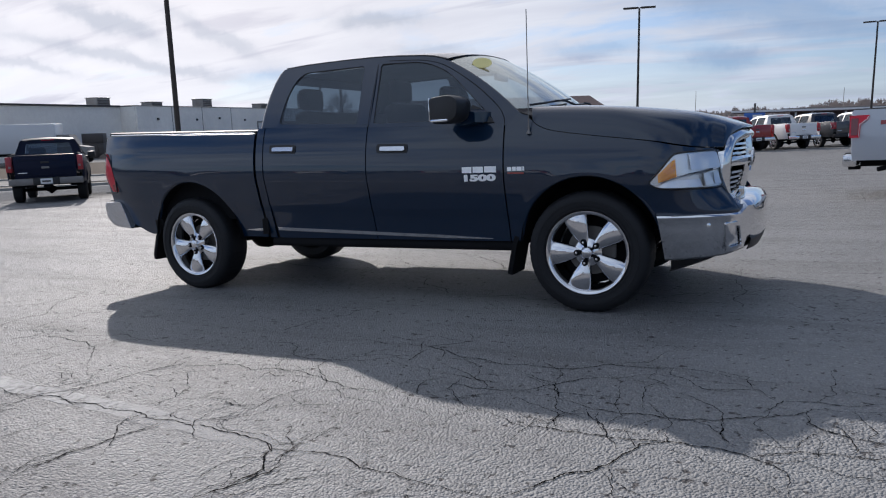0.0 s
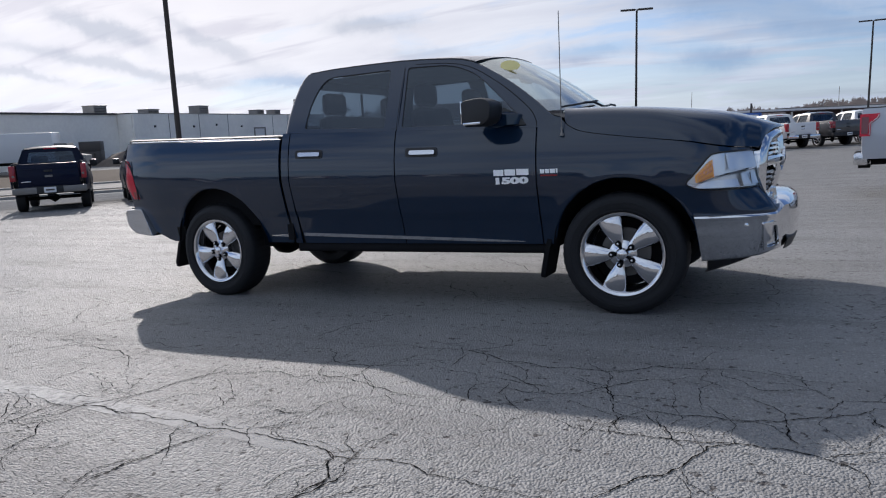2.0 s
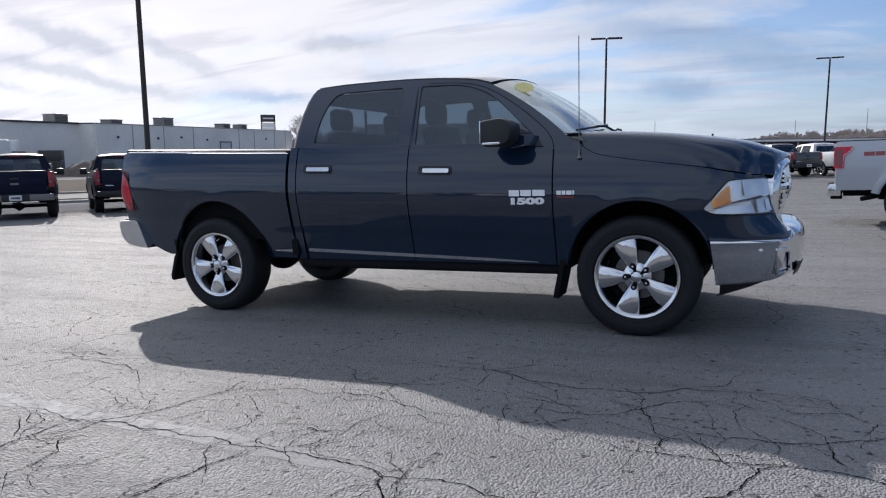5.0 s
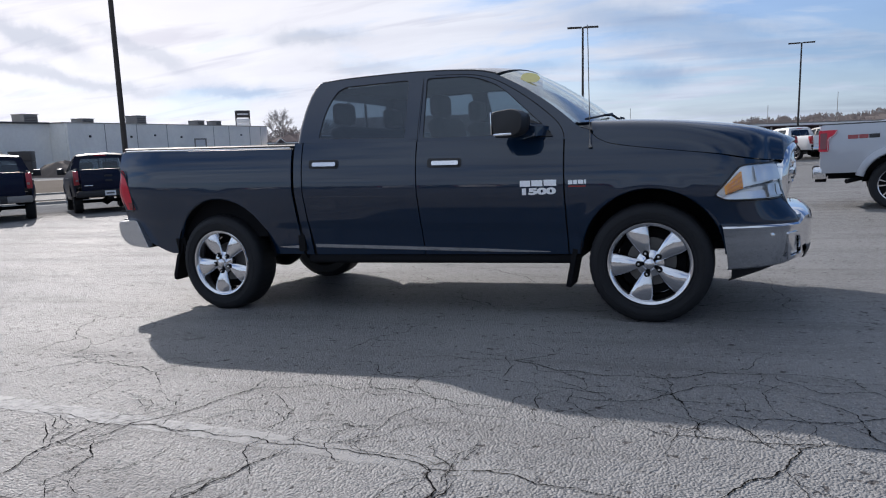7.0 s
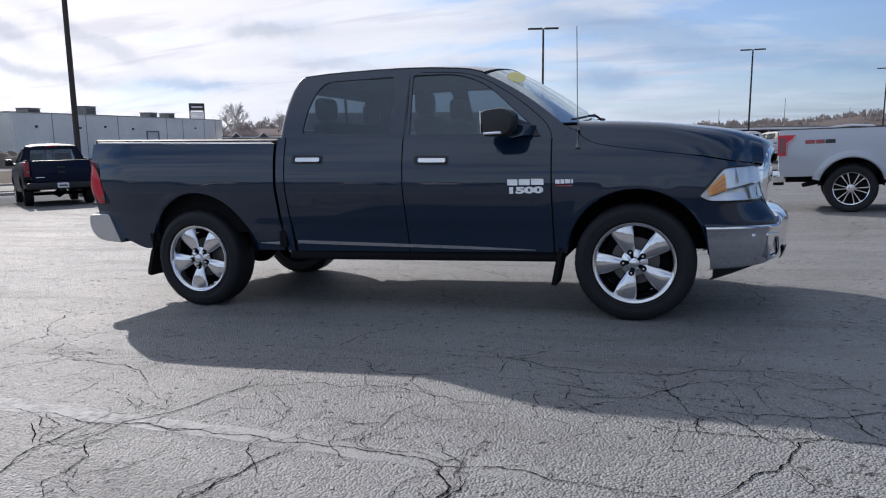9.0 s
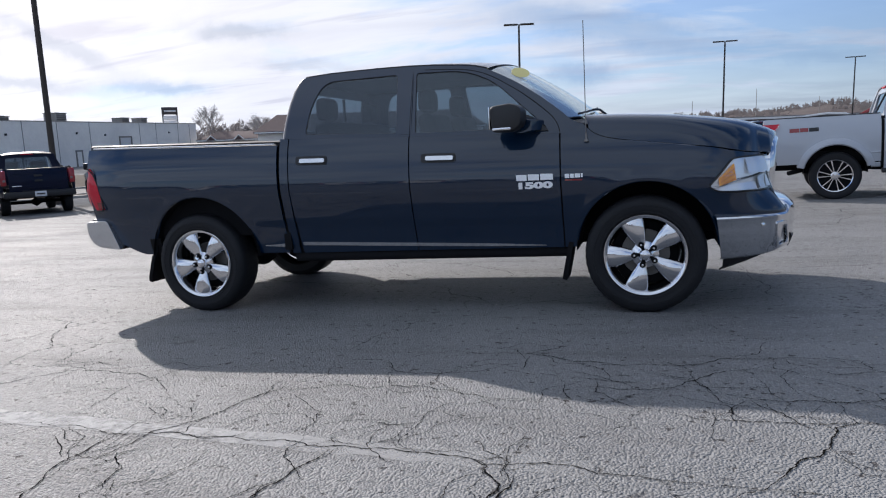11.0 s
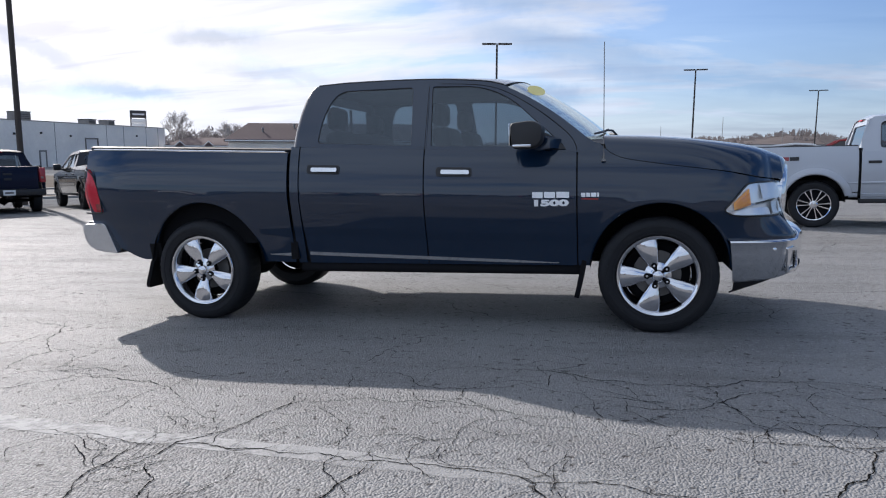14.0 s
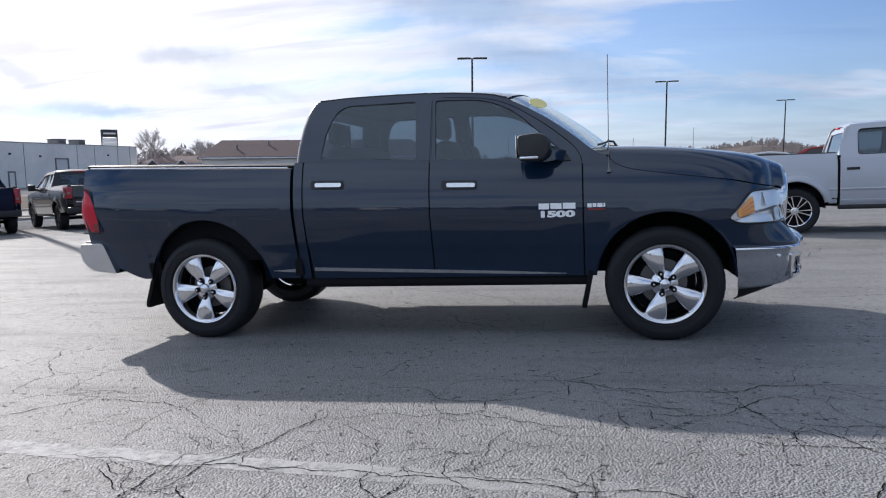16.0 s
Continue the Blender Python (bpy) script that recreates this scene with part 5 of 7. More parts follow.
    def shell(self, glass_mat):
        bays = lambda c: [c - 0.485 * math.cos(math.pi * i / 20) for i in range(21)]
        top = lambda x: 1.385 + self.lift - 0.012 * (x + 1.2)
        bed_x = steps(-1.20 + self.end, -0.49, 6) + bays(0.0) + [0.50, 0.66]
        self.pair("bed_side", lambda: self.panel(bed_x, lambda x: self.arch(x, 0.62 if self.lift else 0.56), top), self.paint, thick=0.02)
        self.pair("rear_door", lambda: self.panel(steps(0.705, 1.735, 8), lambda x: 0.50, lambda x: self.belt), self.paint, thick=0.015)
        self.pair("front_door", lambda: self.panel(steps(1.75, 2.93, 8), lambda x: 0.50, lambda x: self.belt), self.paint, thick=0.015)
        nose_top = lambda x: ease(x, [(2.9, 1.25), (3.6, 1.20), (4.3, 1.12), (4.6, 1.00)])
        self.pair("fender", lambda: self.panel(steps(2.945, 3.18, 3) + bays(self.base) + steps(4.18, 4.60, 5), lambda x: self.arch(x, 0.50), nose_top), self.paint, thick=0.015)
        rows = [[(x, q * (0.955 - (0.22 * ((x - 4.0) / 0.6) ** 2 if x > 4 else 0)), nose_top(x) + 0.13 * (1 - abs(q) ** 3) * (1 - max(0, (x - 3.9) / 0.75) ** 2)) for q in steps(-1, 1, 12)] for x in steps(2.95, 4.60, 10)]
        part("hood", sheet(rows), self.paint, self.t, thick=0.015)
        part("grille", box(4.57, 4.64, -0.66, 0.66, 0.70, 1.05, 0.02), self.chrome, self.t)
        part("front_bumper", box(4.50, 4.74, -0.92, 0.92, 0.42, 0.68, 0.05), self.chrome, self.t)
        b = self.belt
        up = [(0.69, b), (0.70, b + 0.2), (0.80, 1.82), (0.90, 1.885), (1.4, 1.905), (2.0, 1.885), (2.22, 1.83), (2.60, 1.60), (3.02, b), (2.4, b), (1.6, b)]
        rear = outline([(0.98, b + 0.06), (1.00, 1.80), (1.70, 1.81), (1.70, b + 0.06)], [0.05, 0.08, 0.03, 0.03], 4)
        front = outline([(1.80, b + 0.06), (1.80, 1.81), (2.16, 1.78), (2.80, b + 0.06)], [0.03, 0.03, 0.1, 0.05], 4)
        self.pair("cab_upper_side", lambda: filled([up, rear, front], self.lean), self.paint, thick=0.014, sharp=50)
        for loop, name in ((rear, "rear_side_window"), (front, "front_side_window")):
            self.pair(name, lambda: filled([loop], lambda x, z: self.lean(x, z) + Vector((0, 0.012, 0))), glass_mat, "dark tinted glass")
            self.pair("window_seal", lambda: tube([self.lean(p[0], p[1]) for p in loop], 0.010, 5, close=True), BLACK_PLASTIC)
        half = lambda x, z: -self.lean(x, z).y
        roof_rows = []
        for x in steps(0.80, 2.25, 12):
            z = ease(x, [(0.80, 1.825), (0.90, 1.885), (1.4, 1.905), (2.0, 1.885), (2.25, 1.82)])
            roof_rows.append([(x, q * half(x, z), z + 0.05 * (1 - abs(q) ** 3)) for q in steps(-1, 1, 12)])
        part("roof", sheet(roof_rows), self.paint, self.t, thick=0.012)
        part("windshield", sheet([[(3.08 - 0.84 * u + 0.12 * (1 - q * q), q * (0.86 - 0.14 * u), b + 0.02 + (0.53 - 0.02) * u + 0.05 * (1 - q * q) * u) for q in steps(-1, 1, 10)] for u in steps(0, 1, 5)]), glass_mat, self.t, "dark windshield")
        win = outline([(-0.66, b + 0.10), (-0.60, 1.76), (0.60, 1.76), (0.66, b + 0.10)], 0.06, 4)
        border = outline([(-0.93, 0.55), (-0.95, b), (-0.76, 1.86), (0.76, 1.86), (0.95, b), (0.93, 0.55)], 0.06, 4)
        place = lambda y, z: (0.70 + 0.24 * max(0, z - b), y, z)
        part("cab_back", filled([border, win], place), self.paint, self.t, thick=0.014)
        part("back_window", filled([win], lambda y, z: (0.71 + 0.24 * max(0, z - b), y, z)), glass_mat, self.t, "dark rear window")
        part("high_stop_lamp", box(0.80, 0.83, -0.18, 0.18, 1.845, 1.870, 0.006), RED_LENS, self.t, "red high stop lamp")
        part("interior", box(1.0, 2.7, -0.80, 0.80, 0.55, 1.28), UNDER, self.t)
        for y in (-0.40, 0.40):
            part("seat_back", box(1.72, 1.86, y - 0.24, y + 0.24, 1.2, 1.66, 0.05), GREY_CLOTH, self.t)
        part("bed_floor", box(-1.15 + self.end, 0.66, -0.86, 0.86, 0.64, 0.82), UNDER, self.t)
        self.pair("bed_rail", lambda: tube([(x, self.y(x, 1.37) + 0.035, top(x) + 0.004) for x in steps(-1.18 + self.end, 0.65, 8)], 0.020, 6), BLACK_PLASTIC, "black bed rail")
        part("chassis", box(-1.0, 4.4, -0.46, -0.36, 0.50, 0.62, 0, box(-1.0, 4.4, 0.36, 0.46, 0.50, 0.62, 0, box(0.9, 4.3, -0.7, 0.7, 0.46, 0.62))), UNDER, self.t)
        part("axle", moved(turned([(0.0, -0.8), (0.05, -0.8), (0.05, -0.14), (0.15, 0.0), (0.05, 0.14), (0.05, 0.8), (0.0, 0.8)], 12), pose(0, 0, 0.36)), UNDER, self.t)
        self.pair("rocker", lambda: box(0.68, 3.0, -0.97, -0.86, 0.42, 0.505, 0.02), BLACK_PLASTIC)
        self.pair("wheel_liner", lambda: sheet([[(c + 0.49 * math.cos(t), y, 0.44 + 0.49 * math.sin(t)) for y in (-0.95, -0.60)] for c in (0.0,) for t in steps(0, math.pi, 14)]), UNDER)
        self.pair("front_liner", lambda: sheet([[(self.base + 0.49 * math.cos(t), y, 0.44 + 0.49 * math.sin(t)) for y in (-0.95, -0.60)] for t in steps(0, math.pi, 14)]), UNDER)
        self.pair("side_mirror", lambda: box(2.55, 2.70, -1.25, -1.02, 1.28, 1.50, 0.035), BLACK_PLASTIC, "black side mirror")
        self.pair("mirror_arm", lambda: box(2.60, 2.72, -1.04, -0.90, 1.29, 1.36, 0.02), BLACK_PLASTIC)
        for x in (0.80, 1.86):
            self.pair("door_handle", lambda: box(x, x + 0.20, self.y(x, 1.12) - 0.025, self.y(x, 1.12) + 0.01, 1.10, 1.145, 0.010), BLACK_PLASTIC)
        part("exhaust_pipe", tube([(1.2, -0.5, 0.46), (-0.3, -0.62, 0.56), (-0.55, -0.80, 0.50), (-0.72, -0.92, 0.47)], 0.038, 8), UNDER, self.t)

    def rear(self, tail, plate):
        decal_red = self.lift > 0
        e = self.end
        gate = part("tailgate", box(-1.235 + e, -1.18 + e, -0.78, 0.78, 0.62, 1.375 + self.lift, 0.02), self.paint, self.t)
        part("gate_fold", box(-1.245 + e, -1.23 + e, -0.70, 0.70, 1.22, 1.235, 0.004), self.paint, gate)
        part("gate_fold", box(-1.245 + e, -1.23 + e, -0.70, 0.70, 0.80, 0.815, 0.004), self.paint, gate)
        part("gate_handle", box(-1.250 + e, -1.232 + e, -0.11, 0.11, 1.13, 1.19, 0.01), BLACK_PLASTIC, gate)
        part("gate_emblem", box(-1.245 + e, -1.233 + e, -0.10, 0.10, 0.98, 1.04, 0.01), self.chrome, gate, "plain emblem")
        part("gate_marking", box(-1.243 + e, -1.233 + e, 0.46, 0.70, 0.86, 0.885, 0.003), CHROME, gate, "illegible chrome marking")
        low, high = (0.90, 1.34) if tail != "c" else (1.00, 1.33)
        hook = outline([(-1.245 + e, high), (-0.97 + e, high), (-0.99 + e, high - 0.07), (-1.09 + e, high - 0.15), (-1.10 + e, low - 0.02), (-1.245 + e, low - 0.02)], 0.015, 3)
        line = [(-0.985 + e, high - 0.018), (-1.0 + e, high - 0.065), (-1.105 + e, high - 0.145), (-1.112 + e, low)]
        lens = (lambda: box(-1.245 + e, -1.02 + e, self.y(-1.1, 1.1) - 0.012, -0.835, low, high, 0.02)) if tail != "c" else (lambda: loft([[(p[0], self.y(p[0], p[1]) - 0.030, p[1]) for p in hook], [(p[0], -0.79, p[1]) for p in hook]]))
        for ob in self.pair("tail_light", lens, RED_LENS if decal_red else DEEP_RED_LENS, "red tail light"):
            if tail == "c":
                side = -1 if ob.data.vertices[0].co.y > 0 else 1
                field = outline([(-1.222 + e, high - 0.045), (-1.120 + e, high - 0.045), (-1.128 + e, low + 0.02), (-1.222 + e, low + 0.02)], 0.018, 3)
                part("dark_lens_field", loft([[(x, side * (self.y(x, z) - d), z) for x, z in field] for d in (0.026, 0.036)]), DARK_LENS, ob, "darker red lens field")
                part("light_guide", tube([(x, side * (self.y(x, z) - 0.034), z) for x, z in line], 0.006, 6), WHITE_PAINT, ob, "pale light guide")
            sgn = 1 if ob.data.vertices[0].co.y > 0 else -1
            a = part("reverse_lens", box(-1.250 + e, -1.235 + e, min(sgn * 0.85, sgn * 0.92), max(sgn * 0.85, sgn * 0.92), low + 0.11, low + 0.17, 0.006), GREY_METAL, ob)
        bump = part("rear_bumper", box((-1.36 if tail != "c" else -1.335) + e, (-1.20 if tail != "c" else -1.13) + e, -0.95, 0.95, 0.52, 0.71, 0.03), self.chrome, self.t, "rear bumper")
        if self.chrome != BLACK_PLASTIC:
            part("bumper_centre", box(-1.366 + e, -1.352 + e, -0.34, 0.34, 0.51, 0.71, 0.006), BLACK_PLASTIC, bump)
        part("bumper_step", box(-1.345 + e, -1.22 + e, -0.45, 0.45, 0.715, 0.73, 0.004), BLACK_PLASTIC, bump)
        if plate:
            p = part("licence_plate", box(-1.372 + e, -1.358 + e, -0.155, 0.155, 0.54, 0.695, 0.004), WHITE_PAINT, bump, "white plate with a plain bar")
            part("plate_bar", box(-1.375 + e, -1.371 + e, -0.11, 0.11, 0.595, 0.64), GREY_PAINT, p)
        part("hitch", box(-1.33 + e, -1.15 + e, -0.09, 0.09, 0.43, 0.50, 0.01), UNDER, self.t)

    def wheel(self, x, far, spokes, rim):
        y = 0.855 if far else -0.855
        r = self.r
        w = part("wheel", turned([(r * 0.64, -0.112), (r * 0.675, -0.12), (r * 0.69, -0.112), (r * 0.62, -0.07), (r * 0.58, 0.10)], 36), rim, self.t, "alloy wheel with a black tyre", m=pose(x, y, r - 0.004, 0, 7, 180 if far else 0))
        part("tyre", turned([(r * 0.68, -0.115), (r * 0.80, -0.136), (r * 0.92, -0.130), (r * 0.985, -0.105), (r, -0.05), (r, 0.05), (r * 0.985, 0.105), (r * 0.80, 0.136), (r * 0.68, 0.11)], 48), RUBBER, w)
        part("wheel_back", turned([(0.0, -0.05), (r * 0.62, -0.05), (r * 0.62, -0.03), (0.0, -0.03)], 28), UNDER, w)
        part("hub_cap", turned([(0.0, -0.118), (r * 0.12, -0.116), (r * 0.17, -0.10), (r * 0.17, -0.05)], 18), rim, w)
        for i in range(spokes):
            a = 2 * math.pi * (i + 0.5) / spokes if spokes < 12 else math.pi / 3 * (i // 2) + (0.19 if i % 2 else -0.19)
            thin = 0.42 * r * 2 * math.pi / spokes * (0.26 if spokes < 12 else 0.19)
            b = loft([[(d * math.cos(a) - s * math.sin(a), yy, d * math.sin(a) + s * math.cos(a)) for s, yy in ((-k, -0.095), (-k * 0.6, -0.108), (k * 0.6, -0.108), (k, -0.095), (k, -0.07), (-k, -0.07))] for d, k in ((r * 0.12, thin * 0.7), (r * 0.40, thin * 0.8), (r * 0.65, thin * 1.25))])
            part("spoke", b, rim, w)

    def decal(self):
        """A red and black marking on the bed side, and the light lower crease."""
        for far in (False, True):
            for x0, w, mat in ((-0.70, 0.15, RED_PAINT), (-0.54, 0.13, RED_PAINT), (-0.40, 0.15, BLACK_PLASTIC)):
                bm = sheet([[(x, self.y(x, z) - 0.013, z) for z in steps(1.17, 1.235, 3)] for x in steps(x0, x0 + w, 3)])
                if far:
                    for v in bm.verts:
                        v.co.y = -v.co.y
                part("bed_marking", bm, mat, self.t, "plain red and black bed marking", thick=0.003)


ROW = "pickups in the row beyond"
Pickup("dark blue heavy-duty pickup with tall red tail lights", NAVY_PAINT, on_lot(-15.6, 9.2, -52), 8, chrome=GREY_METAL, group=ROW, belt=1.33, wheel_r=0.41)
Pickup("glossy navy pickup with a white plate and dark rear window", NAVY_PAINT, on_lot(-14.9, 12.5, -53), 6, chrome=False, group=ROW)
Pickup("dark grey pickup with black wheels and red tail lights", DARK_GREY_PAINT, on_lot(-13.0, 15.0, -53), 6, tail="c", rim=BLACK_PLASTIC, chrome=False, group=ROW, plate=False)
Pickup("silver pickup with machined wheels and red tail lights", SILVER_PAINT, on_lot(6.73, 9.40, 98), 12, tail="c", chrome=SATIN_CHROME, decal=True, end=0.12, lift=0.03)
FAR = "pickups in the far row"
Pickup("red pickup with chrome rear bumper parked far off", RED_PAINT, on_lot(1.9, 38.0, -36), 6, group=FAR)
Pickup("white pickup with black tail light surrounds parked far off", WHITE_PAINT, on_lot(4.1, 39.5, -36), 6, group=FAR)
Pickup("charcoal pickup with red tail lights parked far off", GREY_PAINT, on_lot(6.3, 41.1, -36), 6, tail="c", chrome=False, group=FAR)
Pickup("white pickup parked at the far end of the row", WHITE_PAINT, on_lot(8.6, 42.7, -36), 6, group=FAR)
Pickup("dark grey pickup parked at the far end of the row", DARK_GREY_PAINT, on_lot(10.9, 44.3, -36), 6, group=FAR)

# unseen row behind the camera, added to be reflected in the black flank
BEHIND = "vehicles in the row behind"
for x, y, turn, paint, label in ((-5.6, -24.0, 184, WHITE_PAINT, "white pickup out of view, added for reflections"), (-9.4, -24.5, 181, SILVER_PAINT, "silver pickup out of view, added for reflections"), (-17.0, -25.0, 186, WHITE_PAINT, "white pickup out of view, added for reflections"),
                                 (-25.0, -26.0, 183, WHITE_PAINT, "white pickup out of view, added for reflections"), (-29.0, -26.4, 179, GREY_PAINT, "charcoal pickup out of view, added for reflections"), (0.5, -23.2, 182, GREY_PAINT, "charcoal pickup out of view, added for reflections")):
    Pickup(label, paint, on_lot(x, y, turn), 6, group=BEHIND)


def sedan(label, paint, m, group):
    """A parked car: x forward, standing on its wheels."""
    t = thing("car", label, "car", m, group)
    side = [(-2.2, 0.55, 0.92), (-2.1, 0.35, 1.02), (-1.3, 0.30, 1.06), (0.0, 0.28, 1.02), (1.0, 0.28, 0.99), (1.9, 0.32, 0.86), (2.3, 0.45, 0.70)]
    def ring(x, z0, z1, half):
        return [(x, y * half, z) for y, z in ((-0.92, z0), (-1.0, z0 + 0.15), (-1.0, z1 - 0.18), (-0.90, z1), (0.90, z1), (1.0, z1 - 0.18), (1.0, z0 + 0.15), (0.92, z0))]
    part("body", loft([ring(x, a, b, 0.90 - 0.10 * (abs(x) / 2.3) ** 4) for x, a, b in side]), paint, t, sharp=60)
    part("greenhouse", loft([[(x, y * k, z) for y, z in ((-0.80, 1.0), (-0.80 + 0.22 * f, top), (0.80 - 0.22 * f, top), (0.80, 1.0))] for x, top, f, k in ((-1.75, 1.06, 0.0, 0.98), (-1.0, 1.38, 0.9, 1.0), (-0.3, 1.42, 1.0, 1.0), (0.3, 1.38, 0.9, 1.0), (1.15, 1.03, 0.0, 0.98))]), SIGN_DARK, t, "dark glass")
    part("roof", loft([[(x, y, z) for y, z in ((-0.60, top - 0.03), (-0.55, top + 0.015), (0.55, top + 0.015), (0.60, top - 0.03))] for x, top in ((-1.0, 1.385), (-0.3, 1.43), (0.28, 1.395))]), paint, t, sharp=60)
    for sgn in (-1, 1):
        part("pillar", tube([(-1.9, sgn * 0.80, 1.03), (-1.05, sgn * 0.60, 1.39), (-0.3, sgn * 0.585, 1.435), (0.35, sgn * 0.60, 1.385), (1.2, sgn * 0.80, 1.0)], 0.035, 6), paint, t)
        part("tail_light", box(-2.20, -2.05, min(sgn * 0.52, sgn * 0.84), max(sgn * 0.52, sgn * 0.84), 0.78, 0.90, 0.02), DEEP_RED_LENS, t, "red tail light")
        for x in (-1.35, 1.4):
            w = part("wheel", moved(turned([(0.0, -0.09), (0.20, -0.10), (0.23, -0.07), (0.23, 0.08), (0.0, 0.08)], 20), pose(x, sgn * 0.80, 0.33, 0, 0, 0 if sgn < 0 else 180)), GREY_METAL, t)
            part("tyre", moved(turned([(0.22, -0.09), (0.27, -0.11), (0.325, -0.08), (0.33, 0.0), (0.325, 0.08), (0.22, 0.10)], 24), pose(x, sgn * 0.80, 0.33, 0, 0, 0 if sgn < 0 else 180)), RUBBER, w)
    return t


CARS = "cars beyond the silver pickup"
sedan("white tall car parked beyond the silver pickup", WHITE_PAINT, on_lot(11.2, 29.5, 98) @ Matrix.Diagonal((1.1, 1.05, 1.32, 1)), CARS)
sedan("dark red tall car parked beyond the silver pickup", RED_PAINT, on_lot(14.2, 31.0, 98) @ Matrix.Diagonal((1.1, 1.05, 1.45, 1)), CARS)

# ---- lamps, buildings, road and woods round the lot ----
def lamp_post(x, y, h, turn):
    t = thing("street_lamp", "tall dark bronze parking lot lamp with two flat heads", "lamp post", Matrix.Translation((x, y, lot_height(x, y) - 0.02)) @ Matrix.Rotation(radians(turn), 4, "Z"), "parking lot lamps")
    part("foot", moved(turned([(0.0, 0.0), (0.30, 0.0), (0.30, 0.70), (0.0, 0.70)], 20), pose(0, 0, 0, 90)), CONCRETE, t, "round concrete foot")
    part("pole", loft([[(k * s, k * c, z) for s, c in ((-1, -1), (1, -1), (1, 1), (-1, 1))] for k, z in ((0.085, 0.68), (0.062, h))]), BRONZE_POLE, t)
    for sgn in (-1, 1):
        head = part("lamp_head", loft([[(sgn * x, yy, h + z) for yy, z in ((-0.17, 0.02), (-0.15, 0.09), (0.15, 0.09), (0.17, 0.02), (0.12, -0.01), (-0.12, -0.01))] for x in (0.10, 0.28, 0.95, 1.02)]), BRONZE_POLE, t)
        part("arm", box(min(sgn * 0.02, sgn * 0.12), max(sgn * 0.02, sgn * 0.12), -0.04, 0.04, h + 0.01, h + 0.07), BRONZE_POLE, head)
    return t


lamp_post(-5.2, 44.0, 9.45, 12)
lamp_post(9.6, 63.5, 9.3, -4)
lamp_post(26.0, 89.0, 9.2, -14)

pole = thing("utility_pole", "tall weathered brown pole beyond the lot", "pole", Matrix.Translation((-20.2, 18.6, lot_height(-20.2, 18.6))))
part("shaft", loft([[(k * math.cos(a), k * math.sin(a), z) for a in [math.pi * i / 6 for i in range(12)]] for k, z in ((0.128, -0.1), (0.112, 5.0), (0.10, 11.5))]), BROWN_POLE, pole)

# thin masts far behind the lot
for x, y, h in ((10.3, 130.0, 5.0), (20.8, 130.0, 6.6), (30.7, 130.0, 4.8), (-12.7, 130.0, 5.4), (-33.4, 130.0, 5.3)):
    mast = thing("mast", "thin grey pole far off", "pole", Matrix.Translation((x, y, lot_height(x, y))))
    part("shaft", rod((0, 0, 0), (0, 0, h + 2.0), 0.07, 0.04, 8), CONCRETE, mast)

# the warehouse
W0, W1 = Vector((-74.4, 61.8, 0)), Vector((-81.4, 114.0, 0))
ALONG = (W1 - W0).normalized()
INTO = Vector((-ALONG.y, ALONG.x, 0))
TOP, FOOT = 6.45, -1.60
HOUSE = Matrix.Translation((W0.x, W0.y, FOOT)) @ Matrix(((ALONG.x, INTO.x, 0, 0), (ALONG.y, INTO.y, 0, 0), (0, 0, 1, 0), (0, 0, 0, 1)))
LENGTH = (W1 - W0).length
warehouse = thing("warehouse", "long white block warehouse with dock doors and roof units", "building", HOUSE)
DOCK = [(27.8, 30.8, 1.4, 4.1), (5.0, 6.1, 0.0, 2.2), (17.0, 18.1, 0.0, 2.2)]
holes = [[(a, c), (b, c), (b, d), (a, d)] for a, b, c, d in DOCK if c > 0.5]
part("wall", filled([[(0, 0), (LENGTH, 0), (LENGTH, TOP), (0, TOP)]] + holes, lambda x, z: (x, 0, z)), WHITE_WALL, warehouse, thick=0.25)
part("wall", box(-0.1, 0.15, 0.13, 48, 0, TOP), WHITE_WALL, warehouse)
part("wall", box(LENGTH - 0.15, LENGTH + 0.1, 0.13, 48, 0, TOP), WHITE_WALL, warehouse)
part("wall", box(-0.1, LENGTH + 0.1, 48, 48.2, 0, TOP), WHITE_WALL, warehouse)
part("roof", box(0.15, LENGTH - 0.15, 0.13, 48, TOP - 0.6, TOP - 0.35), GREY_METAL, warehouse)
part("coping", box(-0.15, LENGTH + 0.15, -0.20, 0.20, TOP, TOP + 0.12, 0.02), CONCRETE, warehouse)
part("coping", box(-0.20, 0.20, 0.2, 48.2, TOP, TOP + 0.14, 0.02), SIGN_DARK, warehouse)
for a, b, c, d in DOCK:
    door = part("dock_door" if c > 0.5 else "wall_door", box(a, b, -0.10 if c > 0.5 else -0.17, -0.02 if c > 0.5 else -0.13, c, d), WHITE_PAINT if c > 0.5 else WHITE_WALL, warehouse)
    part("door_frame", filled([[(a - 0.22, c - 0.1), (b + 0.22, c - 0.1), (b + 0.22, d + 0.22), (a - 0.22, d + 0.22)], [(a, c), (b, c), (b, d), (a, d)]], lambda x, z: (x, -0.17, z)), GREY_METAL, door, thick=0.12)
for x in (6.8, 13.4, 20.5, 33.5, 38.5, 45.8, 50.0):
    part("wall_joint", box(x - 0.05, x + 0.05, -0.15, -0.125, 0, TOP), GREY_METAL, warehouse)
for x, z in ((3.8, 4.6), (12.0, 4.5), (17.4, 4.7), (24.0, 4.4), (42.5, 4.7)):
    part("wall_lamp", box(x - 0.14, x + 0.14, -0.34, -0.125, z, z + 0.30, 0.04), BLACK_PLASTIC, warehouse)
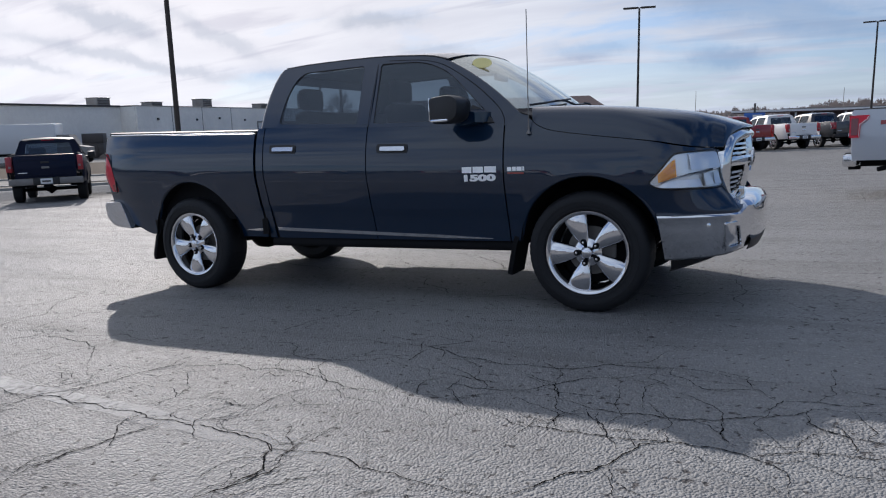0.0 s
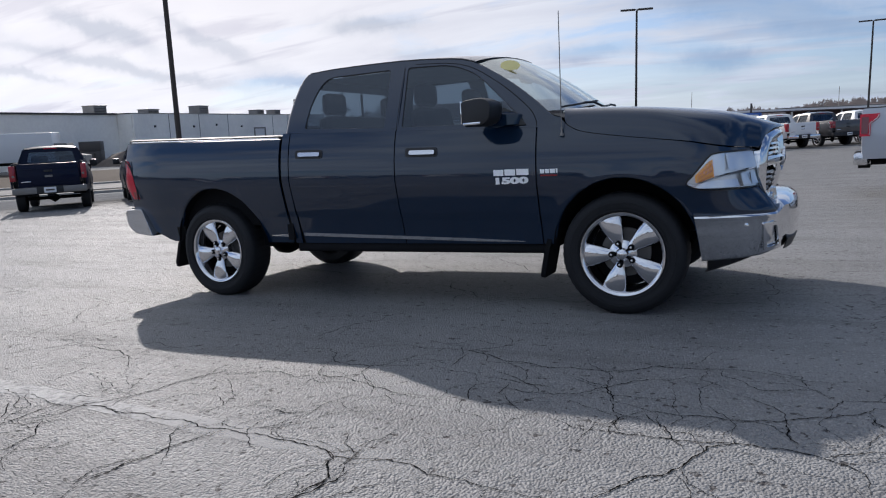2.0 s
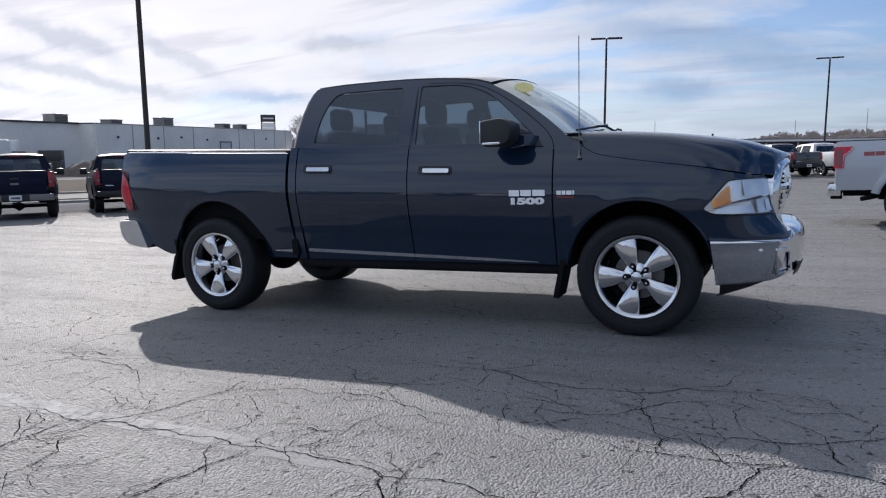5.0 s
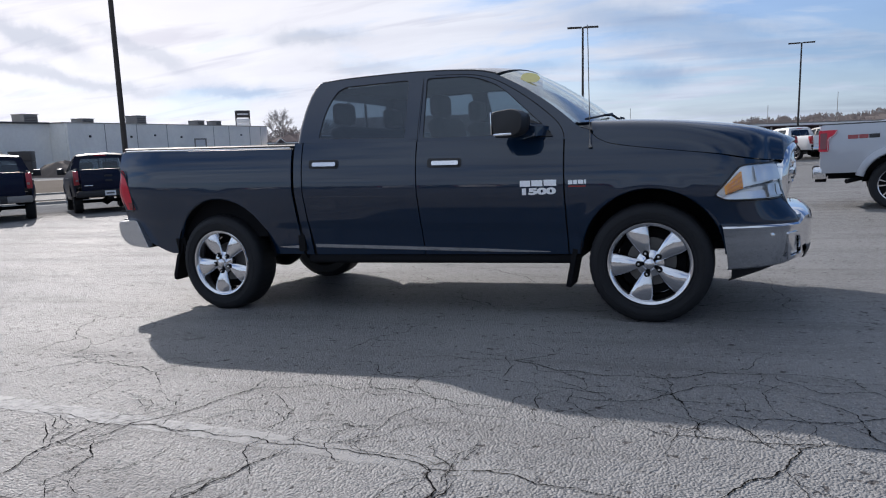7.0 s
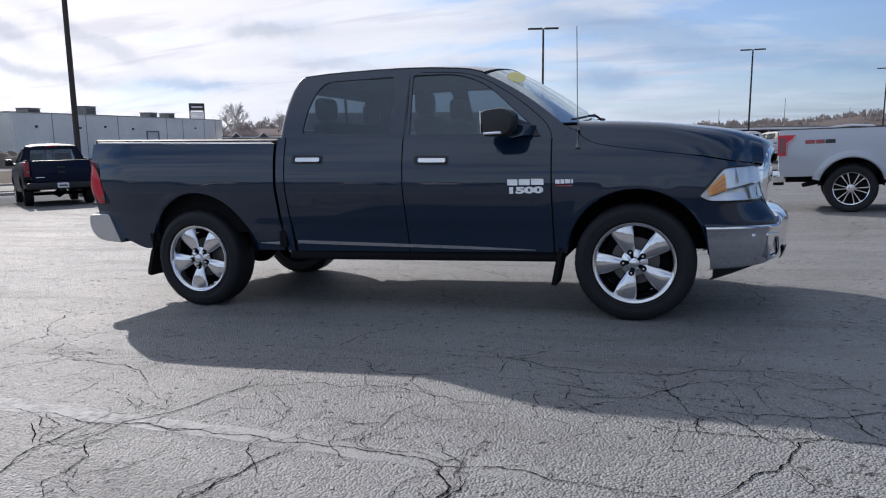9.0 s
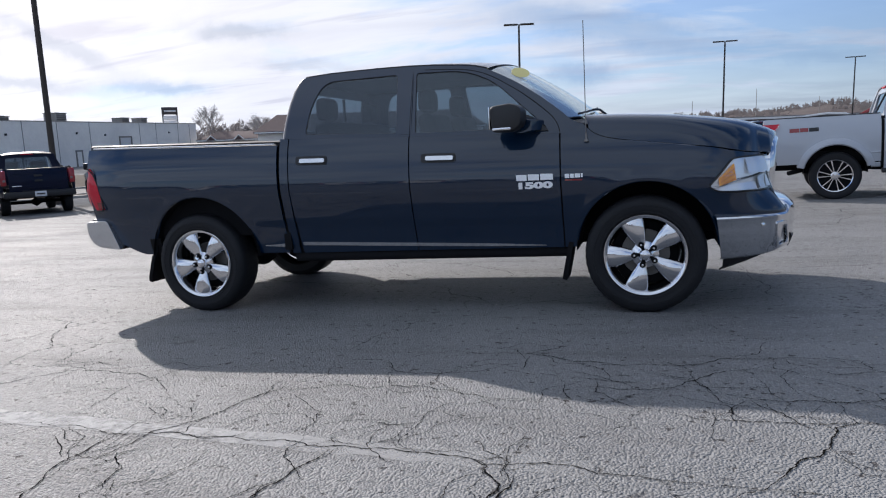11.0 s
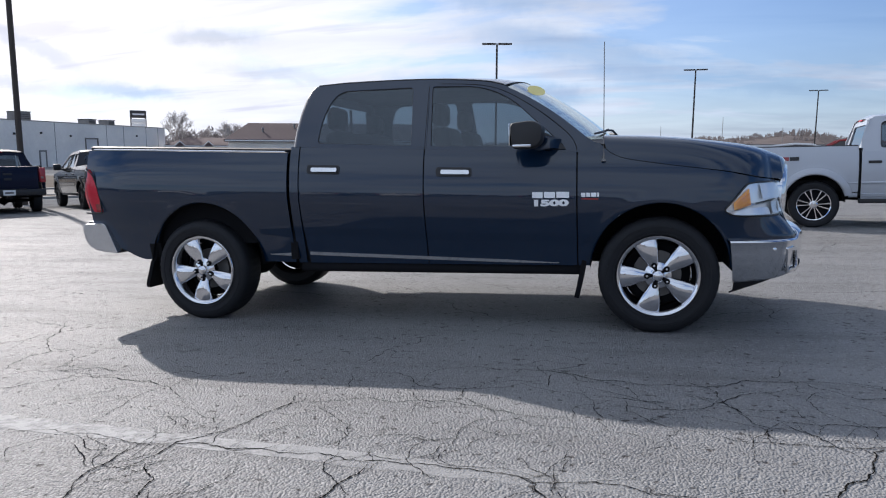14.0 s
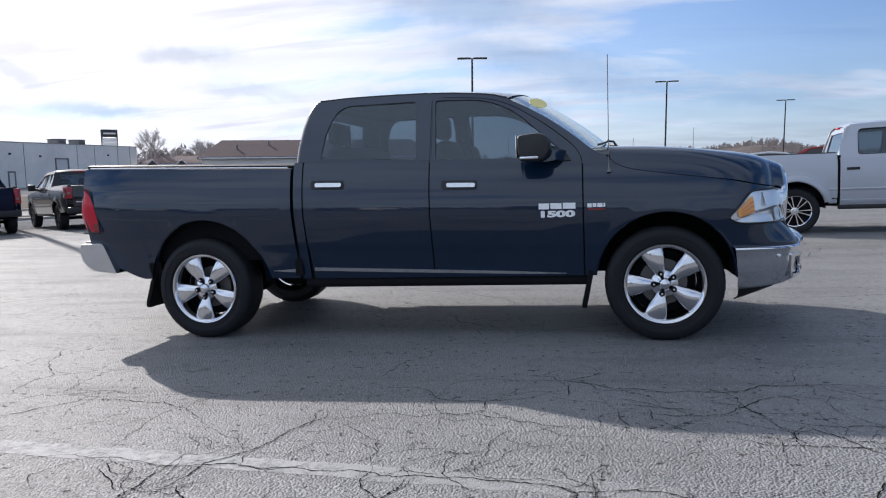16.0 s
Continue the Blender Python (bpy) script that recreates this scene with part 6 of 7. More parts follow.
for x, y, w, d, h, drum in ((1.8, 7, 2.3, 2.0, 1.35, 0), (14.5, 9, 2.4, 2.0, 1.10, 1), (25.5, 8, 2.4, 2.2, 1.75, 0), (41.0, 7, 2.2, 2.0, 1.20, 0), (48.5, 8, 2.0, 2.0, 1.30, 1)):
    u = part("roof_unit", box(x - w / 2, x + w / 2, y, y + d, TOP - 0.35, TOP + h, 0.06), GREY_METAL, warehouse, "grey rooftop air handler")
    for k in range(5):
        part("louvre", box(x - w / 2 + 0.15, x + w / 2 - 0.15, y - 0.05, y - 0.005, TOP + 0.15 + k * (h - 0.3) / 5, TOP + 0.22 + k * (h - 0.3) / 5), BRONZE_POLE, u)
    part("unit_cap", box(x - w / 2 - 0.08, x + w / 2 + 0.08, y - 0.08, y + d + 0.08, TOP + h, TOP + h + 0.10, 0.02), GREY_METAL, u)
wing = thing("warehouse_wing", "low pale side wing of the warehouse", "building", HOUSE)
part("wall", box(-42, -0.12, 2.5, 40, 0, TOP - 0.05), WHITE_WALL, wing)
part("coping", box(-42.2, -0.2, 2.3, 2.8, TOP - 0.05, TOP + 0.17), SIGN_DARK, wing)

sign = thing("pole_sign", "dark sign board with pale panels on two posts", "sign", Matrix.Translation((-88.6, 116.2, FOOT)) @ Matrix.Rotation(radians(52), 4, "Z"))
for x in (-1.35, 1.35):
    part("post", box(x - 0.14, x + 0.14, -0.14, 0.14, 0, 9.9), SIGN_DARK, sign)
part("board", box(-1.5, 1.5, -0.2, 0.2, 8.55, 10.0, 0.04), SIGN_DARK, sign)
part("marking", box(-1.1, 1.1, -0.23, -0.2, 9.1, 9.4), WHITE_PAINT, sign, "illegible pale lettering bar")
for z in (7.45, 6.5):
    part("panel", box(-1.36, 1.36, -0.15, 0.15, z, z + 0.9, 0.03), WHITE_PAINT, sign, "pale sign panel")

# road, verge and kerbs beyond the lot
EDGE, ALONG2, OUT = Vector((-29.5, 20.2)), Vector((0.6, 0.8)), Vector((-0.8, 0.6))


def strip(a, b, lift, k=60, span=150):
    rows = []
    for s in steps(-span, span, k):
        rows.append([(p.x, p.y, lot_height(p.x, p.y) + lift) for o in steps(a, b, 6) for p in [EDGE + ALONG2 * s + OUT * o]])
    return sheet(rows)


def kerb(o):
    rings = []
    for s in steps(-150, 150, 60):
        p, q = EDGE + ALONG2 * s + OUT * o, EDGE + ALONG2 * s + OUT * (o + 0.3)
        z = lot_height(p.x, p.y)
        rings.append([(p.x, p.y, z - 0.05), (p.x, p.y, z + 0.14), (q.x, q.y, z + 0.15), (q.x, q.y, z - 0.05)])
    return loft(rings)


structure(part("verge", strip(0.3, 3.0, 0.10), DRY_GRASS), "strip of dry winter grass by the kerb", "verge")
structure(part("road", strip(3.3, 12.0, 0.03), ROAD), "pale worn asphalt road beyond the lot", "road")
structure(part("field", strip(12.3, 37.0, 0.10), DRY_GRASS), "dry brown winter grass", "grass")
for o in (0.0, 3.0, 12.0):
    structure(part("kerb", kerb(o), CONCRETE), "pale concrete kerb", "kerb")

trailer = thing("semi_trailer", "white box trailer parked before the warehouse", "trailer", Matrix.Translation((-67.5, 38.5, -1.5)) @ Matrix.Rotation(radians(38), 4, "Z"))
part("box_body", box(-7, 6.2, -1.3, 1.3, 1.15, 4.0, 0.04), WHITE_PAINT, trailer)
part("underframe", box(-6.8, 6.0, -0.6, 0.6, 0.85, 1.15), UNDER, trailer)
for x in (-6.0, -4.8, 4.0):
    for y in (-1.12, 1.12):
        part("wheel", moved(turned([(0.0, -0.15), (0.5, -0.15), (0.52, 0), (0.5, 0.15), (0.0, 0.15)], 20), pose(x, y, 0.52)), RUBBER, trailer)
tractor = thing("truck_tractor", "pale truck cab with dark windows", "truck", Matrix.Translation((-62.3, 42.8, -1.5)) @ Matrix.Rotation(radians(38), 4, "Z"))
part("cab", loft([[(x, y, z) for x, z in ((-1.2, 0.7), (-1.2, 2.9), (0.6, 2.9), (1.2, 1.8), (2.3, 1.6), (2.3, 0.7))] for y in (-1.1, 1.1)]), CONCRETE, tractor)
part("side_window", box(-0.5, 0.7, -1.13, -1.10, 1.85, 2.6), SIGN_DARK, tractor)
for x in (-0.8, 1.7):
    for y in (-0.98, 0.98):
        part("wheel", moved(turned([(0.0, -0.15), (0.46, -0.15), (0.48, 0), (0.46, 0.15), (0.0, 0.15)], 20), pose(x, y, 0.48)), RUBBER, tractor)


def mound(x, y, rx, ry, h, seed):
    bm = bmesh.new()
    rnd = random.Random(seed)
    rows = [[(rx * f * math.cos(a) * (1 + 0.15 * noise.noise((math.cos(a) * 2, math.sin(a) * 2, seed))), ry * f * math.sin(a), h * (1 - f * f) * (1 + 0.25 * noise.noise((f * 3, a, seed))) - 0.05) for a in [2 * math.pi * j / 28 for j in range(28)]] for f in steps(1.0, 0.03, 8)]
    sheet(rows, bm, close=True)
    bm.faces.new([bm.verts[i] for i in range(len(bm.verts) - 28, len(bm.verts))]) if bm.verts.ensure_lookup_table() is None else None
    e = part("dirt_mound", bm, DIRT, m=Matrix.Translation((x, y, lot_height(x, y))))
    return tagged(e, "low mound of brown bare dirt", "mound")


mound(-66.6, 54.2, 5.6, 2.4, 1.7, 3)
mound(-70.5, 57.5, 4.5, 2.2, 1.3, 5)
bins = thing("storage_container", "dark steel container stack by the warehouse", "container", Matrix.Translation((-72.8, 53.6, lot_height(-72, 54))) @ Matrix.Rotation(radians(38), 4, "Z"))
part("lower_bin", box(-1.5, 1.5, -0.9, 0.9, 0, 1.8, 0.05), SIGN_DARK, bins)
part("upper_bin", box(-0.9, 1.5, -0.9, 0.9, 1.82, 3.0, 0.05), SIGN_DARK, bins)
for x in (-0.6, 0.1, 0.8):
    part("rib", box(x - 0.06, x + 0.06, -0.98, -0.9, 0.1, 1.7), BRONZE_POLE, bins)

# low brown-roofed buildings behind the cab
def gabled(name, label, x, y, turn, w, d, eave, ridge, wall_mat, gables):
    t = thing(name, label, "building", Matrix.Translation((x, y, lot_height(x, y))) @ Matrix.Rotation(radians(turn), 4, "Z"))
    part("wall", box(-w / 2, w / 2, 0, d, 0, eave), wall_mat, t)
    part("roof", loft([[(x0, y0, z0) for x0, y0, z0 in ((sx * w / 2, -1.0, eave - 0.1), (sx * (w / 2 - 3.0), d / 2, ridge), (sx * w / 2, d + 1.0, eave - 0.1), (sx * w / 2, d + 1.0, eave - 0.5), (sx * w / 2, -1.0, eave - 0.5))] for sx in (-1.03, 1.03)]), SHINGLE, t)
    for k in range(gables):
        gx = -w / 2 + w * (k + 0.5) / gables
        part("gable", loft([[(gx - 0.9, y0, eave - 0.3), (gx, y0, eave + 0.5), (gx + 0.9, y0, eave - 0.3)] for y0 in (-1.3, d * 0.25)]), SHINGLE, t)
        part("gable_board", tube([(gx - 0.95, -1.35, eave - 0.3), (gx, -1.35, eave + 0.55), (gx + 0.95, -1.35, eave - 0.3)], 0.10, 6), WHITE_PAINT, t, "white gable board")
    for k in range(0 if gables else 5):
        vx, vf = -w * 0.36 + 5.4 * k, 0.45 + 0.25 * (k % 2)
        vent = part("roof_vent", rod((vx, -1.0 + (d / 2 + 1.0) * vf, eave + (ridge - eave) * vf - 0.2), (vx, -1.0 + (d / 2 + 1.0) * vf, eave + (ridge - eave) * vf + 0.55), 0.16, 0.16, 10), GREY_METAL, t, "grey roof vent pipe")
        part("vent_cap", rod((vx, -1.0 + (d / 2 + 1.0) * vf, eave + (ridge - eave) * vf + 0.52), (vx, -1.0 + (d / 2 + 1.0) * vf, eave + (ridge - eave) * vf + 0.70), 0.26, 0.20, 10), GREY_METAL, vent)
    part("gutter", box(-w / 2 - 0.4, w / 2 + 0.4, -1.12, -1.0, eave - 0.42, eave - 0.2), WHITE_PAINT, t, "white gutter")
    for k in range(6):
        part("window", box(-w / 2 + w * (k + 0.5) / 6 - 0.8, -w / 2 + w * (k + 0.5) / 6 + 0.8, -0.06, 0.02, 1.0, 2.4), SIGN_DARK, t)
    return t


gabled("brown_roofed_hall", "low hall with a broad brown shingle roof", -44.5, 113.5, 22, 40, 16, 4.4, 7.4, WHITE_WALL, 0)
gabled("brown_roofed_annex", "small low annex with a brown roof", -70.5, 112.0, 24, 15, 9, 3.4, 4.7, WHITE_WALL, 3)

# the long canopy and low sales building on the far right
sales = thing("sales_building", "long low building with a pale canopy on posts", "building", Matrix.Translation((-4.0, 104.0, lot_height(0, 104))) @ Matrix.Rotation(radians(-6), 4, "Z"))
part("wall", box(6, 90, 8, 26, 0, 3.3), SHINGLE, sales)
part("roof", box(5, 91, 7, 27, 3.3, 3.75), GREY_METAL, sales)
part("canopy", box(0, 78, -2, 5, 3.15, 3.55, 0.04), SHINGLE, sales)
part("fascia", box(-0.1, 78.1, -2.06, -1.98, 3.30, 3.56), WHITE_PAINT, sales)
for k in range(14):
    post = part("post", box(2 + 5.8 * k, 2.22 + 5.8 * k, -1.6, -1.38, 0, 3.15), WHITE_PAINT, sales)
    part("brace", rod((2.11 + 5.8 * k, -1.5, 2.0), (4.2 + 5.8 * k, -1.5, 3.15), 0.09, 0.09, 6), WHITE_PAINT, post)
kiosk = thing("blue_sign", "blue sign panel on a dark post", "sign", Matrix.Translation((-1.0, 96.0, lot_height(-1, 96))))
part("post", box(-0.12, 0.12, -0.12, 0.12, 0, 4.4), SIGN_DARK, kiosk)
board = part("panel", box(-1.25, 1.25, -0.18, 0.18, 2.2, 3.2, 0.05), SIGN_BLUE, kiosk)
part("marking", box(-0.2, 0.9, -0.20, -0.18, 2.45, 2.95, 0.01), WHITE_PAINT, board, "illegible pale marking")


def bare_tree(rnd, h, spread, depth=5):
    """Forking bare branches as thin three-sided limbs."""
    verts, faces = [], []

    def limb(a, d, length, r, level):
        b = a + d * length
        s = d.cross(Vector((0.3, 0.5, 0.8))).normalized()
        o = s.cross(d)
        i = len(verts)
        for p, k in ((a, r), (b, r * 0.62)):
            for j in range(3):
                t = 2 * math.pi * j / 3
                verts.append(p + (s * math.cos(t) + o * math.sin(t)) * k)
        faces.extend([(i, i + 1, i + 4, i + 3), (i + 1, i + 2, i + 5, i + 4), (i + 2, i, i + 3, i + 5)])
        if level:
            for _ in range(3 if level > 2 else 4):
                turn = Vector((rnd.uniform(-1, 1), rnd.uniform(-1, 1), rnd.uniform(-0.25, 0.8))) * spread
                limb(a.lerp(b, rnd.uniform(0.6, 1.0)), (d + turn).normalized(), length * rnd.uniform(0.66, 0.86), r * 0.62, level - 1)
    limb(Vector((0, 0, -0.1)), Vector((0, 0, 1)), h * 0.25, h * 0.017, depth)
    return verts, faces


def tree(x, y, h, seed, label):
    t = thing("bare_tree", label, "tree", Matrix.Translation((x, y, lot_height(x, y))))
    v, f = bare_tree(random.Random(seed), h, 0.72, 6)
    me = bpy.data.meshes.new("crown")
    me.from_pydata(v[6:], [], [tuple(i - 6 for i in q) for q in f[3:]])
    me.materials.append(HAZED_BARK)
    c = new("crown", me)
    c.parent = t
    part("trunk", rod((0, 0, -0.2), (0, 0, h * 0.30), h * 0.022, h * 0.015, 10), HAZED_BARK, t)


tree(-81.3, 118.7, 13.0, 4, "bare winter tree with a rounded twiggy crown")
tree(-77.5, 131.0, 10.5, 9, "bare winter tree in a far row")


def far_woods():
    """A ragged belt of leafless trees and shrubs round the horizon: one object."""
    rnd = random.Random(12)
    verts, faces = [], []
    for i in range(2600):
        a = rnd.uniform(0, 2 * math.pi)
        d = rnd.uniform(235, 330)
        x, y = 2 + d * math.sin(a), d * math.cos(a)
        high = 4.2 + 3.0 * noise.noise((math.sin(a) * 6, math.cos(a) * 6, 1.7)) + (2.8 if math.cos(a) < 0 else 0.0) + (1.6 if -2.0 < math.atan2(math.sin(a), math.cos(a)) < -0.35 else 0) + 2.6 * math.exp(-((math.atan2(math.sin(a), math.cos(a)) + 0.55) / 0.16) ** 2)
        h = max(2.2, high * rnd.uniform(0.7, 1.25)) + 1.0
        z = lot_height(x, y) - 0.5
        r = h * rnd.uniform(0.26, 0.45)
        i0 = len(verts)
        k, m = 7, 4
        for p in range(m + 1):
            f = p / m
            for j in range(k):
                t = 2 * math.pi * j / k
                rr = r * (math.sin(math.pi * (0.12 + 0.86 * f)) ** 0.7) * rnd.uniform(0.6, 1.25)
                verts.append((x + rr * math.cos(t), y + rr * math.sin(t), z + h * f * rnd.uniform(0.9, 1.05)))
        for p in range(m):
            for j in range(k):
                faces.append((i0 + p * k + j, i0 + p * k + (j + 1) % k, i0 + (p + 1) * k + (j + 1) % k, i0 + (p + 1) * k + j))
        # upright twigs break the outline
        for _ in range(7):
            t, rr = rnd.uniform(0, 6.28), r * rnd.uniform(0.1, 0.9)
            bx, by, bz = x + rr * math.cos(t), y + rr * math.sin(t), z + h * rnd.uniform(0.5, 0.8)
            i1 = len(verts)
            verts.extend([(bx - 0.10, by, bz), (bx + 0.10, by, bz), (bx + rnd.uniform(-0.6, 0.6), by, bz + h * rnd.uniform(0.25, 0.45))])
            faces.append((i1, i1 + 1, i1 + 2))
    me = bpy.data.meshes.new("far_woods")
    me.from_pydata(verts, [], faces)
    me.materials.append(HAZED_WOODS)
    return tagged(new("far_woods", me), "distant belt of leafless brown winter trees", "woods", kind="stuff")


far_woods()


def hill_height(a, s):
    """The height of the hills: a is the bearing, s runs from their foot, at 0, to the crest, at 1."""
    b = a if a < math.pi else a - 2 * math.pi
    rise = 5.0 + 4.0 * noise.noise((math.sin(a) * 3, math.cos(a) * 3, 5.1)) + (4 if math.cos(a) < 0 else 0)
    rise += 1.6 * noise.noise((math.sin(a) * 40, math.cos(a) * 40, 2.2)) + 4.5 * math.exp(-((b - 0.225) / 0.085) ** 2) + 2.0 * math.exp(-((b - 0.06) / 0.05) ** 2)
    return -2.0 + s * rise


def far_hills():
    rows = []
    for d, s in ((330, 0.0), (355, 0.35), (380, 0.6), (420, 0.85), (460, 1.0), (560, 0.2)):
        rows.append([(2 + d * math.sin(a), d * math.cos(a), hill_height(a, s)) for a in [2 * math.pi * j / 480 for j in range(480)]])
    return sheet(rows, close=True)


def hill_trees():
    """Thin leafless trees standing over the hills, a ragged comb against the sky: one object."""
    rnd = random.Random(31)
    verts, faces = [], []
    for _ in range(5200):
        a, s = rnd.uniform(-0.9, 0.75), rnd.uniform(0.25, 1.0)
        d = 330 + 130 * s
        x, y, z = 2 + d * math.sin(a), d * math.cos(a), hill_height(a % (2 * math.pi), s) - 0.3
        h = rnd.uniform(1.6, 4.2) * (0.6 + 0.8 * max(0.0, noise.noise((a * 30, s * 4, 0.4)) + 0.4))
        for _ in range(5):
            t, r = rnd.uniform(0, 6.28), rnd.uniform(0.2, 0.9)
            i = len(verts)
            bx, by = x + r * math.cos(t), y + r * math.sin(t)
            verts.extend([(bx - 0.22, by, z), (bx + 0.22, by, z), (bx + rnd.uniform(0.2, 0.7), by, z + h * rnd.uniform(0.5, 0.8)), (bx + rnd.uniform(-0.5, 0.5), by, z + h * rnd.uniform(0.8, 1.1)), (bx - rnd.uniform(0.2, 0.7), by, z + h * rnd.uniform(0.5, 0.8))])
            faces.append((i, i + 1, i + 2, i + 3, i + 4))
    me = bpy.data.meshes.new("hill_trees")
    me.from_pydata(verts, [], faces)
    me.materials.append(HAZED_WOODS)
    return tagged(new("hill_trees", me), "bare brown trees on the far hills", "woods", kind="stuff")


hill_trees()
structure(part("hills", far_hills(), HILLSIDE), "low wooded brown hills on the horizon", "hills")

# ---- cracks and the faded line in the asphalt ----
def wander(points, rnd, depth=5, rough=0.12):
    pts = [Vector(p) for p in points]
    for _ in range(depth):
        out = [pts[0]]
        for a, b in zip(pts, pts[1:]):
            d = b - a
            out += [(a + b) / 2 + Vector((-d.y, d.x)) * rnd.uniform(-rough, rough), b]
        pts = out
    return pts


# the long joint beside the painted line and what forks from it
NEAR_CRACKS = [
    [(-0.5, -2.30), (0.66, -2.40), (1.22, -2.46), (1.57, -2.42), (2.14, -2.42), (2.46, -2.45), (3.00, -2.52), (3.56, -2.52), (4.6, -2.62), (5.6, -2.75)],
    [(1.32, -2.99), (1.23, -2.75), (1.24, -2.60), (1.22, -2.46)],
    [(1.23, -2.75), (1.38, -2.65), (1.40, -2.42), (1.54, -2.26), (1.61, -2.02), (1.72, -1.81), (1.70, -1.60)],
    [(2.32, -2.46), (2.30, -2.60), (2.27, -2.76), (2.10, -3.10)],
    [(1.38, -2.61), (1.55, -2.78), (1.61, -2.95)],
    [(3.00, -2.50), (3.09, -2.67), (3.07, -2.85)],
    [(3.13, -2.58), (2.99, -2.95)],
    [(4.38, -1.78), (4.40, -1.92), (4.31, -1.98), (4.27, -2.09), (4.25, -2.18), (4.11, -2.33), (4.03, -2.47), (3.80, -2.85)],
]
FORKS = [
    [(1.58, -2.43), (1.54, -2.33), (1.56, -2.24)],
    [(1.20, -2.73), (1.10, -2.63), (0.91, -2.50)],
    [(0.81, -2.36), (0.81, -2.12), (0.79, -1.95), (0.80, -1.79), (0.85, -1.52)],
    [(1.17, -2.33), (1.32, -2.33), (1.41, -2.24), (1.58, -2.18)],
    [(0.08, -1.69), (0.13, -1.56), (0.57, -1.50), (0.78, -1.41), (1.26, -1.46)],
    [(-0.33, -1.69), (-0.21, -1.55), (0.19, -1.43), (0.53, -1.51)],
    [(1.67, -1.90), (1.81, -1.79), (2.05, -1.69), (2.19, -1.74), (2.54, -1.70), (2.90, -1.81), (3.24, -1.83)],
    [(2.44, -1.69), (2.50, -1.59), (2.49, -1.38)],
    [(2.75, -1.79), (2.64, -1.96), (2.62, -2.15), (2.62, -2.25)],
    [(2.37, -2.18), (2.62, -2.15)],
    [(2.48, -2.41), (2.56, -2.33), (2.56, -2.22)],
    [(1.93, -2.10), (2.13, -2.21), (2.15, -2.36)],
    [(2.90, -2.46), (3.01, -2.53), (3.01, -2.60)],
]
# within the pickup's shadow, and past its nose
SHADE_CRACKS = [
    [(1.79, -1.08), (1.82, -0.74), (1.87, -0.66)],
    [(2.10, -1.22), (2.24, -1.44), (2.52, -1.46), (2.62, -1.38)],
    [(2.18, -1.19), (2.45, -1.03), (2.89, -1.05), (3.22, -1.19), (3.68, -1.21), (3.83, -1.19), (3.98, -1.06), (4.29, -1.03), (4.56, -1.09), (5.2, -1.02)],
    [(2.89, -1.05), (3.13, -0.86)],
    [(2.93, -1.10), (2.94, -1.36)],
    [(1.71, 1.04), (1.99, 0.63), (2.26, 0.47), (2.39, 0.27)],
    [(4.29, -1.03), (4.28, -1.13), (4.45, -1.29), (4.68, -1.23), (4.77, -1.35)],
    [(3.18, -1.60), (3.48, -1.62), (3.71, -1.56), (4.01, -1.27), (4.30, -1.16)],
    [(3.71, -1.60), (3.97, -1.65), (4.34, -1.69), (4.55, -1.65), (4.73, -1.55), (4.89, -1.40), (5.4, -1.36)],
    [(3.20, -1.48), (3.45, -1.51), (3.56, -1.52)],
]
NOSE_CRACKS = [
    [(3.82, -1.50), (3.88, -1.61)],
    [(3.19, -1.55), (3.21, -1.72), (3.25, -1.79)],
    [(4.02, -1.68), (4.14, -1.85), (4.25, -2.08)],
    [(3.42, -1.87), (3.81, -1.96), (4.07, -1.95), (4.41, -1.92), (4.69, -1.96), (4.81, -2.05), (4.80, -2.25)],
    [(4.69, -1.96), (4.85, -1.85), (5.3, -1.78)],
    [(4.69, -1.53), (4.78, -1.34), (5.3, -1.24)],
    [(4.85, -1.48), (4.94, -1.63), (5.3, -1.75)],
    [(4.57, -1.66), (4.62, -1.87)],
    [(4.37, 1.9), (4.39, 1.25), (4.42, 0.68), (4.47, 0.26)],
    [(2.36, -0.24), (2.51, 0.07), (2.95, 0.43), (3.92, 0.63), (4.60, 0.80), (6.2, 1.10)],
    [(-1.6, -0.2), (-0.98, -0.44), (-0.48, -1.12), (-0.38, -1.69)],
    [(1.0, 1.9), (1.64, 1.25)],
]
CRACKS = NEAR_CRACKS + FORKS + SHADE_CRACKS + NOSE_CRACKS


def ribbons(lines, width, rnd, bm, lift):
    for line in lines:
        pts = wander(line, rnd)
        k = len(pts)
        w0 = width * rnd.uniform(0.7, 1.2)
        rows = []
        for i, p in enumerate(pts):
            d = (pts[min(i + 1, k - 1)] - pts[max(i - 1, 0)]).normalized()
            w = w0 * (0.35 + 0.9 * rnd.random() ** 1.5) * min(1, 4 * (i + 0.3) / k, 4 * (k - i - 0.7) / k)
            q = Vector((-d.y, d.x)) * w
            rows.append([(p.x - q.x, p.y - q.y, lift), (p.x + q.x, p.y + q.y, lift)])
        sheet(rows, bm)
    return bm


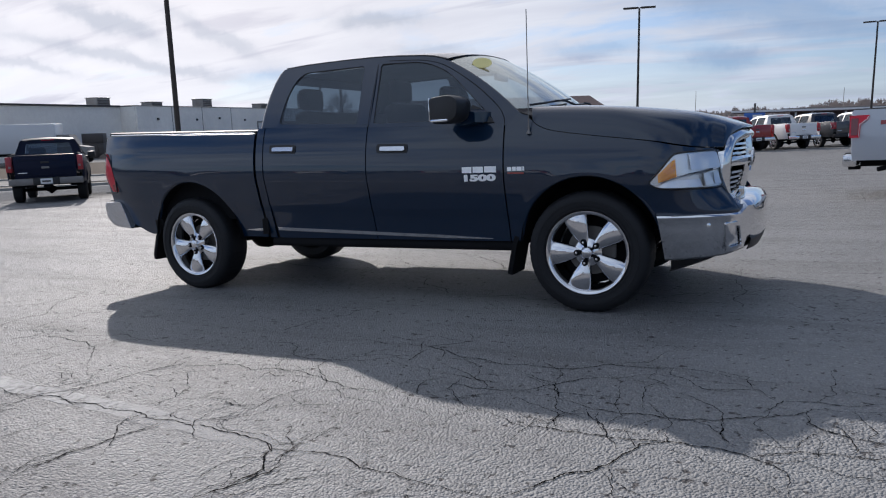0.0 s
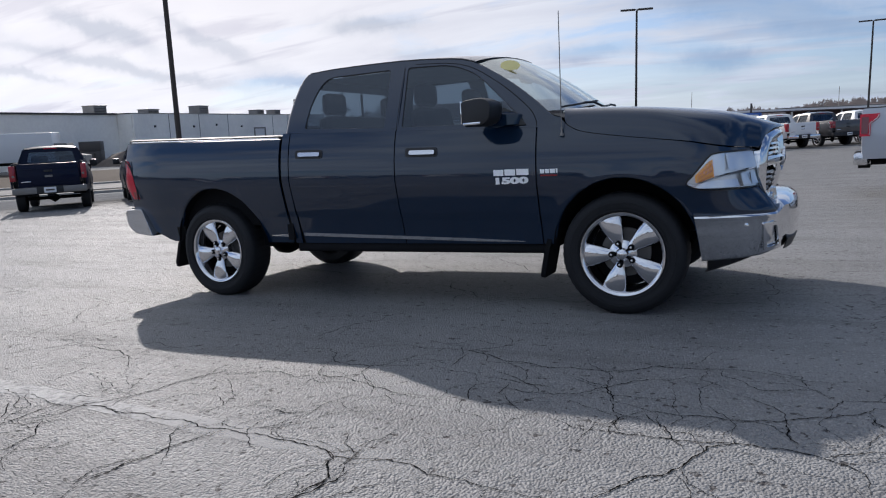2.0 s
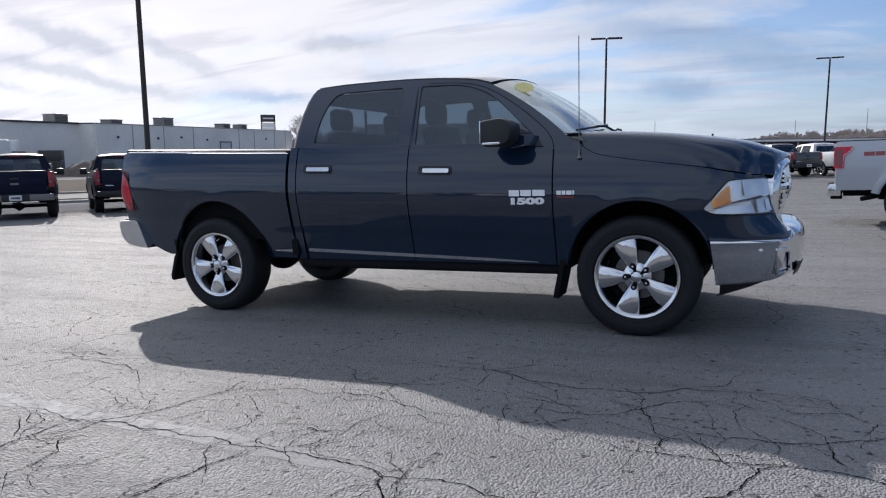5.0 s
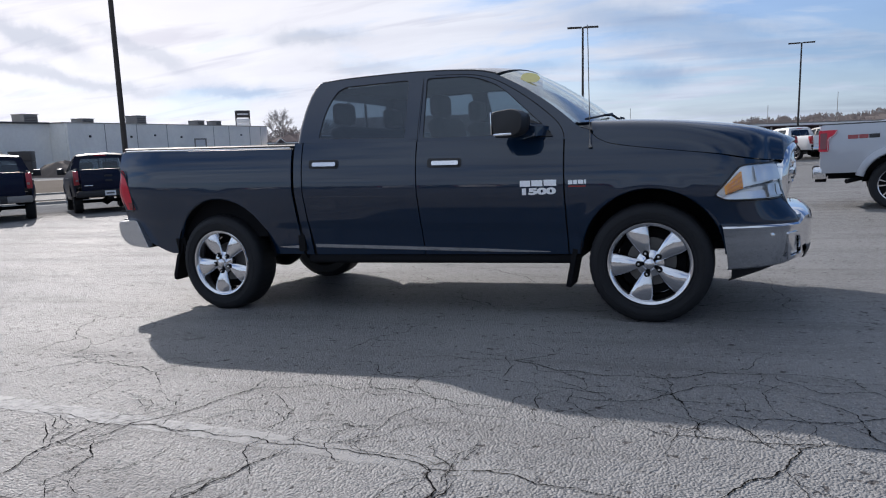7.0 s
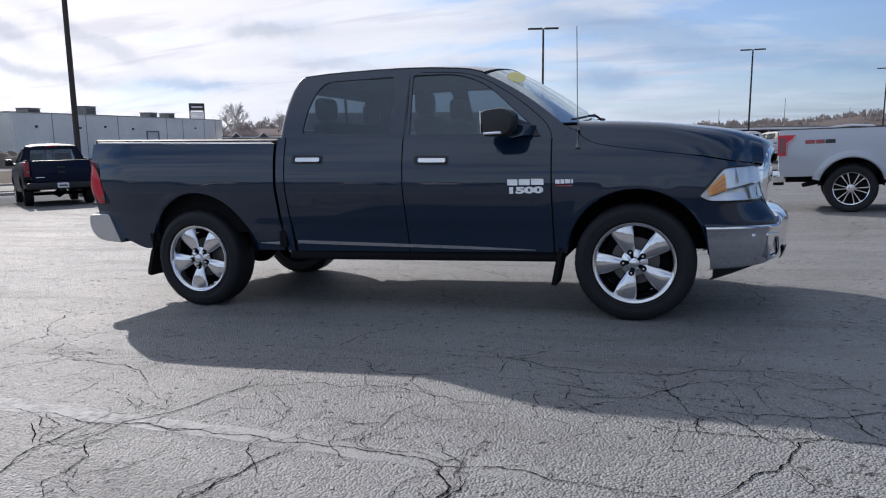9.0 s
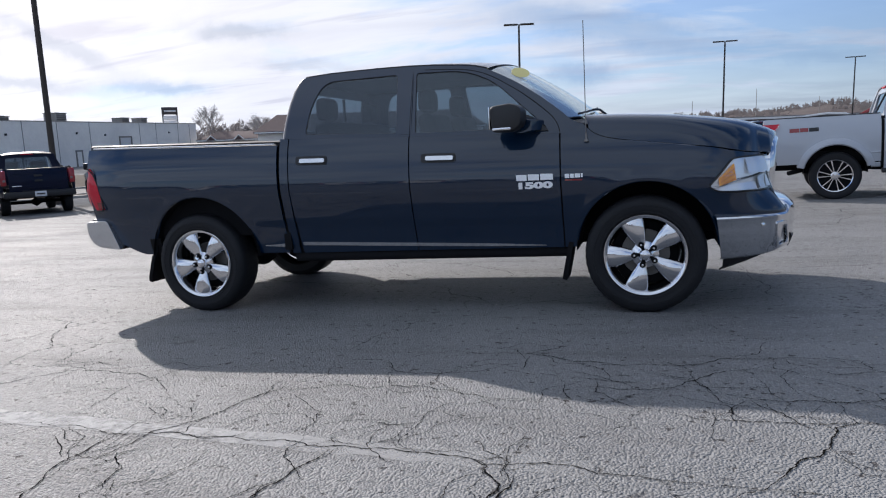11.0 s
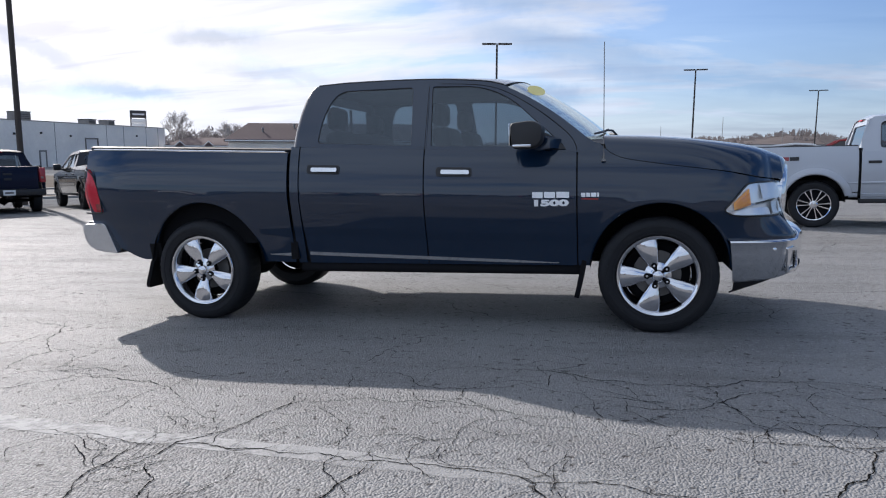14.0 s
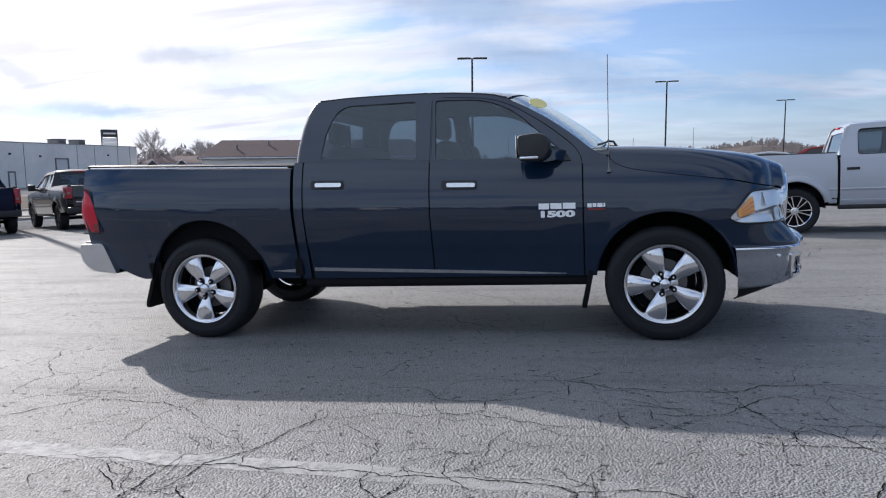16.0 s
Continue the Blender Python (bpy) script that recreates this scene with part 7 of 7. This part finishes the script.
def crack_net():
    rnd = random.Random(21)
    bm = ribbons(NEAR_CRACKS, 0.0042, rnd, bmesh.new(), 0.0035)
    ribbons(FORKS, 0.0028, rnd, bm, 0.0035)
    ribbons(SHADE_CRACKS, 0.0036, rnd, bm, 0.0035)
    ribbons(NOSE_CRACKS, 0.0034, rnd, bm, 0.0035)
    # side shoots, and a scatter over the rest of the lot
    shoots = []
    for line in CRACKS:
        for _ in range(3):
            i = rnd.randrange(len(line) - 1)
            f = rnd.random()
            p = Vector(line[i]).lerp(Vector(line[i + 1]), f)
            a = rnd.uniform(0, 2 * math.pi)
            shoots.append([tuple(p), tuple(p + Vector((math.cos(a), math.sin(a))) * rnd.uniform(0.08, 0.25)), tuple(p + Vector((math.cos(a + 0.5), math.sin(a + 0.5))) * rnd.uniform(0.3, 0.55))])
    ribbons(shoots, 0.0022, rnd, bm, 0.0035)
    scatter = []
    for _ in range(230):
        x, y, a = rnd.uniform(-16, 16), rnd.uniform(-3.4, 26), rnd.uniform(0, 6.28)
        if -2 < x < 6 and y < 2.5 and rnd.random() < 0.6:
            continue
        line = [(x, y)]
        for _ in range(rnd.randrange(2, 5)):
            a += rnd.uniform(-0.8, 0.8)
            x, y = x + math.cos(a) * rnd.uniform(0.4, 1.3), y + math.sin(a) * rnd.uniform(0.4, 1.3)
            line.append((x, y))
        scatter.append(line)
    ribbons(scatter, 0.0036, rnd, bm, 0.0035)
    ribbons([[(1.0, 11.9), (4.0, 11.0), (6.2, 10.2), (12, 8.6)], [(2.0, 17.5), (9.0, 15.0), (16, 12.2)]], 0.02, rnd, bm, 0.0035)
    return tagged(part("pavement_cracks", bm, CRACK_SHADE, m=LOT), "dark branching cracks in worn asphalt", "crack", kind="stuff")


crack_net()


def worn_line(x0, x1, y0, y1, width):
    """A faded painted line with ragged edges."""
    rnd = random.Random(6)
    k = 160
    rows = []
    for i in range(k + 1):
        f = i / k
        x, y = x0 + (x1 - x0) * f, y0 + (y1 - y0) * f
        rows.append([(x, y - width / 2 + rnd.uniform(-0.012, 0.012), 0.002), (x, y + width / 2 + rnd.uniform(-0.012, 0.012), 0.002)])
    return sheet(rows)


structure(part("painted_line", worn_line(-9.0, 3.40, -1.84, -2.496, 0.135), FADED_WHITE, m=LOT), "faded white parking line on asphalt", "line marking")


def pebbles():
    rnd = random.Random(8)
    verts, faces = [], []
    for _ in range(1500):
        x, y = rnd.uniform(-2.5, 6.5), rnd.uniform(-3.2, 3.5)
        s = rnd.uniform(0.0015, 0.0045) * (2.2 if rnd.random() < 0.03 else 1)
        i = len(verts)
        for dx, dy, dz in ((-1, -0.6, 0), (1, -0.8, 0), (0.9, 0.8, 0), (-0.7, 0.9, 0), (0.1, 0.1, 0.9)):
            verts.append((x + dx * s, y + dy * s, dz * s))
        faces += [(i, i + 1, i + 4), (i + 1, i + 2, i + 4), (i + 2, i + 3, i + 4), (i + 3, i, i + 4)]
    me = bpy.data.meshes.new("grit")
    me.from_pydata(verts, [], faces)
    me.materials.append(CONCRETE)
    ob = new("grit", me)
    ob.matrix_basis = LOT
    return tagged(ob, "scattered pale grit on the asphalt", "grit", kind="stuff")


pebbles()
